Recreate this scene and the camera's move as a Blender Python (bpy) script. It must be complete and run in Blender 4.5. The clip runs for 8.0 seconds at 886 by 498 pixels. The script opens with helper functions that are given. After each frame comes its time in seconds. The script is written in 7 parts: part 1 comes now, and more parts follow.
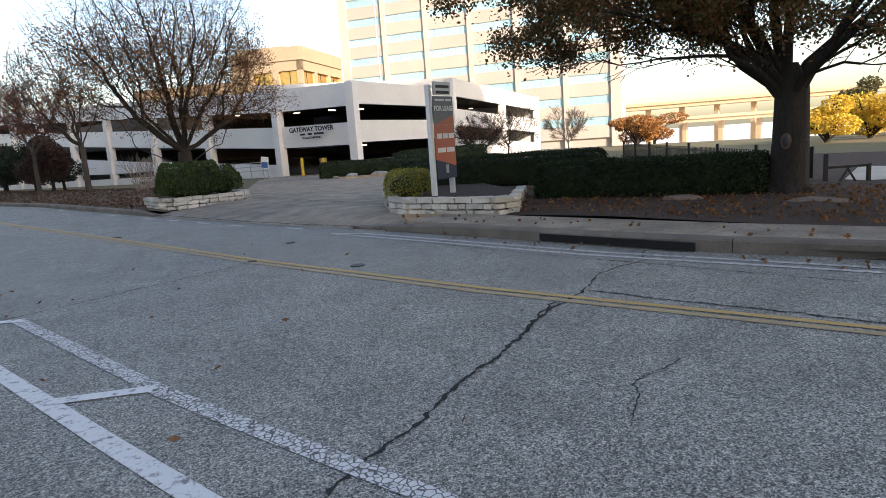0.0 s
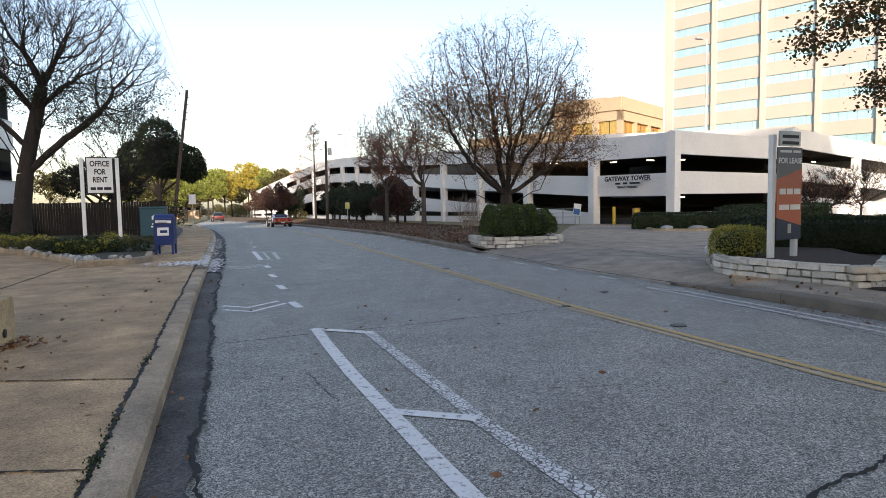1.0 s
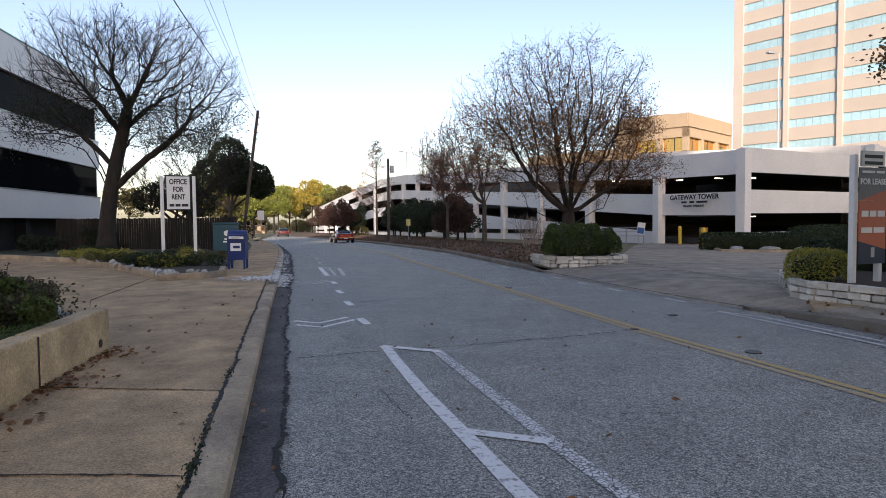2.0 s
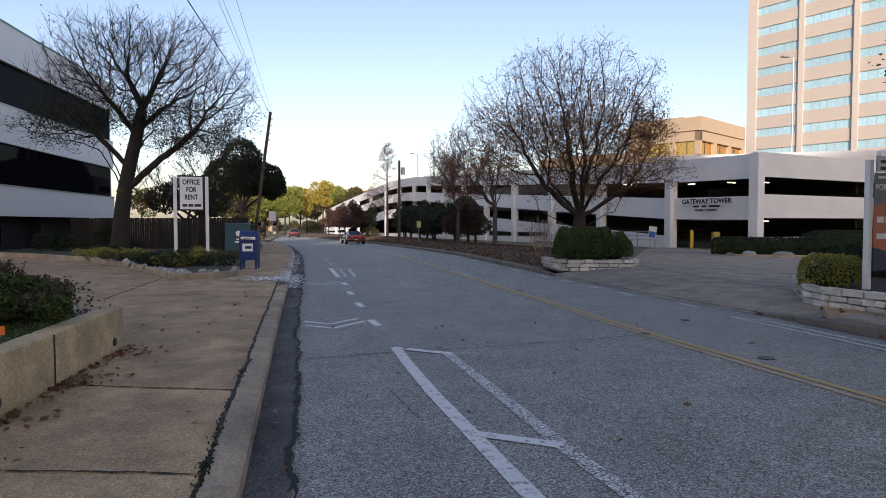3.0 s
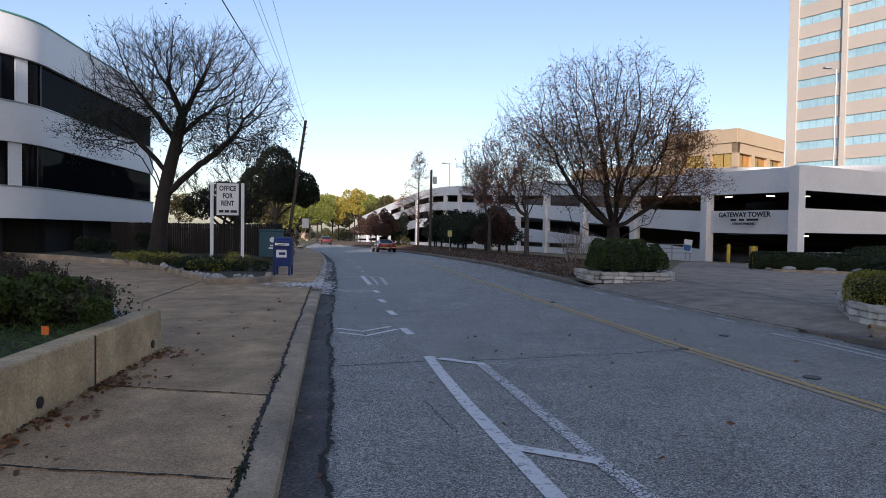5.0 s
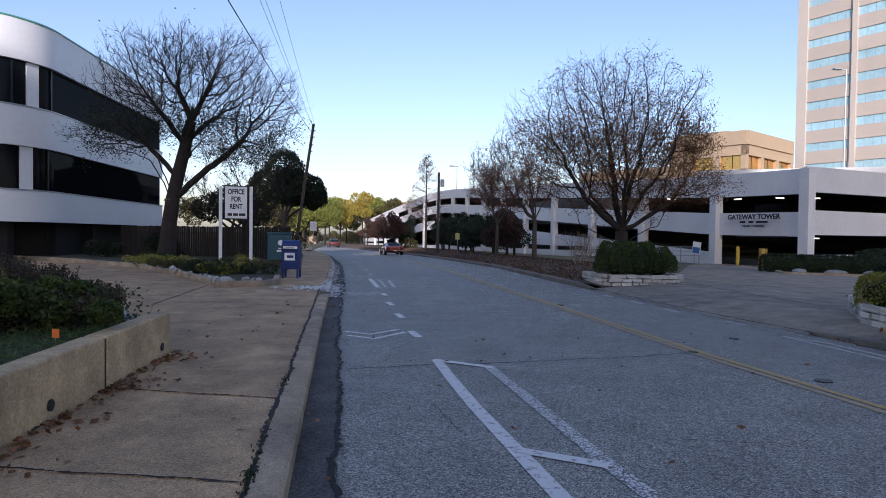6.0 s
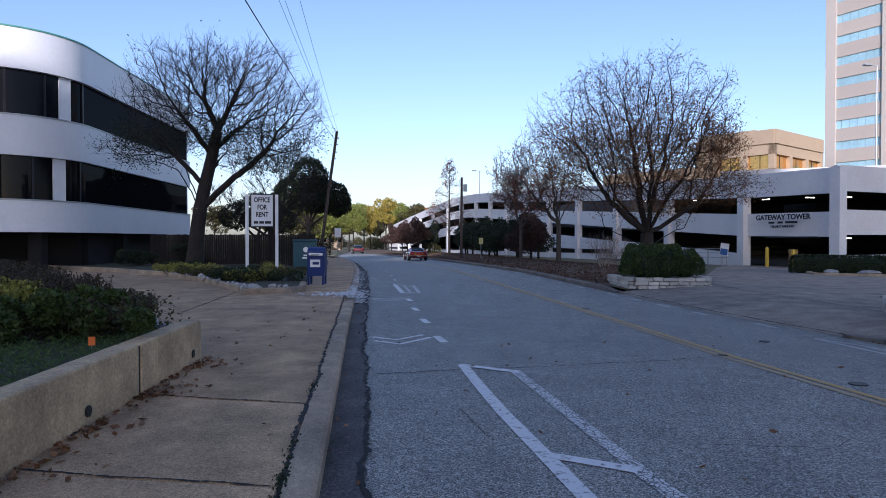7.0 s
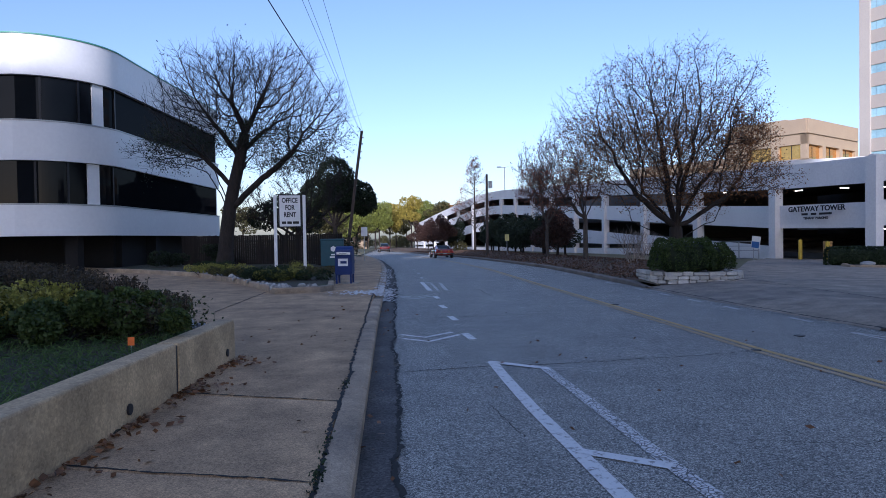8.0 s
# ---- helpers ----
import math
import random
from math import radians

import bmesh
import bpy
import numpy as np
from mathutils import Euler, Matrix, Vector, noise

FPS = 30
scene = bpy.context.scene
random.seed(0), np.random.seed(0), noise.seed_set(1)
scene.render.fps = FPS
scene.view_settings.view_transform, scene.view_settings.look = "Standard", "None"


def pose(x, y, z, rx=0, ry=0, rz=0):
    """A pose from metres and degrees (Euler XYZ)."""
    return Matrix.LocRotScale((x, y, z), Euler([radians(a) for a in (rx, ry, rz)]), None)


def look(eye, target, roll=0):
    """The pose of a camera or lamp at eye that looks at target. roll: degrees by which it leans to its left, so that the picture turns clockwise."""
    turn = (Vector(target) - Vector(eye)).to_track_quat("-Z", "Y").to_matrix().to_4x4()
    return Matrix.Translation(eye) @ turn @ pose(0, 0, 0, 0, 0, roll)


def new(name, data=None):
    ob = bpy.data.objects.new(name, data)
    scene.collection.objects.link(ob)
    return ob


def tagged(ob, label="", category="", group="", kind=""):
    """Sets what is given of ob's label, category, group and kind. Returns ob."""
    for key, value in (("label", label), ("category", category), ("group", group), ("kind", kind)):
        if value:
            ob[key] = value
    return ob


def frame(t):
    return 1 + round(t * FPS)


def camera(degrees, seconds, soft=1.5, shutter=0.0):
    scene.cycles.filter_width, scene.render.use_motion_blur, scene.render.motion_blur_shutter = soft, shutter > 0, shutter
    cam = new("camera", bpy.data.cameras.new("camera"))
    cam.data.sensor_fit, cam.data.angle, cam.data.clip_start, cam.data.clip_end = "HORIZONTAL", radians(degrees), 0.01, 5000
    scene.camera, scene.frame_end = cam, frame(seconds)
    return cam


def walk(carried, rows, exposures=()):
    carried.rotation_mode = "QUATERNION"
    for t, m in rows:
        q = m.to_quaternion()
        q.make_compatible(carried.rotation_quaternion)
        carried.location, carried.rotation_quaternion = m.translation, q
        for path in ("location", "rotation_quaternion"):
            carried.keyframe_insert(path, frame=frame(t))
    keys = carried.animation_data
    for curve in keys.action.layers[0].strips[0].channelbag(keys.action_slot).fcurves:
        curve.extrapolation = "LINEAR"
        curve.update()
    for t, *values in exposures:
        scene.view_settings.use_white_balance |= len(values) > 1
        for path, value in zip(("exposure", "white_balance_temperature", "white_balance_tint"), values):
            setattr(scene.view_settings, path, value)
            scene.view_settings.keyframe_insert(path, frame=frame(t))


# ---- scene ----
cam = camera(70.2, 8.0, soft=0.75)
# seconds, eye, target, lean to the right in degrees
PATH = [
    (0.0, (0.353, -0.203, 1.545), (1.765, 1.173, 1.209), 3.97),
    (0.5, (0.358, -0.189, 1.555), (1.310, 1.553, 1.312), 2.88),
    (1.0, (0.238, 0.037, 1.556), (0.884, 1.925, 1.410), 0.99),
    (1.5, (0.124, -0.011, 1.601), (0.635, 1.920, 1.498), 0.74),
    (3.0, (0.068, -0.045, 1.618), (0.507, 1.905, 1.534), 0.07),
    (3.5, (0.048, -0.026, 1.618), (0.476, 1.925, 1.530), -1.17),
    (4.0, (0.044, 0.022, 1.608), (0.450, 1.978, 1.509), -1.19),
    (4.5, (0.029, 0.018, 1.607), (0.396, 1.983, 1.532), -0.87),
    (6.0, (0.013, 0.025, 1.610), (0.335, 1.999, 1.564), -0.74),
    (6.5, (0.012, 0.015, 1.608), (0.300, 1.993, 1.561), -0.27),
    (7.0, (-0.007, -0.006, 1.616), (0.241, 1.978, 1.585), 0.02),
    (7.5, (-0.027, -0.031, 1.624), (0.171, 1.959, 1.596), 0.53),
    (8.0, (-0.038, -0.039, 1.623), (0.129, 1.954, 1.584), 0.91),
]
walk(cam, [(t, look(eye, target, -roll)) for t, eye, target, roll in PATH],
     exposures=[(0.0, 1.55, 7050, 16), (0.5, 1.6, 7050, 15), (1.0, 1.5, 7050, 16), (1.5, 1.32, 7000, 20), (3.0, 0.92, 6700, 23), (4.5, 0.82, 6350, 20), (6.0, 0.78, 5850, 24), (8.0, 0.7, 5250, 24)])

# ---- sky and sun: low sun behind the camera, kept off the street by unseen added blocks ----
SUN_AZ, SUN_EL = radians(193), radians(19)
world = bpy.data.worlds.new("world")
scene.world = world
world.use_nodes = True
wn = world.node_tree.nodes
sky = wn.new("ShaderNodeTexSky")
sky.sky_type, sky.sun_disc = "NISHITA", False
sky.sun_elevation, sky.sun_rotation = SUN_EL, SUN_AZ
sky.air_density, sky.dust_density, sky.ozone_density = 1.0, 1.6, 1.0
wn["Background"].inputs["Strength"].default_value = 0.12
world.node_tree.links.new(sky.outputs[0], wn["Background"].inputs["Color"])
sun_data = bpy.data.lights.new("sun", "SUN")
sun_data.energy, sun_data.angle, sun_data.color = 3.2, radians(0.6), (1.0, 0.92, 0.80)
sun = new("sun", sun_data)
SUN_DIR = Vector((math.sin(SUN_AZ) * math.cos(SUN_EL), math.cos(SUN_AZ) * math.cos(SUN_EL), math.sin(SUN_EL)))
sun.matrix_world = look(SUN_DIR * 300, (0, 0, 0))

# ---- materials ----
def material(name, col, col2=None, rough=0.8, scale=6.0, fine=60.0, bump=0.15, metal=0.0, spec=0.5, stain=None, island=0.0, obj=0.0,
             mix_lo=0.35, mix_hi=0.65, coat=0.0, bump_dist=0.01, stretch=(1, 1, 1)):
    """Two-scale noise colour with fine relief; stain: a third colour in large soft patches; island/obj: value change per piece."""
    m = bpy.data.materials.new(name)
    m.use_nodes = True
    n, l = m.node_tree.nodes, m.node_tree.links
    b = n["Principled BSDF"]
    tc = n.new("ShaderNodeTexCoord")
    mp = n.new("ShaderNodeMapping")
    mp.inputs["Scale"].default_value = stretch
    geo = n.new("ShaderNodeNewGeometry")
    l.new(geo.outputs["Position"], mp.inputs["Vector"])
    n1 = n.new("ShaderNodeTexNoise")
    n1.inputs["Scale"].default_value, n1.inputs["Detail"].default_value = scale, 6
    n2 = n.new("ShaderNodeTexNoise")
    n2.inputs["Scale"].default_value, n2.inputs["Detail"].default_value = fine, 3
    for q in (n1, n2):
        l.new(mp.outputs[0], q.inputs["Vector"])
    r = n.new("ShaderNodeValToRGB")
    c2 = col2 or tuple(v * 0.7 for v in col)
    r.color_ramp.elements[0].position, r.color_ramp.elements[1].position = mix_lo, mix_hi
    r.color_ramp.elements[0].color, r.color_ramp.elements[1].color = (*c2, 1), (*col, 1)
    mixf = n.new("ShaderNodeMath")
    mixf.operation = "MULTIPLY_ADD"
    mixf.inputs[1].default_value, mixf.inputs[2].default_value = 0.5, 0.25
    add = n.new("ShaderNodeMath")
    add.operation = "ADD"
    l.new(n1.outputs[0], add.inputs[0])
    l.new(n2.outputs[0], add.inputs[1])
    l.new(add.outputs[0], mixf.inputs[0])
    mixf.inputs[2].default_value = 0.0
    l.new(mixf.outputs[0], r.inputs[0])
    out = r.outputs[0]
    if stain:
        n3 = n.new("ShaderNodeTexNoise")
        n3.inputs["Scale"].default_value, n3.inputs["Detail"].default_value = scale * 0.13, 4
        l.new(mp.outputs[0], n3.inputs["Vector"])
        r3 = n.new("ShaderNodeMapRange")
        r3.inputs[1].default_value, r3.inputs[2].default_value, r3.inputs[4].default_value = 0.48, 0.68, 0.75
        l.new(n3.outputs[0], r3.inputs[0])
        mx = n.new("ShaderNodeMix")
        mx.data_type = "RGBA"
        l.new(r3.outputs[0], mx.inputs["Factor"])
        l.new(out, mx.inputs[6])
        mx.inputs[7].default_value = (*stain, 1)
        out = mx.outputs[2]
    if island or obj:
        hsv = n.new("ShaderNodeHueSaturation")
        mr = n.new("ShaderNodeMapRange")
        amt = island or obj
        mr.inputs[3].default_value, mr.inputs[4].default_value = 1 - amt, 1 + amt
        if island:
            l.new(geo.outputs["Random Per Island"], mr.inputs[0])
        else:
            oi = n.new("ShaderNodeObjectInfo")
            l.new(oi.outputs["Random"], mr.inputs[0])
        l.new(mr.outputs[0], hsv.inputs["Value"])
        l.new(out, hsv.inputs["Color"])
        out = hsv.outputs[0]
    l.new(out, b.inputs["Base Color"])
    b.inputs["Roughness"].default_value, b.inputs["Metallic"].default_value = rough, metal
    b.inputs["Specular IOR Level"].default_value, b.inputs["Coat Weight"].default_value = spec, coat
    if bump:
        bp = n.new("ShaderNodeBump")
        bp.inputs["Strength"].default_value, bp.inputs["Distance"].default_value = bump, bump_dist
        l.new(add.outputs[0], bp.inputs["Height"])
        l.new(bp.outputs[0], b.inputs["Normal"])
    return m


def leaf_material(name, col, col2, trans=0.35, island=0.35):
    m = material(name, col, col2, rough=0.6, scale=3.0, fine=30, bump=0, island=island, spec=0.3)
    n, l = m.node_tree.nodes, m.node_tree.links
    b = n["Principled BSDF"]
    tr = n.new("ShaderNodeBsdfTranslucent")
    src = b.inputs["Base Color"].links[0].from_socket
    l.new(src, tr.inputs["Color"])
    mx = n.new("ShaderNodeMixShader")
    mx.inputs[0].default_value = trans
    l.new(b.outputs[0], mx.inputs[1])
    l.new(tr.outputs[0], mx.inputs[2])
    l.new(mx.outputs[0], n["Material Output"].inputs["Surface"])
    return m


def asphalt_material():
    m = material("asphalt", (0.256, 0.252, 0.226), (0.19, 0.187, 0.169), rough=0.72, scale=0.9, fine=14, bump=0, stain=(0.188, 0.184, 0.172), spec=0.5)
    n, l = m.node_tree.nodes, m.node_tree.links
    b = n["Principled BSDF"]
    src = b.inputs["Base Color"].links[0].from_socket
    geo = n.new("ShaderNodeNewGeometry")
    v = n.new("ShaderNodeTexVoronoi")
    v.inputs["Scale"].default_value = 180
    l.new(geo.outputs["Position"], v.inputs["Vector"])
    sep = n.new("ShaderNodeSeparateColor")
    l.new(v.outputs["Color"], sep.inputs[0])
    mr = n.new("ShaderNodeMapRange")
    mr.inputs[1].default_value, mr.inputs[2].default_value, mr.inputs[3].default_value, mr.inputs[4].default_value = 0.0, 1.0, 0.15, 2.0
    l.new(sep.outputs[0], mr.inputs[0])
    hs = n.new("ShaderNodeHueSaturation")
    l.new(mr.outputs[0], hs.inputs["Value"])
    l.new(src, hs.inputs["Color"])
    l.new(hs.outputs[0], b.inputs["Base Color"])
    bp = n.new("ShaderNodeBump")
    bp.inputs["Strength"].default_value, bp.inputs["Distance"].default_value = 0.5, 0.006
    l.new(v.outputs["Distance"], bp.inputs["Height"])
    l.new(bp.outputs[0], b.inputs["Normal"])
    return m


def speckle(m, scale, lo, hi, low=0.62, high=1.28):
    """Fine grains over a material's colour, each a little lighter or darker."""
    n, l = m.node_tree.nodes, m.node_tree.links
    b = n["Principled BSDF"]
    src = b.inputs["Base Color"].links[0].from_socket
    geo = n.new("ShaderNodeNewGeometry")
    v = n.new("ShaderNodeTexVoronoi")
    v.inputs["Scale"].default_value = scale
    l.new(geo.outputs["Position"], v.inputs["Vector"])
    sep = n.new("ShaderNodeSeparateColor")
    l.new(v.outputs["Color"], sep.inputs[0])
    big = n.new("ShaderNodeTexNoise")
    big.inputs["Scale"].default_value, big.inputs["Detail"].default_value, big.inputs["Roughness"].default_value = 1.7, 9, 0.68
    l.new(geo.outputs["Position"], big.inputs["Vector"])
    mr = n.new("ShaderNodeMapRange")
    mr.inputs[3].default_value, mr.inputs[4].default_value = lo, hi
    l.new(sep.outputs[0], mr.inputs[0])
    mb = n.new("ShaderNodeMapRange")
    mb.inputs[1].default_value, mb.inputs[2].default_value, mb.inputs[3].default_value, mb.inputs[4].default_value = 0.3, 0.7, low, high
    l.new(big.outputs[0], mb.inputs[0])
    mu = n.new("ShaderNodeMath")
    mu.operation = "MULTIPLY"
    l.new(mr.outputs[0], mu.inputs[0])
    l.new(mb.outputs[0], mu.inputs[1])
    hs = n.new("ShaderNodeHueSaturation")
    l.new(mu.outputs[0], hs.inputs["Value"])
    l.new(src, hs.inputs["Color"])
    l.new(hs.outputs[0], b.inputs["Base Color"])
    return m


def paint_on_road(name, col, wear, crackle=0.0):
    """Road paint with worn-through gaps: the asphalt colour shows where the noise is high."""
    m = bpy.data.materials.new(name)
    m.use_nodes = True
    n, l = m.node_tree.nodes, m.node_tree.links
    b = n["Principled BSDF"]
    geo = n.new("ShaderNodeNewGeometry")
    v = n.new("ShaderNodeTexNoise")
    v.inputs["Scale"].default_value, v.inputs["Detail"].default_value, v.inputs["Roughness"].default_value = 14, 8, 0.75
    l.new(geo.outputs["Position"], v.inputs["Vector"])
    r = n.new("ShaderNodeValToRGB")
    r.color_ramp.elements[0].position, r.color_ramp.elements[1].position = wear, wear + 0.09
    r.color_ramp.elements[0].color, r.color_ramp.elements[1].color = (*col, 1), (0.22, 0.21, 0.198, 1)
    l.new(v.outputs[0], r.inputs[0])
    l.new(r.outputs[0], b.inputs["Base Color"])
    b.inputs["Roughness"].default_value = 0.7
    if crackle:
        vo = n.new("ShaderNodeTexVoronoi")
        vo.feature = "DISTANCE_TO_EDGE"
        vo.inputs["Scale"].default_value = 24
        l.new(geo.outputs["Position"], vo.inputs["Vector"])
        ck = n.new("ShaderNodeMapRange")
        ck.inputs[1].default_value, ck.inputs[2].default_value = crackle * 0.5, crackle
        l.new(vo.outputs["Distance"], ck.inputs[0])
        mx = n.new("ShaderNodeMix")
        mx.data_type = "RGBA"
        l.new(ck.outputs[0], mx.inputs["Factor"])
        mx.inputs[6].default_value = (0.10, 0.096, 0.09, 1)
        l.new(r.outputs[0], mx.inputs[7])
        l.new(mx.outputs[2], b.inputs["Base Color"])
    return m


def glow(name, col, strength):
    m = bpy.data.materials.new(name)
    m.use_nodes = True
    b = m.node_tree.nodes["Principled BSDF"]
    b.inputs["Base Color"].default_value = (*col, 1)
    b.inputs["Emission Color"].default_value, b.inputs["Emission Strength"].default_value = (*col, 1), strength
    return m


def glass_material(name, col, rough=0.04, spec=0.8, metal=0.0):
    """Tinted facade glass: dark body with a clear gloss, slightly wavy."""
    return material(name, col, tuple(c * 0.8 for c in col), rough=rough, scale=0.6, fine=2.0, bump=0.04, spec=spec, metal=metal, obj=0.12)


ASPHALT = asphalt_material()
CONCRETE = material("concrete", (0.485, 0.33, 0.18), (0.325, 0.22, 0.122), rough=0.9, scale=2.2, fine=45, bump=0.25, stain=(0.235, 0.16, 0.095), obj=0.06)
CONCRETE_KERB = material("concrete_kerb", (0.45, 0.345, 0.225), (0.29, 0.225, 0.155), rough=0.9, scale=3, fine=60, bump=0.4, stain=(0.20, 0.175, 0.15))
KERB_DARK = material("dark_kerb_concrete", (0.22, 0.185, 0.145), (0.11, 0.095, 0.08), rough=0.9, scale=3, fine=60, bump=0.4, stain=(0.07, 0.06, 0.05))
CONCRETE_WALL = material("concrete_wall", (0.56, 0.415, 0.235), (0.375, 0.275, 0.157), rough=0.9, scale=2.5, fine=35, bump=0.4, stain=(0.21, 0.18, 0.14))
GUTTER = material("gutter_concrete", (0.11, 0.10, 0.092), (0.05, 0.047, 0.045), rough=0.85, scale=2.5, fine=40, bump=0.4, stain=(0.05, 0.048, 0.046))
PALE_PATCH = material("pale_patch", (0.78, 0.77, 0.74), (0.55, 0.53, 0.50), rough=0.9, scale=5, fine=40, bump=0.1, stain=(0.5, 0.48, 0.45))
DRIVE = material("driveway_concrete", (0.33, 0.272, 0.205), (0.235, 0.195, 0.15), rough=0.9, scale=1.2, fine=30, bump=0.25, stain=(0.15, 0.14, 0.13), obj=0.05)
LITTER = material("leaf_litter", (0.16, 0.085, 0.05), (0.06, 0.045, 0.03), rough=0.95, scale=5, fine=40, bump=0.7, bump_dist=0.04, stain=(0.07, 0.075, 0.03))
MULCH = material("mulch", (0.085, 0.05, 0.034), (0.035, 0.024, 0.018), rough=0.95, scale=9, fine=50, bump=0.9, bump_dist=0.03)
SOIL = material("garden_soil", (0.07, 0.06, 0.04), (0.03, 0.03, 0.018), rough=0.95, scale=8, fine=50, bump=0.8, bump_dist=0.03, stain=(0.05, 0.07, 0.025))
GROUND = material("dry_grass", (0.17, 0.15, 0.07), (0.10, 0.10, 0.045), rough=0.95, scale=1.5, fine=20, bump=0.4, stain=(0.14, 0.10, 0.06))
for mat_, sc_, lo_, hi_ in ((ASPHALT, 88, 0.33, 1.7), (CONCRETE, 120, 0.62, 1.32), (CONCRETE_KERB, 110, 0.75, 1.2), (CONCRETE_WALL, 60, 0.84, 1.14), (GUTTER, 70, 0.5, 1.5), (DRIVE, 60, 0.8, 1.2)):
    speckle(mat_, sc_, lo_, hi_, *((0.82, 1.18) if mat_ == ASPHALT else (0.55, 1.36)))
WHITE_WALL = material("painted_concrete_white", (0.72, 0.72, 0.71), (0.62, 0.62, 0.615), rough=0.75, scale=0.5, fine=8, bump=0.06, stain=(0.60, 0.60, 0.59), obj=0.03)
WHITE_METAL = material("white_metal_panel", (0.80, 0.80, 0.79), (0.74, 0.74, 0.735), rough=0.45, scale=0.4, fine=6, bump=0.03, obj=0.02)
GREEN_TRIM = material("green_metal_trim", (0.10, 0.33, 0.24), (0.07, 0.24, 0.18), rough=0.5, scale=2, fine=20, bump=0.05)
# darker than bare concrete: the garage interior's shade is put into this colour
DECK = material("shade_darkened_deck", (0.09, 0.086, 0.08), (0.06, 0.058, 0.055), rough=0.9, scale=0.8, fine=12, bump=0.15)
DARK_GLASS = glass_material("dark_facade_glass", (0.008, 0.009, 0.011), rough=0.05, spec=0.0)
dn, dl_ = DARK_GLASS.node_tree.nodes, DARK_GLASS.node_tree.links
gl = dn.new("ShaderNodeBsdfGlossy")
gl.inputs["Roughness"].default_value = 0.03
gm = dn.new("ShaderNodeMixShader")
gm.inputs[0].default_value = 0.011
dl_.new(dn["Principled BSDF"].outputs[0], gm.inputs[1])
dl_.new(gl.outputs[0], gm.inputs[2])
dl_.new(gm.outputs[0], dn["Material Output"].inputs["Surface"])
BLUE_GLASS = glass_material("blue_tower_glass", (0.32, 0.52, 0.60), rough=0.18, spec=0.5)
GOLD_GLASS = glass_material("bronze_reflective_glass", (0.80, 0.47, 0.15), rough=0.06, metal=0.9)
FRAME_DARK = material("dark_aluminium", (0.03, 0.03, 0.032), (0.02, 0.02, 0.022), rough=0.4, metal=0.6, bump=0.02)
TOWER_STONE = material("tower_precast_panel", (0.40, 0.362, 0.318), (0.365, 0.33, 0.288), rough=0.85, scale=0.25, fine=5, bump=0.05, stain=(0.355, 0.318, 0.28), obj=0.03)
TOWER_MULLION = material("blue_grey_mullion", (0.24, 0.36, 0.42), (0.2, 0.3, 0.36), rough=0.4, bump=0)
TOWER_RIB = material("tower_pilaster", (0.44, 0.405, 0.36), (0.40, 0.366, 0.325), rough=0.85, scale=0.3, fine=5, bump=0.05)
TAN_STONE = material("tan_precast", (0.37, 0.285, 0.19), (0.32, 0.245, 0.165), rough=0.85, scale=0.4, fine=6, bump=0.05, stain=(0.38, 0.29, 0.185))
BARK = material("bark", (0.105, 0.085, 0.068), (0.045, 0.037, 0.03), rough=0.95, scale=7, fine=30, bump=1.0, bump_dist=0.03, stretch=(1, 1, 0.25))
BARK_DARK = material("dark_bark", (0.036, 0.027, 0.021), (0.014, 0.011, 0.009), rough=0.95, scale=7, fine=30, bump=1.0, bump_dist=0.03, stretch=(1, 1, 0.25))
BARK_PALE = material("pale_smooth_bark", (0.36, 0.30, 0.25), (0.22, 0.18, 0.15), rough=0.85, scale=4, fine=20, bump=0.3)
LEAF_BROWN = leaf_material("brown_oak_leaf", (0.23, 0.105, 0.038), (0.12, 0.06, 0.026))
LEAF_RUST = leaf_material("rust_red_leaf", (0.32, 0.125, 0.07), (0.14, 0.06, 0.038))
# darkened copy of the rust leaf, carrying the shade beside the garage
LEAF_RUST_SHADED = leaf_material("shade_darkened_rust_leaf", (0.075, 0.035, 0.024), (0.035, 0.02, 0.014), trans=0.15)
LEAF_OLIVE = leaf_material("olive_oak_leaf", (0.115, 0.10, 0.035), (0.06, 0.06, 0.022))
LEAF_EVER = leaf_material("evergreen_leaf", (0.024, 0.036, 0.014), (0.011, 0.018, 0.008), trans=0.2)
LEAF_HEDGE = leaf_material("hedge_leaf", (0.024, 0.042, 0.012), (0.010, 0.019, 0.006), trans=0.2)
LEAF_BOX = leaf_material("boxwood_leaf", (0.075, 0.105, 0.024), (0.03, 0.05, 0.012), trans=0.25)
LEAF_LITTER = leaf_material("dull_brown_leaf", (0.13, 0.075, 0.045), (0.07, 0.042, 0.028), trans=0.1)
# pale concrete made paler still, with missing sunlight put into the colour
PALE_DRIVE = material("sun_paled_concrete_drive", (0.55, 0.5, 0.42), (0.42, 0.38, 0.32), rough=0.9, scale=0.8, fine=20, bump=0.2)
# near-black on purpose: the deep shade of recesses sits in the colour itself
SHADE_BLACK = material("painted_shade_black", (0.012, 0.011, 0.011), (0.006, 0.006, 0.006), rough=0.95, scale=1, fine=12, bump=0.1)
# bluish white holds the glare and haze of the far ground
HAZE_LOT = material("haze_white_lot", (0.80, 0.82, 0.85), (0.66, 0.68, 0.72), rough=0.9, scale=0.05, fine=1.0, bump=0)
LEAF_BRIGHT = leaf_material("light_green_shrub_leaf", (0.36, 0.32, 0.065), (0.17, 0.18, 0.036), trans=0.3)
LEAF_YELLOW = leaf_material("yellow_autumn_leaf", (0.48, 0.36, 0.06), (0.24, 0.22, 0.05))
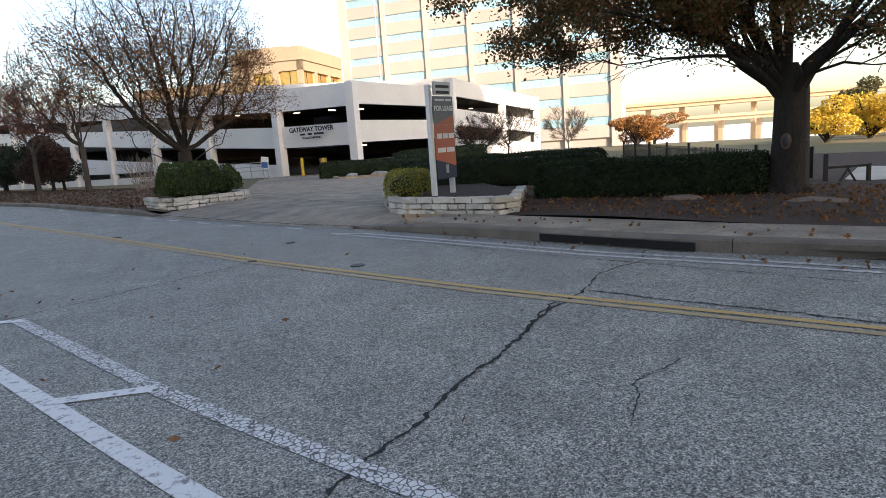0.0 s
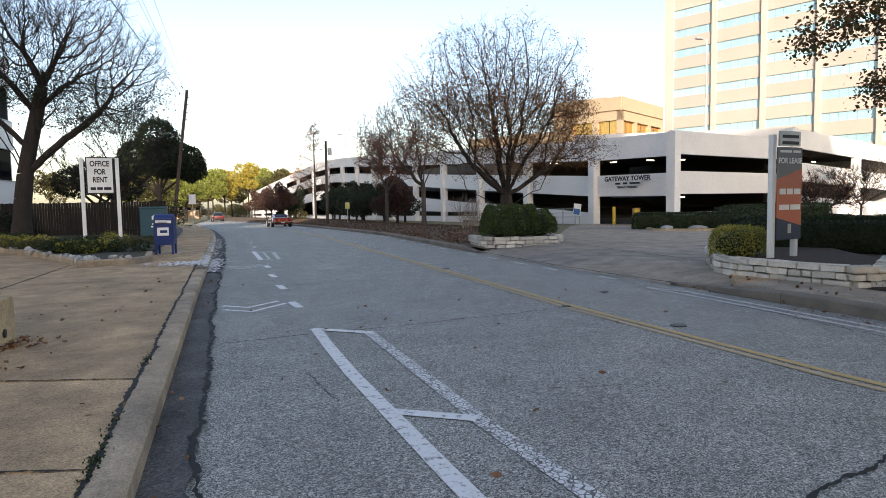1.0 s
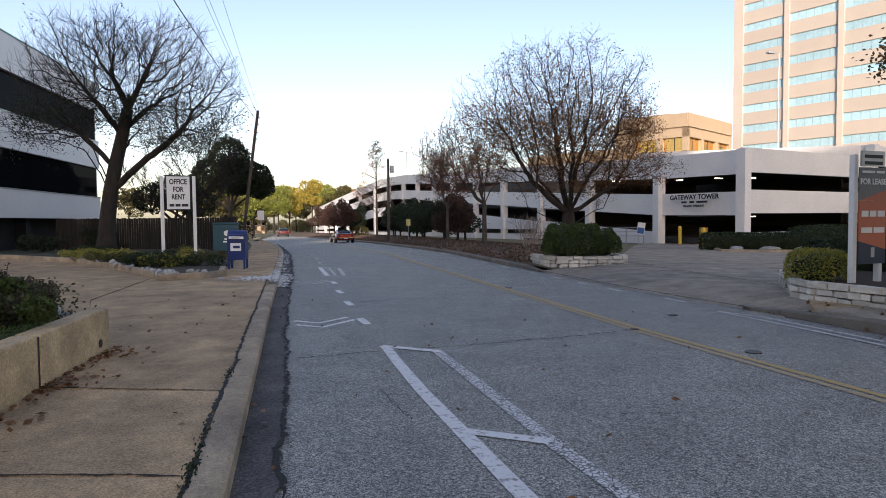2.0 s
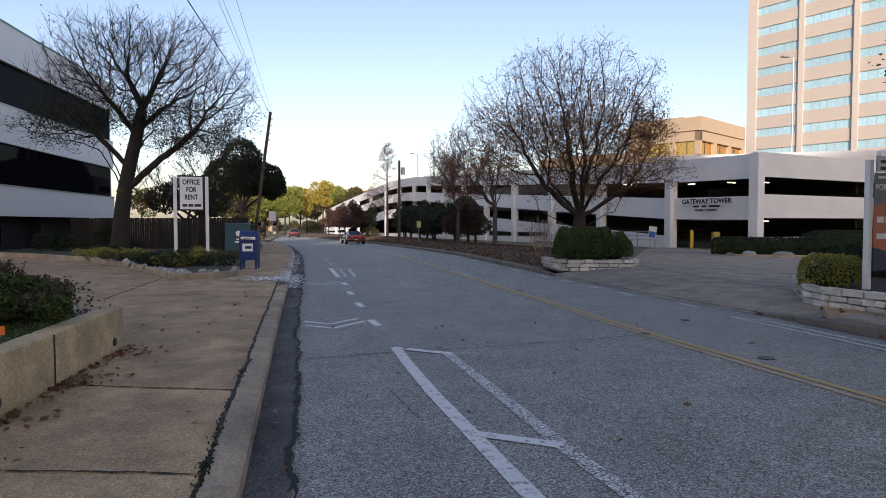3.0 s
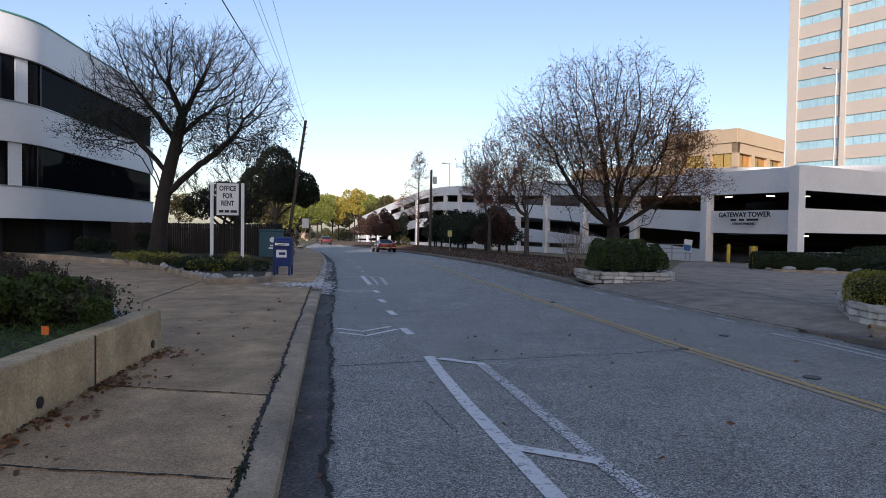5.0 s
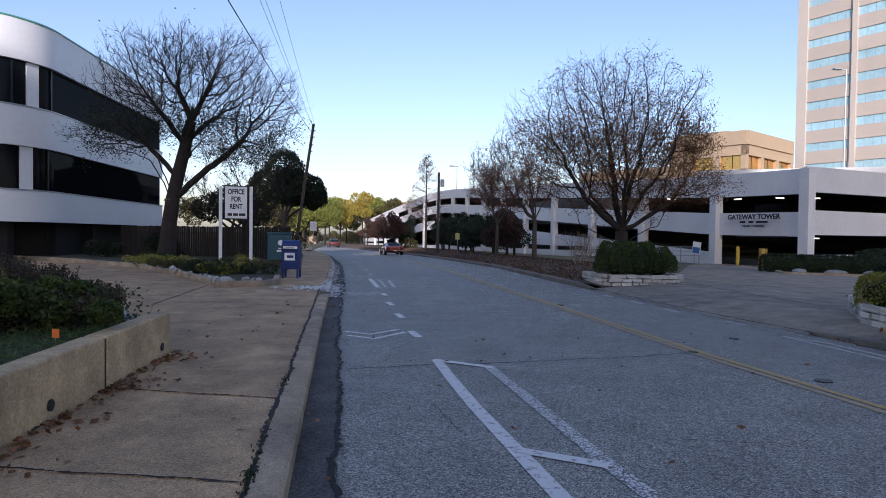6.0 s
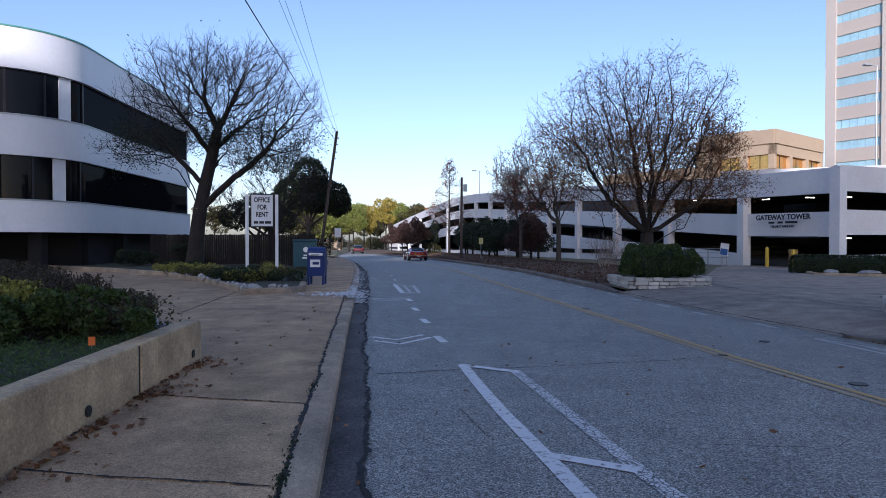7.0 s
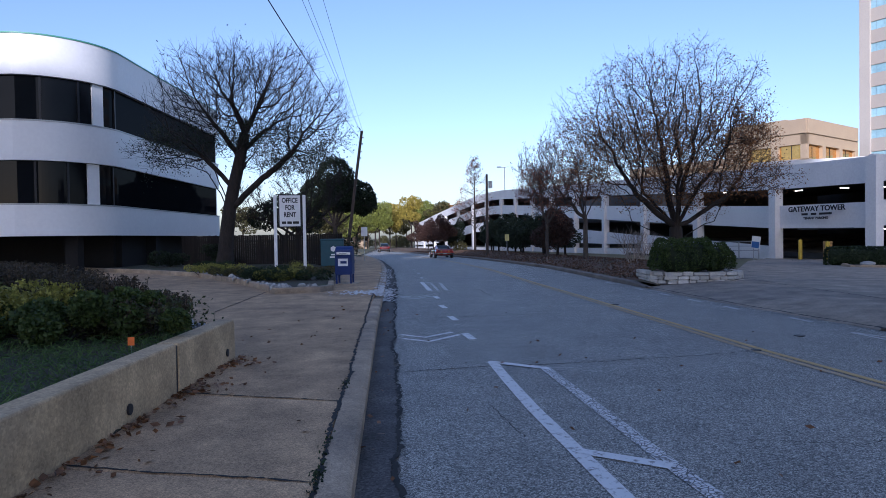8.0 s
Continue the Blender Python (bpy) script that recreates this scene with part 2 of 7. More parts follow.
# brighter copy of the yellow leaf, low sunlight painted into it
LEAF_SUN_YELLOW = leaf_material("sun_brightened_yellow_leaf", (0.85, 0.58, 0.07), (0.5, 0.36, 0.06))
LEAF_FALLEN = leaf_material("fallen_tan_leaf", (0.24, 0.115, 0.05), (0.085, 0.045, 0.022), trans=0.1)
LEAF_LIME = leaf_material("yellow_green_leaf", (0.28, 0.30, 0.06), (0.14, 0.17, 0.04))
LEAF_ORANGE = leaf_material("orange_autumn_leaf", (0.42, 0.20, 0.06), (0.26, 0.12, 0.045))
LEAF_SALVIA = leaf_material("salvia_leaf", (0.075, 0.085, 0.028), (0.035, 0.045, 0.014), trans=0.2)
SAGE = leaf_material("dark_salvia_spike", (0.085, 0.06, 0.036), (0.04, 0.036, 0.02), trans=0.15)
GRASS = leaf_material("lawn_blade", (0.11, 0.17, 0.05), (0.06, 0.10, 0.03))
STONE = material("limestone_block", (0.66, 0.62, 0.54), (0.48, 0.44, 0.38), rough=0.9, scale=4, fine=30, bump=0.6, bump_dist=0.02, stain=(0.34, 0.31, 0.27), obj=0.2)
RIVER_ROCK = material("river_rock", (0.38, 0.38, 0.36), (0.22, 0.22, 0.21), rough=0.7, scale=6, fine=30, bump=0.3, obj=0.4)
BOULDER = material("boulder_rock", (0.26, 0.19, 0.14), (0.13, 0.10, 0.08), rough=0.9, scale=4, fine=20, bump=0.8, bump_dist=0.03)
IRON = material("black_iron", (0.012, 0.012, 0.012), (0.02, 0.02, 0.02), rough=0.5, metal=0.4, bump=0.05)
POLE_WOOD = material("weathered_pole_wood", (0.085, 0.06, 0.045), (0.04, 0.03, 0.024), rough=0.9, scale=5, fine=25, bump=0.6, stretch=(1, 1, 0.1))
FENCE_WOOD = material("dark_fence_wood", (0.018, 0.013, 0.010), (0.009, 0.007, 0.006), rough=0.9, scale=4, fine=20, bump=0.4, obj=0.25, stretch=(1, 1, 0.15))
WHITE_PAINT = material("white_paint", (0.78, 0.78, 0.76), (0.68, 0.68, 0.66), rough=0.5, scale=4, fine=40, bump=0.05)
SIGN_BLACK = material("black_lettering", (0.015, 0.015, 0.017), (0.02, 0.02, 0.022), rough=0.6, bump=0)
GREY_METAL = material("galvanised_metal", (0.42, 0.43, 0.43), (0.33, 0.34, 0.34), rough=0.45, metal=0.7, bump=0.05)
YELLOW_PAINT = material("yellow_post_paint", (0.62, 0.42, 0.03), (0.48, 0.32, 0.03), rough=0.55, bump=0.1)
ORANGE_PLASTIC = material("orange_plastic", (0.85, 0.20, 0.03), (0.75, 0.16, 0.03), rough=0.5, bump=0)
RED_KERB = material("red_kerb_paint", (0.42, 0.09, 0.07), (0.28, 0.10, 0.085), rough=0.8, bump=0.3)
MAIL_BLUE = material("mailbox_blue_paint", (0.010, 0.030, 0.14), (0.008, 0.024, 0.11), rough=0.4, bump=0.03)
BIN_TEAL = material("teal_bin_paint", (0.015, 0.075, 0.10), (0.01, 0.055, 0.075), rough=0.5, bump=0.05)
WIRE = material("cable_black", (0.02, 0.02, 0.022), rough=0.6, bump=0)
OVERPASS = material("overpass_concrete", (0.55, 0.42, 0.27), (0.45, 0.34, 0.22), rough=0.9, scale=0.1, fine=2, bump=0)
LINE_WHITE = paint_on_road("worn_white_line", (0.66, 0.66, 0.65), 0.53)
LINE_WORN = paint_on_road("heavily_worn_white_line", (0.62, 0.62, 0.61), 0.52, 0.09)
LINE_FADED = paint_on_road("faded_white_line", (0.50, 0.50, 0.49), 0.50)
LINE_YELLOW = paint_on_road("worn_yellow_line", (0.46, 0.31, 0.11), 0.55)
LINE_YELLOW_DIM = paint_on_road("faded_yellow_line", (0.38, 0.28, 0.15), 0.52)
CRACK = material("crack_tar", (0.012, 0.012, 0.012), (0.02, 0.02, 0.019), rough=0.9, bump=0)
TUBE = glow("fluorescent_tube", (1.0, 0.86, 0.62), 3.0)


# ---- builders ----
def mesh_ob(name, verts, faces, mat, parent=None, label="", smooth=False):
    me = bpy.data.meshes.new(name)
    me.from_pydata([tuple(v) for v in verts], [], [tuple(f) for f in faces])
    me.materials.append(mat)
    if smooth:
        me.polygons.foreach_set("use_smooth", [True] * len(me.polygons))
    me.update()
    ob = new(name, me)
    if parent is not None:
        ob.parent = parent
    if label:
        ob["label"] = label
    return ob


def part(name, bm, mat, parent=None, label="", smooth=False):
    me = bpy.data.meshes.new(name)
    bmesh.ops.recalc_face_normals(bm, faces=bm.faces)
    bm.to_mesh(me)
    bm.free()
    me.materials.append(mat)
    if smooth:
        me.polygons.foreach_set("use_smooth", [True] * len(me.polygons))
    ob = new(name, me)
    if parent is not None:
        ob.parent = parent
    if label:
        ob["label"] = label
    return ob


def thing(name, loc, label, category, group="", kind="", rz=0.0):
    ob = new(name)
    ob.location = loc
    ob.rotation_euler = (0, 0, radians(rz))
    return tagged(ob, label, category, group, kind)


def add_box(bm, x0, x1, y0, y1, z0, z1, bevel=0.0, m=None):
    r = bmesh.ops.create_cube(bm, size=1)
    vs = r["verts"]
    bmesh.ops.scale(bm, vec=(x1 - x0, y1 - y0, z1 - z0), verts=vs)
    bmesh.ops.translate(bm, vec=((x0 + x1) / 2, (y0 + y1) / 2, (z0 + z1) / 2), verts=vs)
    if m is not None:
        bmesh.ops.transform(bm, matrix=m, verts=vs)
    if bevel:
        es = list({e for v in vs for e in v.link_edges})
        bmesh.ops.bevel(bm, geom=es, offset=bevel, segments=2, affect="EDGES", profile=0.5)
    return bm


def box(x0, x1, y0, y1, z0, z1, bevel=0.0, m=None):
    return add_box(bmesh.new(), x0, x1, y0, y1, z0, z1, bevel, m)


def add_cyl(bm, r0, r1, z0, z1, n=12, m=None, cap=True):
    res = bmesh.ops.create_cone(bm, cap_ends=cap, segments=n, radius1=r0, radius2=r1, depth=z1 - z0)
    bmesh.ops.translate(bm, vec=(0, 0, (z0 + z1) / 2), verts=res["verts"])
    if m is not None:
        bmesh.ops.transform(bm, matrix=m, verts=res["verts"])
    return bm


def cyl(r0, r1, z0, z1, n=12, m=None):
    return add_cyl(bmesh.new(), r0, r1, z0, z1, n, m)


def between(a, b, wide, deep, z0a, z1a, z0b, z1b, off=0.0):
    """A prism along the plan line a-b: from off to off+deep on its left side (looking from a to b), heights by end."""
    a, b = Vector(a[:2]), Vector(b[:2])
    d = (b - a).normalized()
    nrm = Vector((-d.y, d.x))
    a2, b2 = a - d * wide, b + d * wide
    bm = bmesh.new()
    vs = []
    for p, z0, z1 in ((a2, z0a, z1a), (b2, z0b, z1b)):
        for o in (off, off + deep):
            q = p + nrm * o
            vs += [bm.verts.new((q.x, q.y, z0)), bm.verts.new((q.x, q.y, z1))]
    for f in ((0, 1, 3, 2), (4, 6, 7, 5), (0, 4, 5, 1), (2, 3, 7, 6), (1, 5, 7, 3), (0, 2, 6, 4)):
        bm.faces.new([vs[i] for i in f])
    return bm


def ribbon(pts, width, z, name, mat, parent=None, jag=0.0, rnd=None, zf=None):
    """A thin strip along plan points, lying at height z (or over the ground zf)."""
    pts = [Vector(p) for p in pts]
    vs, fs = [], []
    for i, p in enumerate(pts):
        d = (pts[min(i + 1, len(pts) - 1)] - pts[max(i - 1, 0)]).normalized()
        nrm = Vector((-d.y, d.x))
        w = width * (1 + (rnd.uniform(-jag, jag) if rnd else 0))
        for s in (-0.5, 0.5):
            q = p + nrm * w * s
            vs.append((q.x, q.y, z + (zf(q.x, q.y) if zf else 0)))
        if i:
            fs.append((2 * i - 2, 2 * i - 1, 2 * i + 1, 2 * i))
    return mesh_ob(name, vs, fs, mat, parent)


def words(name, text, size, mat, parent, m, label="", align="CENTER", depth=0.01):
    cu = bpy.data.curves.new(name, "FONT")
    cu.offset = size * 0.03
    cu.body, cu.size, cu.align_x, cu.align_y, cu.extrude = text, size, align, "CENTER", depth
    tmp = bpy.data.objects.new(name + "_tmp", cu)
    scene.collection.objects.link(tmp)
    me = bpy.data.meshes.new_from_object(tmp.evaluated_get(bpy.context.evaluated_depsgraph_get()))
    bpy.data.objects.remove(tmp)
    me.materials.clear()
    me.materials.append(mat)
    ob = new(name, me)
    ob.parent = parent
    ob.matrix_local = m
    if label:
        ob["label"] = label
    return ob


def road_drop(y):
    return -0.0105 * max(0.0, y - 30.0) if y < 215 else -0.0105 * 185

# ---- ground, road, kerbs, pavements ----
def grid_sheet(name, xs, ys, zf, mat):
    vs = [(x, y, zf(x, y)) for y in ys for x in xs]
    w = len(xs)
    fs = [(j * w + i, j * w + i + 1, (j + 1) * w + i + 1, (j + 1) * w + i) for j in range(len(ys) - 1) for i in range(w - 1)]
    return mesh_ob(name, vs, fs, mat)


def swing(y):
    """The street swings gently to the left from about 25 m on."""
    if y < 25:
        return 0.0
    return -0.0013 * (y - 25) ** 2 if y < 70 else -0.0013 * 45 ** 2 - 0.117 * (min(y, 150) - 70)


def kerb_right(y):
    return float(np.interp(y, [-60, -10, 1, 2.5, 4, 9, 10.9, 12.4, 15, 21, 30], [9.0, 8.6, 8.35, 8.1, 7.98, 7.98, 7.8, 7.6, 7.55, 7.55, 7.7])) + swing(y)


def kerb_left(y):
    return float(np.interp(y, [-60, 12, 19, 25], [-0.29, -0.29, -0.22, -0.2])) + swing(y)


def bend(y):
    """The road swings harder to the left far off."""
    return 0.0 if y < 150 else -0.117 * (y - 150) - 0.0035 * (y - 150) ** 2 if y < 240 else -0.117 * 90 - 0.0035 * 90 ** 2 - 0.75 * (y - 240)


YS = [-60, -30, -10, 0, 5, 10, 15, 20, 25, 30, 35, 40, 50, 60, 80, 100, 120, 140, 150, 160, 170, 180, 190, 200, 210, 220, 230, 240, 260, 300]
ground = grid_sheet("ground", [-3000, -600, -150, -60, -20, 0, 10, 30, 60, 100, 160, 205, 600, 3000], [-3000, -600, -120, -40, 0, 20, 30, 60, 100, 150, 200, 215, 300, 600, 3000],
                    lambda x, y: road_drop(y) - 0.10 - (min(12.0, (x - 60) * 0.085) if x > 60 else 0), GROUND)
tagged(ground, "dry winter grass ground reaching to the horizon", "ground", kind="structure")
vs, fs = [], []
for y in YS:
    for k in range(7):
        u = k / 6
        x = kerb_left(y) * (1 - u) + (kerb_right(y) + 0.02) * u + bend(y)
        vs.append((x, y, road_drop(y) + 0.05 * (1 - (2 * u - 1) ** 2) * 0.6 - 0.02))
for j in range(len(YS) - 1):
    for k in range(6):
        fs.append((j * 7 + k, j * 7 + k + 1, (j + 1) * 7 + k + 1, (j + 1) * 7 + k))
road = tagged(mesh_ob("road", vs, fs, ASPHALT), "grey worn asphalt road with coarse aggregate and cracks", "road", kind="structure")


def road_z(x, y):
    u = (x - bend(y) - kerb_left(y)) / (kerb_right(y) - kerb_left(y))
    if u < 0 or u > 1:
        return road_drop(y)
    k = min(int(u * 6), 5)
    za, zb = [0.03 * (1 - (2 * q / 6 - 1) ** 2) - 0.02 for q in (k, k + 1)]
    return road_drop(y) + za + (zb - za) * (u * 6 - k)


rnd = random.Random(4)


def strip(name, pts, width, mat, parent=road, lift=0.006, step=0.6):
    """A painted line on the road through plan points."""
    out = []
    for a, b in zip(pts, pts[1:]):
        a, b = Vector(a), Vector(b)
        n = max(1, int((b - a).length / step))
        out += [a + (b - a) * (i / n) for i in range(n)]
    out.append(Vector(pts[-1]))
    return ribbon(out, width, lift, name, mat, parent, zf=road_z)


def yellow(y):
    return float(np.interp(y, [-30, 0.6, 2.8, 4.5, 6, 8.2, 12, 16, 20, 30], [6.8, 5.6, 5.27, 5.1, 4.98, 4.93, 4.9, 4.85, 4.78, 4.7])) + swing(y) + bend(y)


for off, mt in ((-0.075, LINE_YELLOW_DIM), (0.075, LINE_YELLOW)):
    strip("yellow_centre_line", [(yellow(y) + off, y) for y in list(range(-20, 60, 4)) + list(range(60, 225, 8))], 0.095, mt, step=2)
# the long painted wedge with its cross bar
strip("white_wedge_line", [(1.25, 7.93), (1.25, 7.05), (1.27, 5.8), (1.33, 4.55), (1.38, 3.5), (1.47, 2.0), (1.7, -3.0)], 0.13, LINE_WHITE)
strip("white_wedge_line", [(1.82, 7.45), (1.86, 5.8), (1.90, 4.0), (1.96, 3.2), (2.08, 1.9), (2.45, -3.0)], 0.13, LINE_WORN)
strip("white_wedge_cap", [(1.20, 7.98), (1.87, 7.42)], 0.12, LINE_WHITE, lift=0.009)
strip("white_wedge_bar", [(1.33, 4.56), (1.88, 4.15)], 0.12, LINE_WHITE, lift=0.009)
# bicycle chevrons, dashes and the worn stencil
for dy in (0.0, 0.42):
    strip("chevron_line", [(0.15 - dy * 0.08, 10.12 + dy), (0.54 - dy * 0.08, 9.74 + dy), (1.09 - dy * 0.25, 10.3 + dy * 0.7)], 0.10, LINE_WHITE)
    strip("chevron_line", [(0.24, 17.05 + dy), (0.6, 16.58 + dy), (1.07, 17.15 + dy)], 0.10, LINE_FADED)
for x, y in ((1.21, 10.08), (1.18, 12.38), (1.16, 14.5), (1.18, 16.75)):
    strip("white_dash", [(x + 0.03, y - 0.32), (x - 0.03, y + 0.32)], 0.13, LINE_WHITE)
for y in (25, 28, 32, 38, 44, 52, 60):
    strip("white_dash", [(1.2 + swing(y), y - 0.4), (1.2 + swing(y), y + 0.4)], 0.12, LINE_FADED)
strip("bicycle_stencil_line", [(1.07, 22.6), (1.14, 18.9)], 0.14, LINE_WHITE)
strip("bicycle_stencil_line", [(1.68, 21.8), (1.63, 18.9)], 0.12, LINE_FADED)
strip("bicycle_stencil_line", [(1.12, 19.0), (1.66, 18.95)], 0.10, LINE_FADED, lift=0.009)
strip("bicycle_stencil_line", [(1.36, 21.9), (1.38, 19.0)], 0.08, LINE_FADED, lift=0.009)
strip("bicycle_stencil_line", [(1.07, 22.5), (1.68, 21.8)], 0.10, LINE_FADED, lift=0.009)
# faded double line along the far kerb, dashes across the driveway mouth
for off in (-0.68, -0.44):
    strip("white_edge_line", [(kerb_right(y) + off, y) for y in (-20, -8, 0, 2, 4, 7.6, 9.4 if off < -0.5 else 8.6)], 0.09, LINE_FADED)
strip("white_edge_line", [(kerb_right(9.4) - 0.68, 9.4), (kerb_right(8.6) - 0.44, 8.6)], 0.09, LINE_FADED, lift=0.009)
for y in (11.0, 13.0, 14.6, 16.2, 17.9, 20.5, 23, 26, 30, 35):
    strip("white_dash", [(kerb_right(y) - 0.3, y - 0.3), (kerb_right(y) - 0.3, y + 0.3)], 0.10, LINE_FADED)


def crack(pts, width, seed, mat=CRACK, parent=road, zf=road_z, wob=0.05):
    r = random.Random(seed)
    out = []
    for a, b in zip(pts, pts[1:]):
        a, b = Vector(a), Vector(b)
        n = max(2, int((b - a).length / 0.035))
        drift = 0.0
        nrm = Vector((-(b - a).y, (b - a).x)).normalized()
        for i in range(n):
            drift = drift * 0.9 + r.uniform(-wob, wob) * 0.28
            out.append(a + (b - a) * (i / n) + nrm * drift)
    out.append(Vector(pts[-1]))
    return ribbon(out, width, 0.005, "crack", mat, parent, jag=0.75, rnd=r, zf=zf)


crack([(1.5, 1.95), (1.85, 2.08), (2.08, 2.15), (2.68, 2.3), (3.14, 2.44), (3.58, 2.52), (4.19, 2.72), (4.56, 2.85), (5.13, 2.95), (5.6, 3.05)], 0.026, 1)
crack([(4.15, 2.68), (4.6, 2.86), (4.99, 3.02), (5.3, 3.0)], 0.02, 2)
crack([(5.6, 3.05), (6.4, 3.3), (7.3, 3.2), (7.9, 3.5)], 0.016, 3)
crack([(0.1, 7.65), (1.16, 7.69), (2.33, 7.72), (3.54, 7.84), (4.85, 8.1)], 0.016, 4)
crack([(0.1, 12.5), (1.0, 12.57), (2.1, 12.56), (3.9, 12.7)], 0.018, 5)
crack([(1.43, 18.95), (2.62, 18.9), (2.63, 16.75)], 0.02, 6)
crack([(3.2, 1.3), (3.7, 1.55), (4.3, 1.5)], 0.008, 7)
crack([(5.65, 3.0), (5.75, 1.0), (6.2, -3.0)], 0.02, 8)
crack([(kerb_right(4) - 0.9, 1.0), (kerb_right(4) - 0.9, 5.2), (kerb_right(4) - 0.7, 7.5)], 0.014, 9)
crack([(0.9, 5.9), (1.0, 4.9)], 0.008, 10)
crack([(2.7, 4.6), (3.5, 4.4), (3.9, 4.6)], 0.007, 11)
# metal survey covers by the centre line
for x, y, rad in ((4.9, 8.13, 0.07), (5.42, 6.33, 0.10), (6.25, 9.2, 0.08), (5.07, 14.0, 0.09)):
    disc = tagged(part("valve_cover", cyl(rad, rad * 0.95, -0.01, 0.012, 16), IRON), "small dark round metal cover set in the asphalt", "road cover", group="road covers")
    disc.location = (x, y, road_z(x, y))

# left gutter with its ragged asphalt lip, kerb and pavement slabs
vs, fs = [], []
n = 0
y = -20.0
while y < 75:
    xl = kerb_left(y)
    w = 0.29 + rnd.uniform(-0.025, 0.03) + 0.02 * math.sin(y * 1.3)
    vs += [(xl - 0.01, y, road_drop(y) - 0.002), (xl + w, y, road_drop(y) + 0.006)]
    if n:
        fs.append((2 * n - 2, 2 * n - 1, 2 * n + 1, 2 * n))
    n += 1
    y += 0.11 if y < 15 else 0.4
gutter = tagged(mesh_ob("gutter", vs, fs, GUTTER), "dark concrete gutter with a ragged asphalt edge", "gutter", kind="structure")
crack([(kerb_left(y) + 0.30, y) for y in (-4, 1, 4, 6, 8, 11, 15)], 0.035, 21, zf=lambda x, y: 0.008, parent=gutter, wob=0.06)
crack([(kerb_left(y) + 0.32, y) for y in (15, 18, 24, 34, 50, 74)], 0.07, 22, zf=lambda x, y: road_drop(y) + 0.012, parent=gutter, wob=0.1)


def kerb_run(name, pts, side, label, mat=CONCRETE_KERB, height=0.15, width=0.21, piece=3.05):
    """A rounded kerb along plan points (x, y, drop 0..1); side +1: pavement on the left."""
    root = thing(name, (0, 0, 0), label, "kerb", kind="structure")
    prof = [(0, -0.15), (0.0, 0.8), (0.03, 0.95), (0.07, 1.0), (width, 1.0), (width, -0.15)]
    for a, b in zip(pts, pts[1:]):
        va, vb = Vector(a[:2]), Vector(b[:2])
        k = max(1, round((vb - va).length / piece))
        d = (vb - va).normalized()
        nrm = Vector((-d.y, d.x)) * side
        for i in range(k):
            vs = []
            for t in ((i / k), ((i + 1) / k)):
                p = va + (vb - va) * t - d * (0.006 if t > i / k else -0.006)
                dropk = a[2] * (1 - t) + b[2] * t
                for ox, oz in prof:
                    q = p + nrm * ox
                    vs.append((q.x, q.y, road_drop(q.y) + (oz * height if oz < 0 else oz * height * (1 - dropk) + 0.004)))
            m = len(prof)
            fs = [(j, j + 1, m + j + 1, m + j) for j in range(m - 1)] + [tuple(range(m)), tuple(range(2 * m - 1, m - 1, -1))]
            mesh_ob("kerb_stone", vs, fs, mat, root)
    return root


kerb_run("kerb_left", [(kerb_left(y), y, d) for y, d in ((-20, 0), (0.1, 0), (3.1, 0), (6.2, 0), (9.3, 0), (12.4, 0), (15, 0.1), (17, 0.6), (18.5, 0.7), (21, 0.1), (24, 0), (30, 0), (36, 0), (42, 0), (48, 0), (54, 0), (60, 0), (66, 0), (72, 0), (110, 0), (150, 0))], 1,
         "tan worn concrete kerb along the pavement")
kerb_run("kerb_right", [(kerb_right(y), y, d) for y, d in ((-20, 0), (-10, 0), (1.0, 0), (2.5, 0), (4.0, 0), (7.2, 0), (8.8, 0.6), (9.6, 0.9))], -1, "grey concrete kerb with a dark storm drain slot", KERB_DARK)
kerb_run("kerb_far", [(kerb_right(y), y, d) for y, d in ((18.2, 0.9), (19.5, 0), (25, 0), (30, 0), (36, 0), (42, 0), (48, 0), (54, 0), (60, 0), (66, 0), (72, 0), (100, 0), (150, 0))], -1, "dark concrete kerb along the leaf bed", KERB_DARK, 0.12)
crack([(-0.51, y) for y in (-6, 0.0, 4.0, 6.0, 8.5, 12.0, 18.0)], 0.032, 31, zf=lambda x, y: 0.152, parent=gutter, wob=0.03)


def slab(pts, z, mat, parent, name="slab", thick=0.12, inset=0.007):
    c = Vector((sum(p[0] for p in pts) / len(pts), sum(p[1] for p in pts) / len(pts)))
    bm = bmesh.new()
    low, top, rim = [], [], []
    for p in pts:
        q = Vector(p) + (c - Vector(p)).normalized() * inset
        r = Vector(p) + (c - Vector(p)).normalized() * (inset + 0.02)
        low.append(bm.verts.new((q.x, q.y, z - thick + road_drop(q.y))))
        rim.append(bm.verts.new((q.x, q.y, z - 0.012 + road_drop(q.y))))
        top.append(bm.verts.new((r.x, r.y, z + road_drop(r.y))))
    m = len(pts)
    for i in range(m):
        j = (i + 1) % m
        bm.faces.new((low[i], low[j], rim[j], rim[i]))
        bm.faces.new((rim[i], rim[j], top[j], top[i]))
    bm.faces.new(top)
    return part(name, bm, mat, parent)


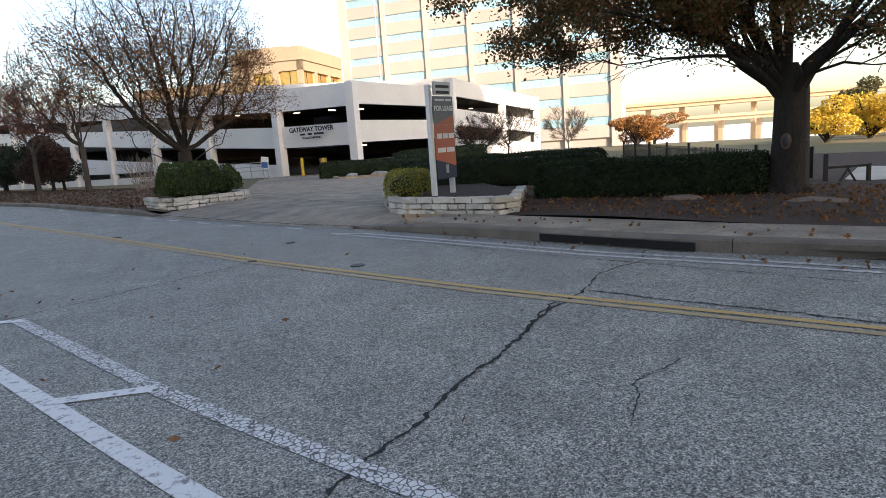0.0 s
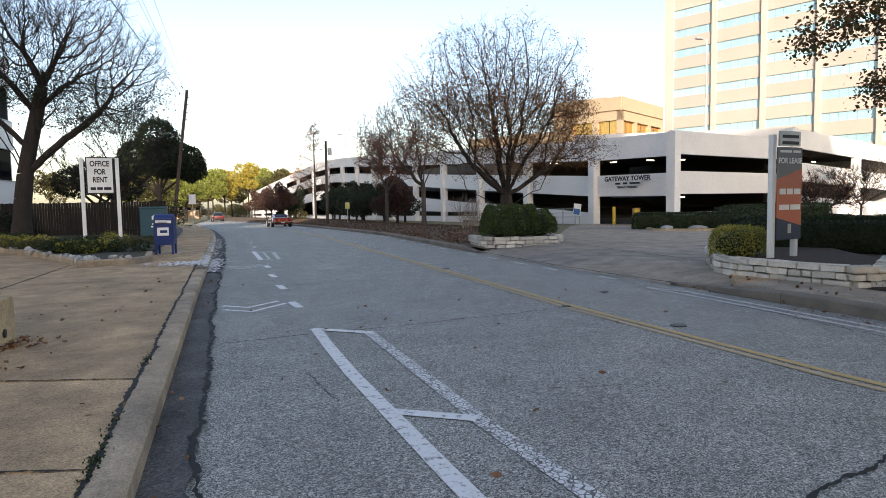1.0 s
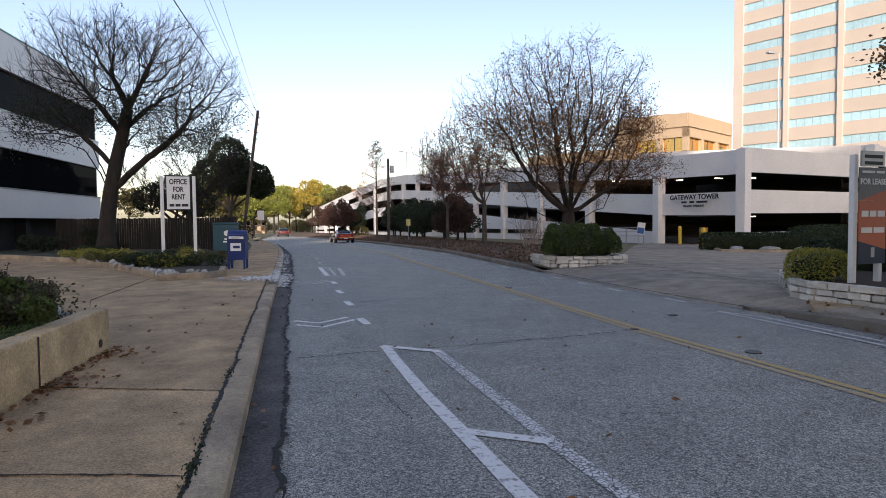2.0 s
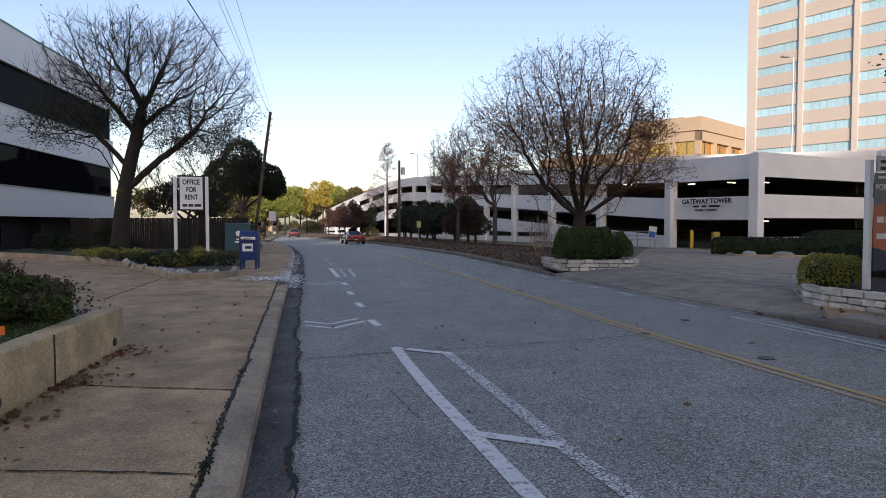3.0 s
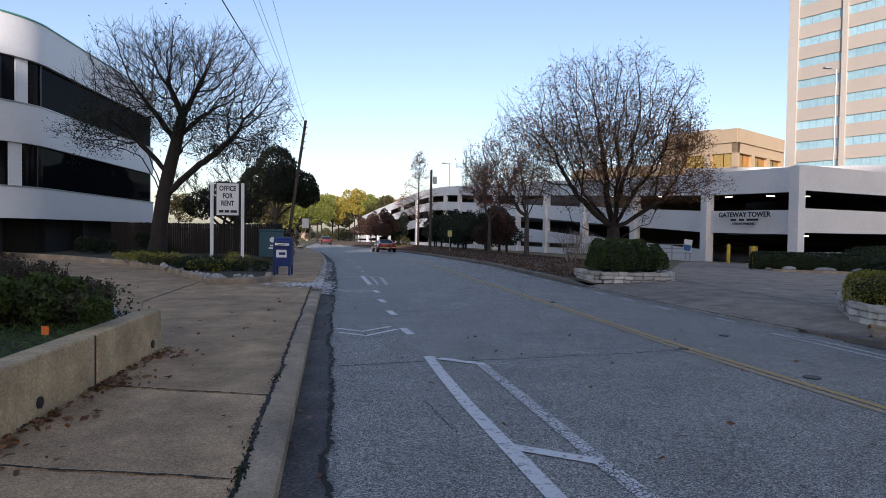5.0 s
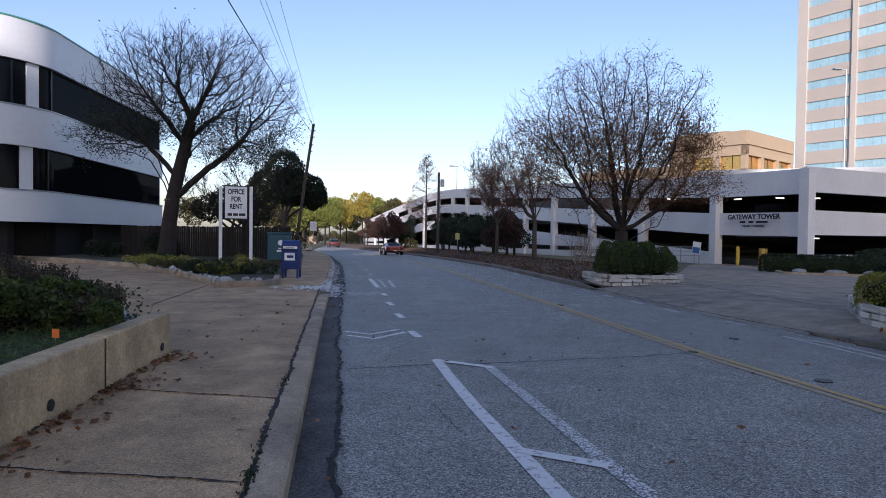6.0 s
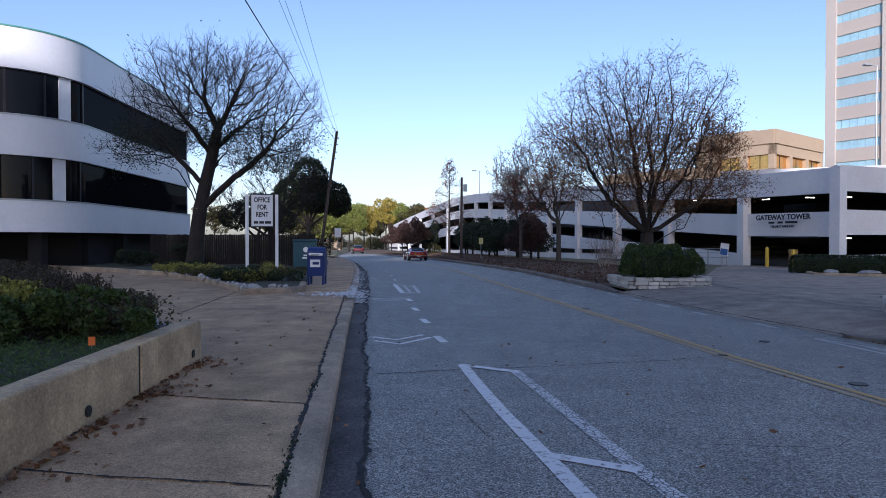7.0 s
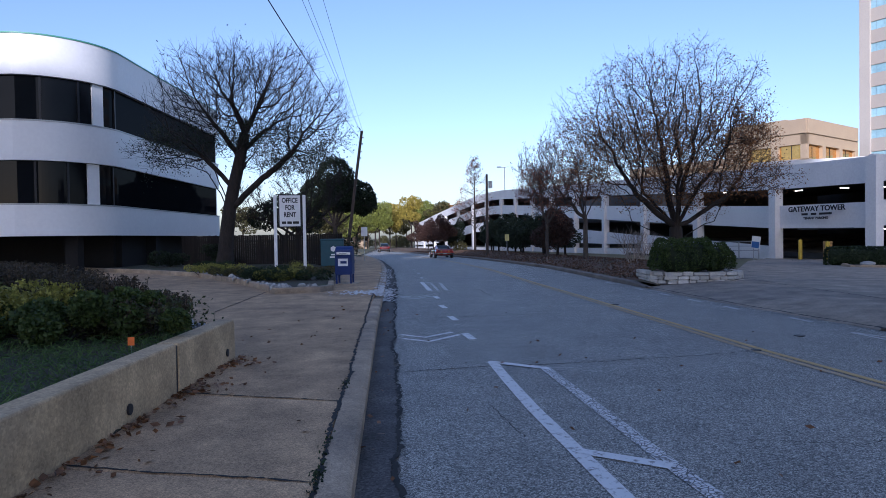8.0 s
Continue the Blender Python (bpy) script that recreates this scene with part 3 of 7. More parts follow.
pave = thing("pavement_left", (0, 0, 0), "tan concrete pavement slabs with dark joints and dead leaves", "pavement", kind="structure")
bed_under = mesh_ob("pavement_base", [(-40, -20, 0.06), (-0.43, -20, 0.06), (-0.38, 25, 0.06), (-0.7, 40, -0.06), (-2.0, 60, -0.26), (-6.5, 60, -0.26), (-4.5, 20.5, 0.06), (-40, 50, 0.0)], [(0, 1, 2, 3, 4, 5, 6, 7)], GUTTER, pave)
joints = [(-8.2, -7.8), (-5.8, -5.4), (-3.9, -3.5), (-1.9, -1.5), (0.1, -0.4), (2.2, 1.75), (4.3, 3.8), (6.25, 5.7)]
for (l0, r0), (l1, r1) in zip(joints, joints[1:]):
    slab([(-2.68 + 0.06 * l0, l0), (-0.505, r0), (-0.505, r1), (-2.68 + 0.06 * l1, l1)], 0.15, CONCRETE, pave)
slab([(-2.24, 6.25), (-0.505, 5.7), (-0.48, 12.9), (-3.65, 13.25), (-2.35, 8.3)], 0.15, CONCRETE, pave)
slab([(-3.65, 13.25), (-0.48, 12.9), (-0.45, 18.3), (-3.5, 18.6)], 0.148, CONCRETE, pave)
slab([(-2.3, 8.3), (-3.65, 13.25), (-10, 20.5), (-30, 34), (-30, 28), (-12, 15.5), (-5.5, 11.0)], 0.15, CONCRETE, pave)
slab([(-3.65, 13.25), (-3.5, 18.6), (-6.4, 24.2), (-9.2, 28.6), (-15, 34.5), (-27, 45), (-30, 34), (-10, 20.5)], 0.15, CONCRETE, pave)
y0 = 18.4
for y1 in (20.6, 22.8, 25.0, 27.5, 30.0, 33, 36, 40, 45, 50, 56, 62):
    slab([((-1.75 if y0 < 20 else -2.0) + swing(y0), y0), (kerb_left(y0) - 0.22, y0), (kerb_left(y1) - 0.22, y1), (-2.0 + swing(y1), y1)], 0.15, CONCRETE, pave)
    y0 = y1
for (l0, r0) in joints:
    crack([(-2.5 + 0.06 * l0, l0), (-0.52, r0)], 0.017, 60 + int(l0 * 10), parent=pave, zf=lambda x, y: 0.149, wob=0.02)
crack([(-3.65, 13.25), (-3.5, 18.55)], 0.03, 81, parent=pave, zf=lambda x, y: 0.15, wob=0.02)
crack([(-3.65, 13.25), (-0.52, 12.9)], 0.008, 82, parent=pave, zf=lambda x, y: 0.15, wob=0.02)
crack([(-3.45, 18.5), (-0.45, 18.2)], 0.03, 83, parent=pave, zf=lambda x, y: 0.15, wob=0.03)
# pale whitish patches at the low corner of the pavement
rs = random.Random(8)
vs, fs = [], []
for i in range(1100):
    y = rs.uniform(15.8, 19.5) if i % 2 else rs.uniform(17, 32)
    x = kerb_left(y) + rs.gauss(0.02, 0.13) if i > 300 else -0.25 - abs(rs.gauss(0, 0.55))
    if i <= 300:
        y = rs.gauss(16.9, 0.4) - 0.15 * x
    s = rs.uniform(0.012, 0.05)
    k = len(vs)
    for a in range(6):
        vs.append((x + s * math.cos(a * 1.047 + rs.uniform(-.3, .3)), y + s * 1.8 * math.sin(a * 1.047), (0.162 if x < kerb_left(y) else 0.02) + i * 1.2e-5))
    fs.append(tuple(range(k, k + 6)))
tagged(mesh_ob("silt_patch", vs, fs, PALE_PATCH), "pale whitish patches in the gutter by the mailbox", "silt", kind="stuff")

# right: pavement, driveway up to the garage, verge
pave_r = thing("pavement_right", (0, 0, 0), "grey concrete pavement beside the mulch bed", "pavement", kind="structure")
y0 = -12.0
for y1 in (-8, -4, -0.4, 3.0, 6.4, 8.3):
    slab([(kerb_right(y0) + 0.215, y0), (kerb_right(y1) + 0.215, y1), (kerb_right(y1) + 1.35, y1), (kerb_right(y0) + 1.35, y0)][::-1], 0.15, DRIVE, pave_r)
    y0 = y1
slab([(8.2, 8.3), (9.3, 8.3), (9.3, 8.6), (9.15, 9.2), (9.0, 9.3)], 0.15, CONCRETE, pave_r)
# a near-black box paints the shade inside the drain slot
part("drain_slot", box(7.955, 8.0, 2.9, 5.2, 0.0, 0.105), SHADE_BLACK, pave_r, "dark storm drain opening")
mesh_ob("pavement_base", [(8.6, -30, 0.06), (30, -30, 0.0), (30, 8.4, 0.0), (8.15, 8.4, 0.06)], [(0, 1, 2, 3)], MULCH, pave_r)
drive = thing("garage_driveway", (0, 0, 0), "worn grey concrete driveway to the parking garage", "driveway", kind="structure")
dl = [(7.5, 18.6), (10.0, 19.6), (12.0, 21.6), (15.0, 26.0), (19.5, 33), (25.3, 40.4)]
dr = [(7.85, 8.6), (9.4, 8.9), (12.6, 10.4), (17.5, 16.2), (22.4, 22.6), (28.5, 33.2)]
dz = [-0.035, 0.15, 0.14, 0.09, 0.03, -0.16]
for i in range(5):
    bm = bmesh.new()
    q = [(*dl[i], dz[i]), (*dr[i], dz[i]), (*dr[i + 1], dz[i + 1]), (*dl[i + 1], dz[i + 1])]
    mid = [((q[0][k] + q[1][k]) / 2) for k in range(3)], [((q[3][k] + q[2][k]) / 2) for k in range(3)]
    for quad in ((q[0], mid[0], mid[1], q[3]), (mid[0], q[1], q[2], mid[1])):
        bm.faces.new([bm.verts.new(v) for v in quad])
    part("slab", bm, DRIVE, drive)
crack([(10.3, 11.6), (10.6, 15), (11.2, 20)], 0.03, 41, parent=drive, zf=lambda x, y: 0.16)
crack([(13.2, 16.4), (13.0, 19), (13.6, 23.3)], 0.03, 42, parent=drive, zf=lambda x, y: 0.115)
crack([(11, 13), (14, 18), (19, 28), (24, 36)], 0.03, 43, parent=drive, zf=lambda x, y: 0.09 if x < 14 else 0.09 - (x - 14) * 0.015)
crack([(7.9, 9.4), (7.75, 11), (7.62, 13), (7.6, 18.6)], 0.06, 44, parent=drive, zf=lambda x, y: 0.03)
vs, fs = [], []
VY = [18.6, 20, 21, 24, 28, 32, 36, 40, 45, 50, 55, 60, 66, 72, 80, 90, 105, 120, 150, 200]
VU = [0.2, 1.1, 2.2, 4, 7, 10, 14, 18, 22, 32]


def verge_z(x, y):
    u = x - kerb_right(y)
    return road_drop(y) + 0.13 + 0.1 * math.sin(x * 0.6) * min(1, max(0, u) / 3) - (0.03 * (x - 12) if x > 12 else 0) - (0.2 if u > 0.6 and y < 19.9 + max(0, x - 9.8) * 1.45 else 0)


for y in VY:
    vs += [(kerb_right(y) + u, y, verge_z(kerb_right(y) + u, y)) for u in VU]
for j in range(len(VY) - 1):
    fs += [(j * 10 + k, j * 10 + k + 1, j * 10 + k + 11, j * 10 + k + 10) for k in range(9)]
verge = mesh_ob("verge", vs, fs, LITTER)
tagged(verge, "leaf-covered brown verge beside the road", "verge", kind="structure")
yard = grid_sheet("yard", [-80, -40, -30, -22, -14, -10, -7.5, -5, -3.5], [30, 36, 45, 60, 90, 130, 180],
                  lambda x, y: road_drop(y) + 0.13 - 0.02 * (-2 - x) * 0.2, GROUND)
tagged(yard, "dry grass yard beside the pavement", "yard", kind="structure")
mulch_bed = grid_sheet("mulch_bed", [9.5, 10.2, 11, 12, 13.2, 15, 18, 22], [-3.5, 0.5, 1.6, 2.4, 3.4, 5, 7, 8.2, 10, 12, 14, 16],
                       lambda x, y: (0.145 + 0.115 * min(1, (x - 9.5) / 1.2) + 0.04 * noise.noise((x, y, 0))) if x - 9.56 < 7 and not (y > 9.5 and x < 9.5 + (y - 8) * 0.55) and y < 14.5 else -0.1, MULCH)
tagged(mulch_bed, "dark bark mulch bed with fallen leaves", "mulch bed", kind="structure")

# ---- parking garage ----
GARAGE = thing("parking_garage", (0, 0, 0), "white painted concrete parking garage with long dark openings", "parking garage")
A_Y = [33.35, 39.6, 48.0, 56.3, 65.0, 73.5, 82, 90.5, 99, 107.5, 116, 125, 135, 145, 155, 167, 180]
A_X = np.interp(A_Y, [33.35, 39.6, 48, 56.3, 65, 90, 107, 125, 140, 155, 180], [27.15, 25.35, 24.3, 23.4, 22.7, 20.8, 19.3, 16.6, 13.8, 11.0, 7.0])
A_PT = list(zip([float(v) for v in A_X], A_Y))


def a_top(y):
    return float(np.interp(y, [33.35, 40, 60, 90, 112, 125, 140, 155, 180], [4.30, 4.38, 5.43, 7.0, 8.2, 7.9, 6.7, 5.5, 3.6]))


def band(a, b, z0a, z1a, z0b, z1b, name="spandrel", deep=0.25, off=0.0, mat=WHITE_WALL):
    return part(name, between(a, b, 0.0, -deep, z0a, z1a, z0b, z1b, off), mat, GARAGE)


def pillar(p, z0, z1, w=0.55, rz=0.0):
    return part("column", box(-w / 2, w / 2, -w / 2, w / 2, z0, z1, m=pose(p[0], p[1], 0, 0, 0, rz)), WHITE_WALL, GARAGE)


for i, (a, b) in enumerate(zip(A_PT, A_PT[1:])):
    ta, tb = a_top(a[1]), a_top(b[1])
    ga, gb = road_drop(a[1]) - 0.25, road_drop(b[1]) - 0.25
    band(a, b, ta, ta + 1.5, tb, tb + 1.5)
    band(a, b, ta - 2.55, ta - 1.08, tb - 2.55, tb - 1.08)
    if i == 0:
        pass
    elif i < 3:
        band(a, b, ga, ta - 3.75, gb, tb - 3.75)
    else:
        band(a, b, max(ga + 1.2, ta - 5.5), ta - 3.85, max(gb + 1.2, tb - 5.5), tb - 3.85)
        band(a, b, ga, ga + 0.75, gb, gb + 0.75, deep=0.2)
    d = math.degrees(math.atan2(b[1] - a[1], b[0] - a[0]))
    pillar(a if i else (a[0] + 0.05, a[1] + 0.02), ga, ta + (0.02 if i else 1.51), 0.6 if i else 0.62, d)
    for lev in (1.45 - 0.75, -1.95, -4.6):
        za, zb = ta + lev, tb + lev
        if za < ga + 0.6:
            continue
        bm = bmesh.new()
        d2 = (Vector(b) - Vector(a)).normalized()
        q = Vector((0.925, 0.38)) if i < 3 else Vector((d2.y, -d2.x))
        ra, rb = Vector(a) + q * 24, Vector(b) + q * 24
        a3, b3 = Vector(a) + q * 0.26, Vector(b) + q * 0.26
        lo = [bm.verts.new((v.x, v.y, zz)) for v, zz in ((a3, za), (b3, zb), (rb, zb), (ra, za))]
        hi = [bm.verts.new((v.x, v.y, zz + 0.35)) for v, zz in ((a3, za), (b3, zb), (rb, zb), (ra, za))]
        bm.faces.new(lo[::-1]), bm.faces.new(hi)
        for k in range(4):
            bm.faces.new((lo[k], lo[(k + 1) % 4], hi[(k + 1) % 4], hi[k]))
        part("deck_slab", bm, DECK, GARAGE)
    for lev in (-0.25, -2.95):
        c = (Vector(a) + Vector(b)) / 2 + Vector((d2.y, -d2.x)) * 5.5
        if i < 4:
            part("light_tube", box(-0.4, 0.4, -0.03, 0.04, -0.04, 0.02, m=pose(c.x, c.y, (ta + tb) / 2 + lev + 0.3 + 0.0, 0, 0, 90 * (i % 2))), TUBE, GARAGE, "lit fluorescent ceiling light")
# rear wall that closes the decks, in the shade-darkened deck colour
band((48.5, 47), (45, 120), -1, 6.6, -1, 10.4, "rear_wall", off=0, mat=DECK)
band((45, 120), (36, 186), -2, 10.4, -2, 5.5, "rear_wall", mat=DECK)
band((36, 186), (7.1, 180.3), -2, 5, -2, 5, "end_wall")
# the side that runs off to the right, in two blocks
C0 = Vector(A_PT[0])
BD = Vector((0.957, 0.29))


def bpt(s):
    return tuple(C0 + BD * s)


for s0, s1, t0, t1 in ((0.0, 15.2, 4.42, 4.42), (15.2, 27.0, 5.4, 4.9), (27.0, 38.0, 4.9, 4.42)):
    a, b = bpt(s0), bpt(s1)
    for lo0, hi0 in ((0.0, 1.5), (-2.55, -1.08), (-5.0, -3.75)):
        bm = between(b, a, 0.0, -0.25, t1 + lo0, t1 + hi0, t0 + lo0, t0 + hi0)
        part("spandrel", bm, WHITE_WALL, GARAGE)
    if s0:
        pillar(a, -0.4, t0 + 1.47, 0.6, 17)
    for lev in (0.7, -1.95, -4.6):
        bm = bmesh.new()
        inn = Vector((0.06, 1.0))
        pl4 = [Vector(a) + inn * 0.3, Vector(b) + inn * 0.3, Vector(b) + inn * 24, Vector(a) + inn * 24]
        lo4 = [bm.verts.new((v.x, v.y, zz + lev)) for v, zz in zip(pl4, (t0, t1, t1, t0))]
        hi4 = [bm.verts.new((v.co.x, v.co.y, v.co.z + 0.35)) for v in lo4]
        bm.faces.new(lo4[::-1]), bm.faces.new(hi4)
        for k in range(4):
            bm.faces.new((lo4[k], lo4[(k + 1) % 4], hi4[(k + 1) % 4], hi4[k]))
        part("deck_slab", bm, DECK, GARAGE)
    for lev in (-0.02, -2.67):
        for k in (0.3,):
            c = Vector(a) + (Vector(b) - Vector(a)) * k + Vector((-0.29, 0.957)) * 5
            part("light_tube", box(-0.4, 0.4, -0.03, 0.04, -0.04, 0.02, m=pose(c.x, c.y, t0 + lev + 0.05, 0, 0, 17)), TUBE, GARAGE, "lit fluorescent ceiling light")
pillar(bpt(38), -0.4, 5.93, 0.6, 17)
band(bpt(38), (56, 70), -0.4, 5.9, -0.4, 5.9, "end_wall")
part("ramp_wall", between((27.5, 46), bpt(15.6), 0, 0.3, 5.6, 6.9, 5.6, 6.9), WHITE_WALL, GARAGE)
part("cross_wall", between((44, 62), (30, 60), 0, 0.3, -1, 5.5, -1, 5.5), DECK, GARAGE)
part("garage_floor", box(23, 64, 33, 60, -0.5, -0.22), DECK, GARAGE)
# lettering on the band above the entrance; the unreadable address line is a bar
EA, EB = Vector(A_PT[0]), Vector(A_PT[1])
ang = math.degrees(math.atan2((EA - EB).y, (EA - EB).x))
en = Vector(((EB - EA).y, -(EB - EA).x)).normalized() * -1.0
mid = EA + (EB - EA) * 0.52 + en * 0.30


def facade_text(dz, along=0.0):
    p = mid + (EA - EB).normalized() * along
    return Matrix.Translation((p.x, p.y, dz)) @ Euler((radians(90), 0, radians(ang))).to_matrix().to_4x4()


words("lettering", "GATEWAY TOWER", 0.44, SIGN_BLACK, GARAGE, facade_text(2.98), "dark raised letters")
for k, x0 in enumerate((-0.95, -0.3, 0.25)):
    part("lettering_bar", box(x0, x0 + (0.42, 0.36, 0.82)[k], -0.065, 0.065, 0, 0.02, m=facade_text(2.66)), SIGN_BLACK, GARAGE)
words("lettering", "TENANT PARKING", 0.2, SIGN_BLACK, GARAGE, facade_text(2.4), "small dark letters")
part("clearance_bar", box(-1.2, 2.4, -0.04, 0.04, -0.03, 0.06, m=facade_text(1.74)), SIGN_BLACK, GARAGE, "dark hanging clearance bar")

# ---- office tower ----
TOWER = thing("office_tower", (0, 0, 0), "tall cream office tower with rows of blue windows", "office tower")
T0, T1 = Vector((88.0, 110.0)), Vector((110.4, 59.3))
TD = (T1 - T0).normalized()
TN = Vector((TD.y, -TD.x))
if TN.dot(Vector((-1, -1))) < 0:
    TN = -TN
TL = (T1 - T0).length
part("core", between(T0, T1, -0.4, 30 if TN.dot(Vector((-TD.y, TD.x))) < 0 else -30, -12, 49.5, -12, 49.5, off=0.5 if TN.dot(Vector((-TD.y, TD.x))) < 0 else -0.5), TOWER_STONE, TOWER)
tm = Matrix(((TD.x, -TN.x, 0, T0.x), (TD.y, -TN.y, 0, T0.y), (0, 0, 1, 0), (0, 0, 0, 1)))
NB = 6
bay = TL / NB
glass_me = panel_me = None
for f in range(12):
    z0 = 1.4 + f * 3.95
    for b in range(NB):
        x0 = b * bay + 0.45
        m = tm @ Matrix.Translation((x0, 0, z0))
        if glass_me is None:
            p = part("window", box(0, bay - 0.9, 0.18, 0.48, 1.2, 2.75), BLUE_GLASS, TOWER, "blue strip window")
            glass_me = p.data
            q = part("spandrel", box(0, bay - 0.9, 0.0, 0.48, -1.2, 1.2), TOWER_STONE, TOWER)
            panel_me = q.data
            mull = part("mullion", box(-0.03, 0.03, 0.14, 0.2, 1.2, 2.75), TOWER_MULLION, p)
            mull_me = mull.data
            mull.matrix_local = Matrix.Translation(((bay - 0.9) / 6, 0, 0))
        else:
            p, q = new("window", glass_me), new("spandrel", panel_me)
            p.parent = q.parent = TOWER
        p.matrix_local = q.matrix_local = m
        for k in range(1 if len(p.children) == 0 else 2, 6):
            r = new("mullion", mull_me)
            r.parent = p
            r.matrix_local = Matrix.Translation(((bay - 0.9) * k / 6, 0, 0))
for b in range(NB + 1):
    w = 0.45 if 0 < b < NB else 0.9
    part("pilaster", box(b * bay - w, b * bay + w, -0.35, 0.5, -12, 50.2, m=tm), TOWER_RIB, TOWER)
part("parapet", box(-1.4, TL + 1.4, -0.37, 0.6, 48.8, 50.6, m=tm), TOWER_RIB, TOWER)
for k in range(12):
    part("side_band", box(-1.42, -1.0, 0.6, 29, 2.6 + k * 3.95, 4.15 + k * 3.95, m=tm), BLUE_GLASS, TOWER)

# ---- tan office block behind the garage ----
TAN = thing("tan_office_block", (0, 0, 0), "tan precast office block with bronze reflective windows", "office building")
K = Vector((66.0, 95.0))
for d, ln, cnt in ((Vector((-0.52, 0.855)), 10.0, 2), (Vector((0.855, 0.52)), 19.0, 3)):
    nrm = Vector((d.y, -d.x))
    if nrm.dot(-K) < 0:
        nrm = -nrm
    mm = Matrix(((d.x, -nrm.x, 0, K.x), (d.y, -nrm.y, 0, K.y), (0, 0, 1, -1.4), (0, 0, 0, 1)))
    part("wall", box(0.9, ln, 0.9, 14, 0, 20.6, m=mm), TAN_STONE, TAN)
    for lv, (z0, z1) in enumerate(((-2, 10.3), (11.6, 14.6), (16.9, 18.6), (18.6, 20.9))):
        part("spandrel", box(0, ln, -0.25 if lv == 3 else 0, 0.9, z0, z1, m=mm), TAN_STONE, TAN)
    step = ln / cnt
    for k in range(cnt + 1):
        part("pier", box(k * step - (0.6 if k else 0), k * step + 0.6, 0.01, 0.9, 10.3, 18.6, m=mm), TAN_STONE, TAN)
        if k < cnt:
            w = part("window", box(k * step + 0.6, (k + 1) * step - 0.6, 0.55, 0.8, 14.6, 16.9, m=mm), GOLD_GLASS, TAN, "bronze window reflecting the sunlit sky")
            part("mullion", box(k * step + step / 2 - 0.05, k * step + step / 2 + 0.05, 0.5, 0.6, 14.6, 16.9, m=mm), FRAME_DARK, w)
            w = part("window", box(k * step + 0.6, (k + 1) * step - 0.6, 0.55, 0.8, 10.3, 11.6, m=mm), BLUE_GLASS, TAN, "pale blue window")
            part("mullion", box(k * step + step / 2 - 0.05, k * step + step / 2 + 0.05, 0.5, 0.6, 10.3, 11.6, m=mm), FRAME_DARK, w)
d = Vector((-0.52, 0.855))
mm = Matrix(((d.x, 0.855, 0, K.x), (d.y, 0.52, 0, K.y), (0, 0, 1, -1.4), (0, 0, 0, 1)))
part("low_wing", box(10.05, 34, 0.6, 14, -2, 15.4, m=mm), TAN_STONE, TAN)
part("wing_parapet", box(10.05, 34, 0.3, 0.9, 14.4, 16.0, m=mm), TAN_STONE, TAN)
part("roof_house", box(-6, 4, -4, 6, 20.0, 22.4, m=pose(K.x + 6, K.y + 16, -1.4, 0, 0, 31)), TAN_STONE, TAN)

# ---- white office building with rounded corner, on the left ----
WHITE = thing("white_office_building", (0, 0, 0), "white office building with dark ribbon glass and rounded corner", "office building")
outline = [Vector((-12.7, 48.3)), Vector((-13.4, 38.0))]
cx, cy, rad = -17.4, 33.9, 3.75
for k in range(0, 41):
    a = radians(-2 - 82 * k / 40)
    outline.append(Vector((cx + rad * math.cos(a), cy + rad * math.sin(a))))
outline += [Vector((-22.5, 30.6)), Vector((-28, 31.2)), Vector((-36, 32.1)), Vector((-48, 33.6))]


def curtain(z0, z1, inset, mat, name, parent=WHITE, label="", top=True):
    """A wall that follows the building's outline, with thickness."""
    bm = bmesh.new()
    ring = []
    for i, p in enumerate(outline):
        d = (outline[min(i + 1, len(outline) - 1)] - outline[max(i - 1, 0)]).normalized()
        nin = Vector((d.y, -d.x))
        if nin.dot(Vector((-25, 45)) - p) < 0:
            nin = -nin
        o, q = p + nin * inset, p + nin * (inset + 0.3)
        ring.append([bm.verts.new((v.x, v.y, z)) for v, z in ((o, z0), (o, z1), (q, z1), (q, z0))])
    for r0, r1 in zip(ring, ring[1:]):
        for k in range(4):
            bm.faces.new((r0[k], r0[(k + 1) % 4], r1[(k + 1) % 4], r1[k]))
    bm.faces.new(ring[0]), bm.faces.new(ring[-1][::-1])
    return part(name, bm, mat, parent, label, smooth=False)


for z0, z1, nm in ((1.95, 3.38, "lower_band"), (5.43, 7.22, "middle_band"), (9.32, 11.16, "parapet_band")):
    curtain(z0, z1, 0.0, WHITE_METAL, nm)
    curtain(z1 if z1 > 10 else z1, z1 + 0.07, -0.03, GREEN_TRIM if z1 > 10 else GREY_METAL, "coping", label="green metal coping" if z1 > 10 else "grey metal sill")
curtain(3.38, 5.43, 0.22, DARK_GLASS, "ribbon_glass", label="dark reflective ribbon glass")
curtain(7.22, 9.32, 0.22, DARK_GLASS, "ribbon_glass", label="dark reflective ribbon glass")


def floor_plate(z, name, mat):
    bm = bmesh.new()
    pts = [p for p in outline] + [Vector((-48, 48)), Vector((-14.5, 48))]
    c = Vector((-25, 45))
    vs = [bm.verts.new((*(p + (c - p).normalized() * 0.4), z)) for p in pts]
    vt = [bm.verts.new((v.co.x, v.co.y, z + 0.3)) for v in vs]
    bm.faces.new(vs), bm.faces.new(vt)
    for i in range(len(vs)):
        bm.faces.new((vs[i], vs[(i + 1) % len(vs)], vt[(i + 1) % len(vs)], vt[i]))
    return part(name, bm, mat, WHITE)


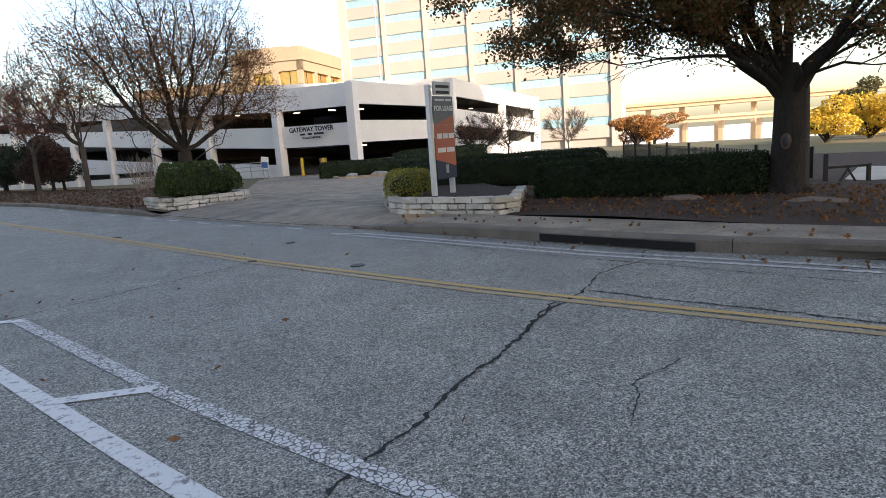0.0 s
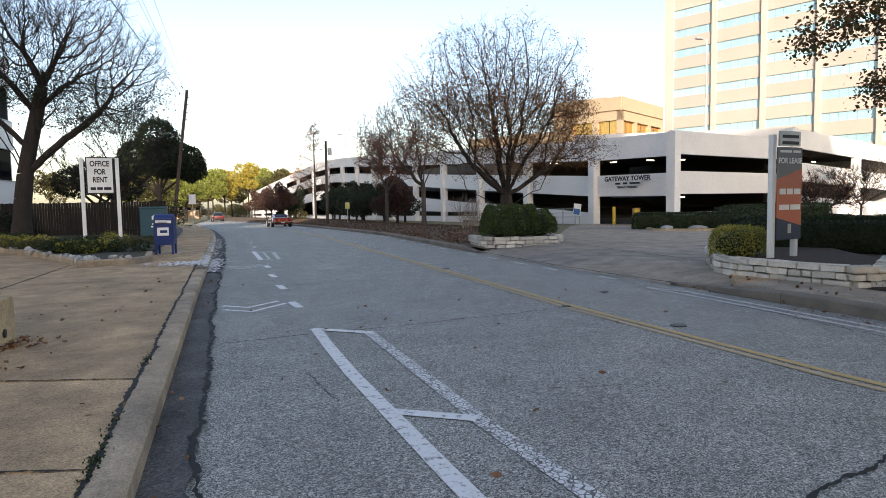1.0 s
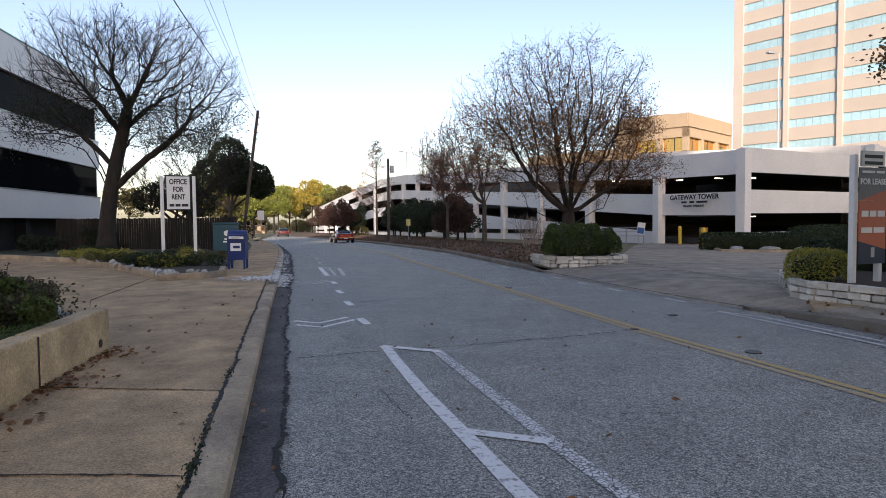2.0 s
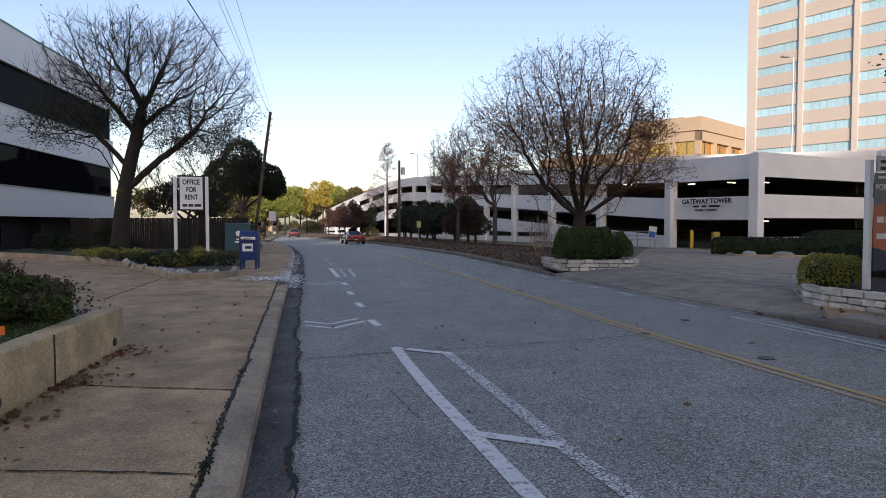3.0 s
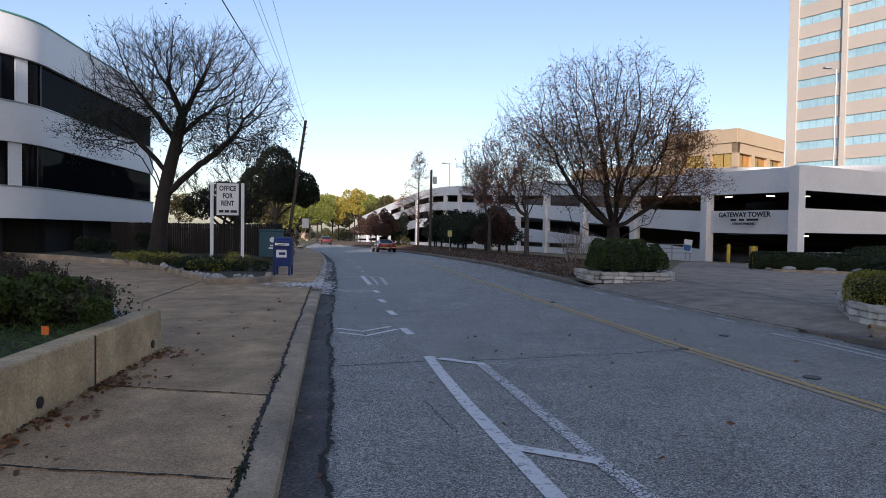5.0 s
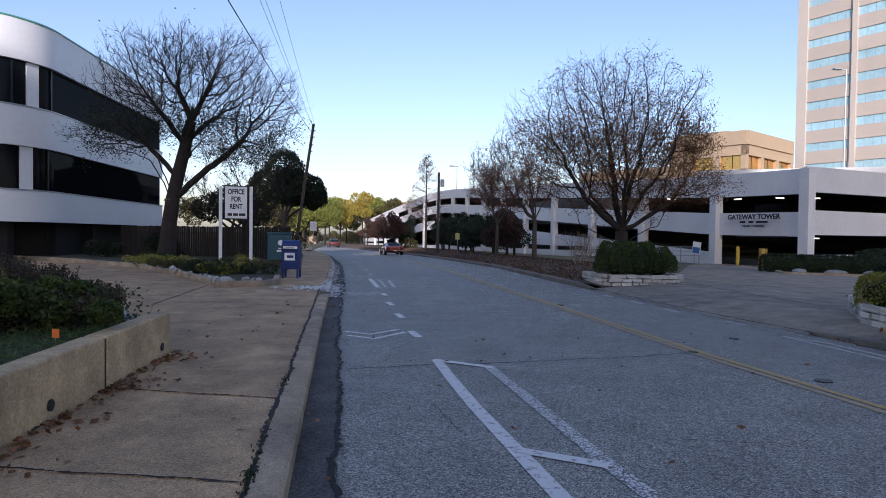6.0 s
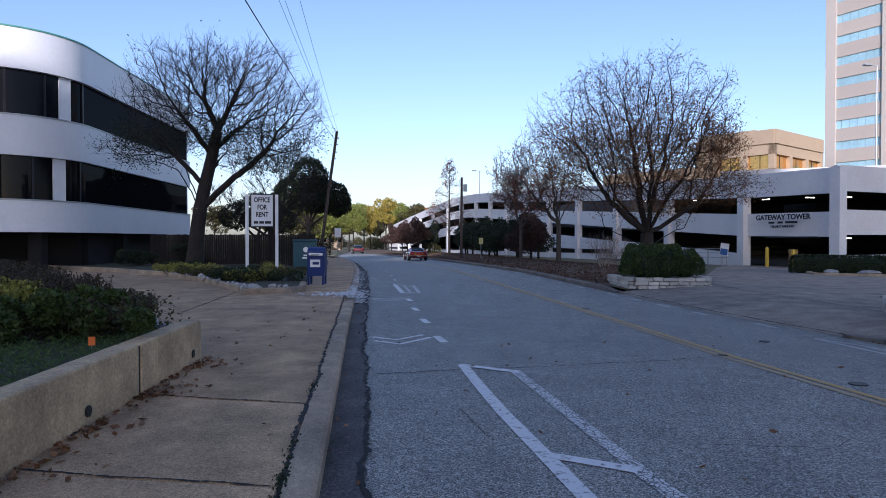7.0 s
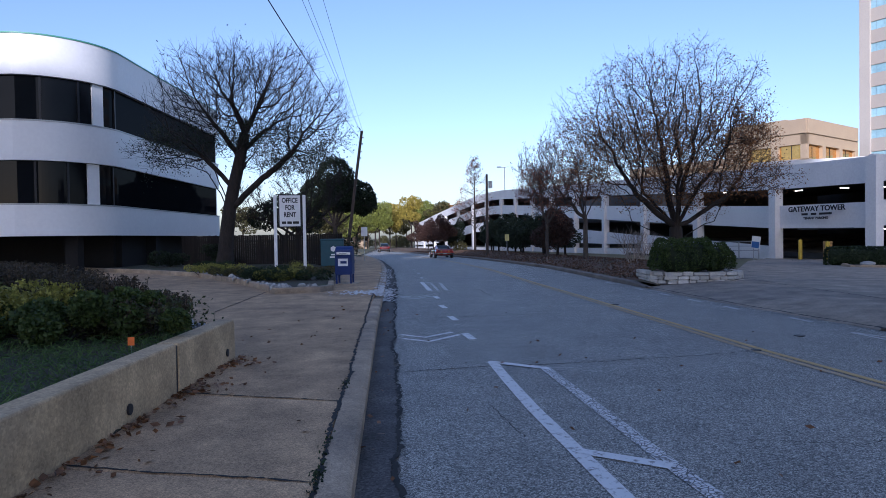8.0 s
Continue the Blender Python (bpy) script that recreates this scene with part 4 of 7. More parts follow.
floor_plate(1.97, "floor_slab", DECK)
floor_plate(5.5, "floor_slab", DECK)
floor_plate(10.5, "roof", DECK)
part("end_wall", box(-40, -12.95, 48.2, 48.6, 1.95, 11.16), WHITE_METAL, WHITE)
# columns coloured near-black to carry the undercroft's shade
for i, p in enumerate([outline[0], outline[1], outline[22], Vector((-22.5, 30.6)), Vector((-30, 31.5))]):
    part("ground_column", box(p.x - 0.95, p.x - 0.35, p.y + 0.3, p.y + 0.9, -0.2, 1.98), SHADE_BLACK, WHITE, "concrete column coloured near-black for the undercroft's shade")
for fx, fz0, fz1, w in ((0.62, 3.4, 5.41, 0.3), (0.68, 7.24, 9.3, 0.3), (0.2, 7.24, 9.3, 0.05), (0.5, 7.24, 9.3, 0.05), (0.9, 7.24, 9.3, 0.05), (0.15, 3.4, 5.41, 0.05), (0.4, 3.4, 5.41, 0.05), (0.85, 3.4, 5.41, 0.05)):
    a = radians(-84 + 84 * fx)
    part("mullion", box(-w, w, -0.05, 0.03, fz0, fz1, m=pose(cx + (rad - 0.2) * math.cos(a), cy + (rad - 0.2) * math.sin(a), 0, 0, 0, math.degrees(a) + 90)), WHITE_METAL if w > 0.1 else FRAME_DARK, WHITE)
# walls added close behind the columns, coloured as deep shade
part("undercroft_wall", box(-46, -14.6, 34.6, 34.9, -0.3, 1.97), SHADE_BLACK, WHITE, "parking undercroft wall with its shade painted near-black")
part("undercroft_wall", box(-14.6, -14.3, 34.9, 48.2, -0.3, 1.97), SHADE_BLACK, WHITE, "parking undercroft wall with its shade painted near-black")
for k in range(5):
    part("number_bar", box(-20.75 + k * 0.14, -20.65 + k * 0.14, 30.28, 30.34, 6.35, 6.55), GREY_METAL, WHITE)

# ---- far overpass ----
OVER = thing("highway_overpass", (0, 0, 0), "sunlit tan concrete highway overpass on columns", "overpass")
for k, (pa, pb, z0, z1) in enumerate((((171, 110), (199, 30), 6.6, 7.6), ((165, 106), (190, 26), 2.0, 2.9))):
    part("deck", between(pa, pb, 0, 9, z0, z1, z0, z1), OVERPASS, OVER)
    part("barrier", between(pa, pb, 0, 0.5, z1, z1 + 0.8, z1, z1 + 0.8, off=-0.5), OVERPASS, OVER)
    for j in range(9):
        q = Vector(pa) + (Vector(pb) - Vector(pa)) * (j + 0.5) / 9
        part("column", box(q.x + 3, q.x + 4.2, q.y - 0.6, q.y + 0.6, -13, z0), OVERPASS, OVER)

# ---- plain unseen blocks added behind the street, to keep the low sun off it ----
BACK = thing("sun_screen_blocks", (0, 0, 0), "unseen plain blocks added behind to keep low sun off the street", "office building")
# heights and gaps only set where sun gets past
for x0, x1, h, nm in ((-110, -52.6, 64.0, "west_block"), (-52.5, -43.6, 59.3, "low_block"), (-43.5, -39.1, 115.0, "step_block"), (-39.0, -35.1, 57.5, "gap_block"), (-35.0, -5.5, 115.0, "tall_block"), (-5.4, 13.5, 60.0, "side_block")):
    part(nm, box(x0, x1, -116, -110, -0.2, h), TOWER_STONE, BACK)

# sheet added under the overpass; bright haze is painted by its colour
tagged(mesh_ob("far_haze_sheet", [(118, -60, -4.6), (205, -60, -11.9), (2900, -900, -11.9), (2900, 1900, -11.9), (205, 150, -11.9), (118, 120, -4.6)], [(0, 1, 4, 5), (1, 2, 3, 4)], HAZE_LOT), "added pale sheet beneath the overpass, sunlit haze put into its colour", "parking lot", kind="structure")

# ---- trees and shrubs ----
def tube_mesh(name, segs, mat, parent, sides_for=None):
    """segs: (p0, p1, r0, r1); joined tapered tubes in one mesh."""
    vs, fs = [], []
    for p0, p1, r0, r1 in segs:
        d = p1 - p0
        if d.length < 1e-5:
            continue
        d.normalize()
        a = d.orthogonal().normalized()
        b = d.cross(a)
        n = 3 if r0 < 0.02 else 5 if r0 < 0.07 else 9
        k = len(vs)
        for p, r in ((p0, r0), (p1, r1)):
            for i in range(n):
                t = 2 * math.pi * i / n
                vs.append(p + a * (r * math.cos(t)) + b * (r * math.sin(t)))
        fs += [(k + i, k + (i + 1) % n, k + n + (i + 1) % n, k + n + i) for i in range(n)]
    return mesh_ob(name, vs, fs, mat, parent, smooth=True)


def leaf_cloud(name, centres, size, mat, parent, rnd, flat=0.6, label=""):
    """Many small bent leaf quads at the given centres."""
    c = np.array([tuple(p) for p in centres], float)
    n = len(c)
    rs = np.random.RandomState(rnd.randrange(10 ** 6))
    a = rs.normal(size=(n, 3))
    a /= np.linalg.norm(a, axis=1, keepdims=True)
    b = np.cross(a, rs.normal(size=(n, 3)))
    b /= np.linalg.norm(b, axis=1, keepdims=True)
    s = size * rs.uniform(0.6, 1.3, (n, 1))
    v = np.stack([c - a * s, c + b * s * flat, c + a * s, c - b * s * flat], 1).reshape(-1, 3)
    me = bpy.data.meshes.new(name)
    me.vertices.add(4 * n)
    me.vertices.foreach_set("co", v.ravel())
    me.loops.add(4 * n)
    me.loops.foreach_set("vertex_index", np.arange(4 * n))
    me.polygons.add(n)
    me.polygons.foreach_set("loop_start", np.arange(0, 4 * n, 4))
    me.polygons.foreach_set("loop_total", np.full(n, 4))
    me.materials.append(mat)
    me.update(calc_edges=True)
    ob = new(name, me)
    ob.parent = parent
    if label:
        ob["label"] = label
    return ob


def grow(rnd, p, d, length, r, depth, out, tips, spread, up, shrink=0.74, kids=(2, 3), wob=0.16, rmin=0.006, fork=1.0):
    """One branch of bent segments, then its forks and side shoots."""
    n = 3 if depth > 1 else 2
    q, dd = p.copy(), d.copy()
    r_end = max(rmin, r * (0.66 if depth else 0.5))
    for i in range(n):
        dd = (dd + Vector((rnd.gauss(0, wob), rnd.gauss(0, wob), rnd.gauss(0, wob) + up * 0.10))).normalized()
        e = q + dd * (length / n)
        out.append((q, e, r + (r_end - r) * i / n, r + (r_end - r) * (i + 1) / n))
        q = e
        if depth > 0 and i < n - 1 and rnd.random() < 0.7:
            s = (dd + Vector((rnd.gauss(0, 1), rnd.gauss(0, 1), rnd.gauss(0.1, 0.6))).normalized() * spread * 1.1).normalized()
            grow(rnd, q, s, length * shrink * 0.75, max(rmin, r_end * 0.5), max(0, depth - 2), out, tips, spread, up, shrink, kids, wob, rmin, fork)
    if depth == 0:
        tips.append(q)
        return
    k = rnd.randint(*kids)
    base = rnd.uniform(0, 6.283)
    a = dd.orthogonal().normalized()
    b = dd.cross(a)
    for j in range(k):
        t = base + 6.283 * j / k + rnd.uniform(-0.4, 0.4)
        s = spread * rnd.uniform(0.6, 1.2) * fork
        nd = (dd + (a * math.cos(t) + b * math.sin(t)) * s + Vector((0, 0, up * 0.25))).normalized()
        grow(rnd, q, nd, length * shrink * rnd.uniform(0.82, 1.15), max(rmin, r_end * rnd.uniform(0.6, 0.85)), depth - 1, out, tips, spread, up, shrink, kids, wob, rmin, fork)


def bare_tree(name, pos, trunk_h, trunk_r, limb, limbs, depth, seed, label, leaf_mat=None, leaves=0, leaf_size=0.06, bark=BARK, lean=(0, 0), spread=0.5, up=0.5,
              limb_up=0.9, rmin=0.006, flare=1.35, kids=(2, 3), shrink=0.74, scatter=0.25, category="tree", cluster=3, twigs=2, twig=1.0, dome=False):
    rnd = random.Random(seed)
    root = thing(name, pos, label, category)
    out, tips = [], []
    p, d = Vector((0, 0, -0.1)), Vector((lean[0], lean[1], 1)).normalized()
    n = 5
    for i in range(n):
        e = p + (d + Vector((rnd.gauss(0, 0.05), rnd.gauss(0, 0.05), 0))).normalized() * (trunk_h / n)
        out.append((p, e, trunk_r * (flare if i == 0 else 1.0 - 0.05 * i), trunk_r * (1.0 - 0.05 * (i + 1))))
        p = e
    trunk_segs = list(out)
    limb_segs = []
    base = rnd.uniform(0, 6.28)
    for j in range(limbs):
        t = base + 6.283 * j / limbs + rnd.uniform(-0.3, 0.3)
        el = radians((36, 58, 80, 46, 68)[j % 5] + rnd.uniform(-6, 6)) if dome else math.atan2(limb_up * rnd.uniform(0.6, 1.3), spread * 2)
        nd = Vector((math.cos(t) * math.cos(el), math.sin(t) * math.cos(el), math.sin(el)))
        s = p - d * rnd.uniform(0, trunk_h * 0.22)
        grow(rnd, s, nd, limb * rnd.uniform(0.9, 1.1) * ((0.5 + 0.5 * math.sin(el)) if dome else 1), trunk_r * rnd.uniform(0.42, 0.6), depth, limb_segs, tips, spread, up, shrink, kids, rmin=rmin)
    for p0, p1, r0, r1 in list(limb_segs):
        if r1 < 0.035:
            for _ in range(twigs):
                q = p0.lerp(p1, rnd.random())
                e = (p1 - p0).normalized() * 0.6 + Vector((rnd.gauss(0, .5), rnd.gauss(0, .5), rnd.gauss(0.25, .4)))
                q2 = q + e.normalized() * rnd.uniform(0.18, 0.42) * twig
                limb_segs.append((q, q2, rmin * 0.75, rmin * 0.4))
                tips.append(q2)
    tube_mesh("trunk", trunk_segs, bark, root)
    tube_mesh("branch_crown", limb_segs, bark, root)
    if leaves and leaf_mat:
        cs = []
        while len(cs) < leaves:
            t = rnd.choice(tips)
            for _ in range(cluster):
                cs.append(t + Vector((rnd.gauss(0, scatter), rnd.gauss(0, scatter), rnd.gauss(-0.05, scatter))))
        leaf_cloud("leaves", cs, leaf_size, leaf_mat, root, rnd)
    return root


def clump_points(rnd, clumps, count):
    """Points in lumpy shells: clumps are (x, y, z, rx, ry, rz)."""
    w = [c[3] * c[4] + c[4] * c[5] + c[3] * c[5] for c in clumps]
    pts = []
    for c in rnd.choices(clumps, weights=w, k=count):
        v = Vector((rnd.gauss(0, 1), rnd.gauss(0, 1), rnd.gauss(0, 1))).normalized()
        k = rnd.uniform(0.55, 1.03) ** 0.5 * (0.92 + 0.16 * noise.noise(Vector((v.x * 2.3 + c[0], v.y * 2.3 + c[1], v.z * 2.3))))
        pts.append(Vector((c[0] + v.x * c[3] * k, c[1] + v.y * c[4] * k, c[2] + v.z * c[5] * k)))
    return pts


def leafy_tree(name, pos, trunk_h, trunk_r, clumps, count, leaf_size, mat, seed, label, bark=BARK_DARK, limb_n=5, inner=True):
    rnd = random.Random(seed)
    root = thing(name, pos, label, "tree")
    segs = []
    p = Vector((0, 0, -0.1))
    top = Vector((rnd.uniform(-.1, .1), rnd.uniform(-.1, .1), trunk_h))
    segs.append((p, p + (top - p) * 0.15, trunk_r * 1.3, trunk_r))
    segs.append((p + (top - p) * 0.15, top, trunk_r, trunk_r * 0.7))
    tube_mesh("trunk", segs, bark, root)
    limbs = []
    for c in clumps:
        e = Vector(c[:3])
        m1 = top + (e - top) * 0.5 + Vector((rnd.uniform(-.2, .2), rnd.uniform(-.2, .2), -0.1))
        limbs += [(top - Vector((0, 0, 0.3)), m1, trunk_r * 0.5, trunk_r * 0.3), (m1, e, trunk_r * 0.3, 0.02)]
        for _ in range(limb_n):
            v = Vector((rnd.gauss(0, 1) * c[3], rnd.gauss(0, 1) * c[4], rnd.gauss(0, 1) * c[5])) * 0.55
            limbs.append((m1 + (e - m1) * rnd.uniform(0.3, 1), e + v, trunk_r * 0.16, 0.01))
    tube_mesh("branching", limbs, bark, root)
    leaf_cloud("crown", clump_points(rnd, clumps, count), leaf_size, mat, root, rnd)
    return root


def hedge(name, pos, rz, sx, sy, h, count, mat, seed, label, leaf=0.035, lumps=0.05, category="hedge", rounded=0.25):
    """A clipped hedge: a dark twig core wrapped in leaves."""
    rnd = random.Random(seed)
    root = thing(name, pos, label, category, rz=rz)
    bm = bmesh.new()
    add_box(bm, -sx / 2 + 0.09, sx / 2 - 0.09, -sy / 2 + 0.09, sy / 2 - 0.09, 0.02, h - 0.09, bevel=min(rounded, sx * 0.3, sy * 0.3, h * 0.35))
    bmesh.ops.subdivide_edges(bm, edges=bm.edges, cuts=2, use_grid_fill=True)
    for v in bm.verts:
        v.co += v.co.normalized() * 0.05 * noise.noise(v.co * 3)
    part("twig_core", bm, LEAF_EVER, root)
    pts = []
    while len(pts) < count:
        f = rnd.random()
        x, y, z = rnd.uniform(-sx / 2, sx / 2), rnd.uniform(-sy / 2, sy / 2), rnd.uniform(0.03, h)
        at, ax, ay = sx * sy, sy * h, sx * h
        tot = at + 2 * ax + 2 * ay
        f *= tot
        if f < at:
            z = h
        elif f < at + 2 * ax:
            x = sx / 2 * (1 if f < at + ax else -1)
        else:
            y = sy / 2 * (1 if f < at + 2 * ax + ay else -1)
        # round the upper edges
        ex, ey, ez = max(0, abs(x) - (sx / 2 - rounded)), max(0, abs(y) - (sy / 2 - rounded)), max(0, z - (h - rounded))
        ln = math.sqrt(ex * ex + ey * ey + ez * ez)
        if ln > rounded:
            k = rounded / ln
            x = math.copysign(sx / 2 - rounded + ex * k, x) if ex else x
            y = math.copysign(sy / 2 - rounded + ey * k, y) if ey else y
            z = h - rounded + ez * k if ez else z
        b = lumps * (1 + noise.noise(Vector((x * 2.2 + seed, y * 2.2, z * 2.2))) * 1.6)
        pts.append(Vector((x + rnd.gauss(0, 0.02) + math.copysign(b, x) * 0.5 * (ex > 0 or abs(x) == sx / 2), y + rnd.gauss(0, 0.02) + math.copysign(b, y) * 0.5 * (abs(y) == sy / 2), z + rnd.gauss(0, 0.02) + b * 0.6 - 0.03)))
    leaf_cloud("leaves", pts, leaf, mat, root, rnd)
    return root


def shrub(name, pos, clumps, count, leaf, mat, seed, label, category="shrub"):
    rnd = random.Random(seed)
    root = thing(name, pos, label, category)
    stems = [(Vector((rnd.gauss(0, .05), rnd.gauss(0, .05), -0.05)), Vector(c[:3]), 0.015, 0.006) for c in clumps]
    tube_mesh("stems", stems, BARK_DARK, root)
    leaf_cloud("foliage", clump_points(rnd, clumps, count), leaf, mat, root, rnd)
    return root


def crown_tree(name, pos, trunk, starts, lobes, count, trunk_r, seed, label, bark, leaf_mat=None, leaves=0, leaf_size=0.04, step=0.24, kill=0.42, reach=2.6, tip_r=0.006, twigs=3, twig=0.34, leaf_low=0.0, rise=0.25, cluster=4, scatter=0.10, low_share=0.6):
    """A tree whose limbs spread from the trunk's head until they fill a rounded crown.
    trunk: axis points; starts: first limb directions; lobes: crown ellipsoids (x, y, z, rx, ry, rz)."""
    rnd = random.Random(seed)
    rs = np.random.RandomState(seed)
    root = thing(name, pos, label, "tree")
    nodes, par = [np.array(q, float) for q in trunk], [-1] + list(range(len(trunk) - 1))
    for k, (frm, d, ln) in enumerate(starts):
        last = frm
        for i in range(int(ln / step)):
            v = np.array(d, float) / np.linalg.norm(d) + rs.normal(0, 0.12, 3)
            nodes.append(nodes[last] + v * step)
            par.append(last)
            last = len(nodes) - 1
    wts = np.array([c[3] * c[4] * c[5] for c in lobes])
    pick = rs.choice(len(lobes), count, p=wts / wts.sum())
    v = rs.normal(size=(count, 3))
    v /= np.linalg.norm(v, axis=1, keepdims=True)
    rad = rs.uniform(0.05, 1, (count, 1)) ** (1 / 2.6)
    lb = np.array(lobes)[pick]
    lump = np.array([0.86 + 0.42 * noise.noise(Vector((q[0] * 2.1 + seed, q[1] * 2.1, q[2] * 2.1))) for q in v])[:, None]
    goal = lb[:, :3] + v * rad * lump * lb[:, 3:] * 1.08
    P = np.array(nodes)
    dist = np.full(len(goal), 1e9)
    near = np.zeros(len(goal), int)

    def update(k0):
        for k in range(k0, len(P)):
            if k < 3:
                continue
            dd = np.linalg.norm(goal - P[k], axis=1)
            m = dd < dist
            dist[m], near[m] = dd[m], k
    update(0)
    for it in range(90):
        act = dist < (reach if it > 6 else 9)
        if not act.any():
            break
        acc = {}
        for g in np.nonzero(act)[0]:
            d = (goal[g] - P[near[g]]) / dist[g]
            acc[near[g]] = acc.get(near[g], 0) + d
        fresh = []
        for k, d in acc.items():
            back = P[k] - P[par[k]] if par[k] >= 0 else np.zeros(3)
            d = d / (np.linalg.norm(d) + 1e-6) + rs.normal(0, 0.22, 3) + back / step * 0.35 + np.array((0, 0, rise * 0.3))
            fresh.append(P[k] + d / np.linalg.norm(d) * step)
            par.append(k)
        k0 = len(P)
        P = np.vstack([P, fresh])
        update(k0)
        keep = dist > kill
        goal, dist, near = goal[keep], dist[keep], near[keep]
        if not len(goal):
            break
    n = len(P)
    ends = np.zeros(n)
    child = [0] * n
    for k in range(n):
        if par[k] >= 0:
            child[par[k]] += 1
    tipn = sum(1 for k in range(n) if not child[k])
    ex = math.log(max(8, tipn)) / math.log(trunk_r / tip_r)
    area = np.zeros(n)
    for k in range(n - 1, -1, -1):
        if not child[k]:
            area[k] = tip_r ** ex
        if par[k] >= 0:
            area[par[k]] += area[k]
    rr = area ** (1 / ex)
    V = [Vector(q) for q in P]
    tr, br, tips = [], [], []
    for k in range(n):
        a = par[k]
        if a < 0:
            continue
        if k < len(trunk):
            f0, f1 = (1.3 if a == 0 else 1.0), 1.0
            tr.append((V[a], V[k], trunk_r * f0 * (1 - 0.06 * a), trunk_r * f1 * (1 - 0.06 * k)))
            continue
        br.append((V[a], V[k], min(rr[a], rr[k] * 1.18), rr[k]))
        if rr[k] < 0.02:
            dv = (V[k] - V[a]).normalized()
            for _ in range(twigs):
                q = V[a].lerp(V[k], rnd.random())
                e = dv * 0.7 + Vector((rnd.gauss(0, .45), rnd.gauss(0, .45), rnd.gauss(rise, .35)))
                q2 = q + e.normalized() * rnd.uniform(0.4, 1.2) * twig
                q3 = q2 + (e.normalized() + Vector((rnd.gauss(0, .4), rnd.gauss(0, .4), rnd.gauss(0.2, .3)))).normalized() * twig * 0.5
                br += [(q, q2, tip_r * 0.8, tip_r * 0.6), (q2, q3, tip_r * 0.6, tip_r * 0.35)]
                tips.append(q2)
    tube_mesh("trunk", tr, bark, root)
    tube_mesh("branch_crown", br, bark, root)
    if leaves and leaf_mat:
        low = [t for t in tips if t.z < leaf_low] or tips
        cs = []
        while len(cs) < leaves:
            t = rnd.choice(low if rnd.random() < low_share else tips)
            cs += [t + Vector((rnd.gauss(0, scatter), rnd.gauss(0, scatter), rnd.gauss(-0.03, scatter))) for _ in range(cluster)]
        leaf_cloud("leaves", cs, leaf_size, leaf_mat, root, rnd)
    return root


def ring(frm, n, rise, ln, a0=0.0):
    return [(frm, (math.cos(a0 + 6.283 * k / n), math.sin(a0 + 6.283 * k / n), rise[k % len(rise)]), ln) for k in range(n)]


# large trees that frame the view
crown_tree("shade_tree", (13.5, 28.9, -0.2), [(0, 0, -0.1), (0, 0, 0.7), (0.02, 0, 1.4), (0.0, 0, 2.1)],
           [(3, (-1, -0.2, 0.75), 2.6), (3, (1, -0.3, 0.6), 2.8), (3, (-0.5, 0.8, 0.9), 2.0), (3, (0.5, 0.8, 0.9), 2.0), (3, (-0.35, -0.7, 1.1), 2.0), (3, (0.4, -0.6, 1.2), 2.0), (3, (-0.12, 0.1, 1), 2.2), (3, (0.2, 0.0, 1), 2.2),
            (2, (-1, 0.3, 0.55), 2.4), (2, (1, 0.2, 0.5), 2.6)],
           [(-0.2, 0, 6.6, 4.5, 4.3, 3.9), (-1.9, 0, 7.3, 3.7, 3.2, 3.2), (2.1, 0, 6.4, 2.8, 2.6, 2.6), (3.6, -0.6, 4.3, 2.1, 1.7, 1.1), (-3.3, 0, 5.2, 2.3, 2.2, 1.9)], 7800, 0.36, 11,
           "large domed tree with sparse brown leaves by the driveway", BARK_DARK, LEAF_BROWN, 46000, 0.042, leaf_low=7.4, cluster=9, scatter=0.17, step=0.22, kill=0.3, reach=2.2, tip_r=0.0058, twigs=2, rise=0.06, low_share=0.75)
crown_tree("street_tree", (12.5, 39.6, -0.3), [(0, 0, -0.1), (0, 0, 1.0), (0, 0.03, 2.0), (0.02, 0, 2.9)], [(3, (-0.9, 0, 0.9), 1.8), (3, (0.6, 0.2, 1.1), 1.2), (3, (-0.5, -0.5, 1.2), 1.4), (3, (0.1, 0.6, 1.2), 1.2), (3, (0, 0, 1), 1.2)],
           [(-1.6, 0, 6.2, 2.7, 2.4, 3.1), (-2.4, 0, 4.9, 2.3, 2.2, 1.7), (0.3, 0, 6.4, 2.0, 2.0, 2.4)], 3600, 0.17, 12, "slender street tree with thin rusty leaves", BARK, LEAF_RUST, 9000, 0.042, leaf_low=6.0, tip_r=0.0075, step=0.26, kill=0.33, twigs=2, rise=0.1)
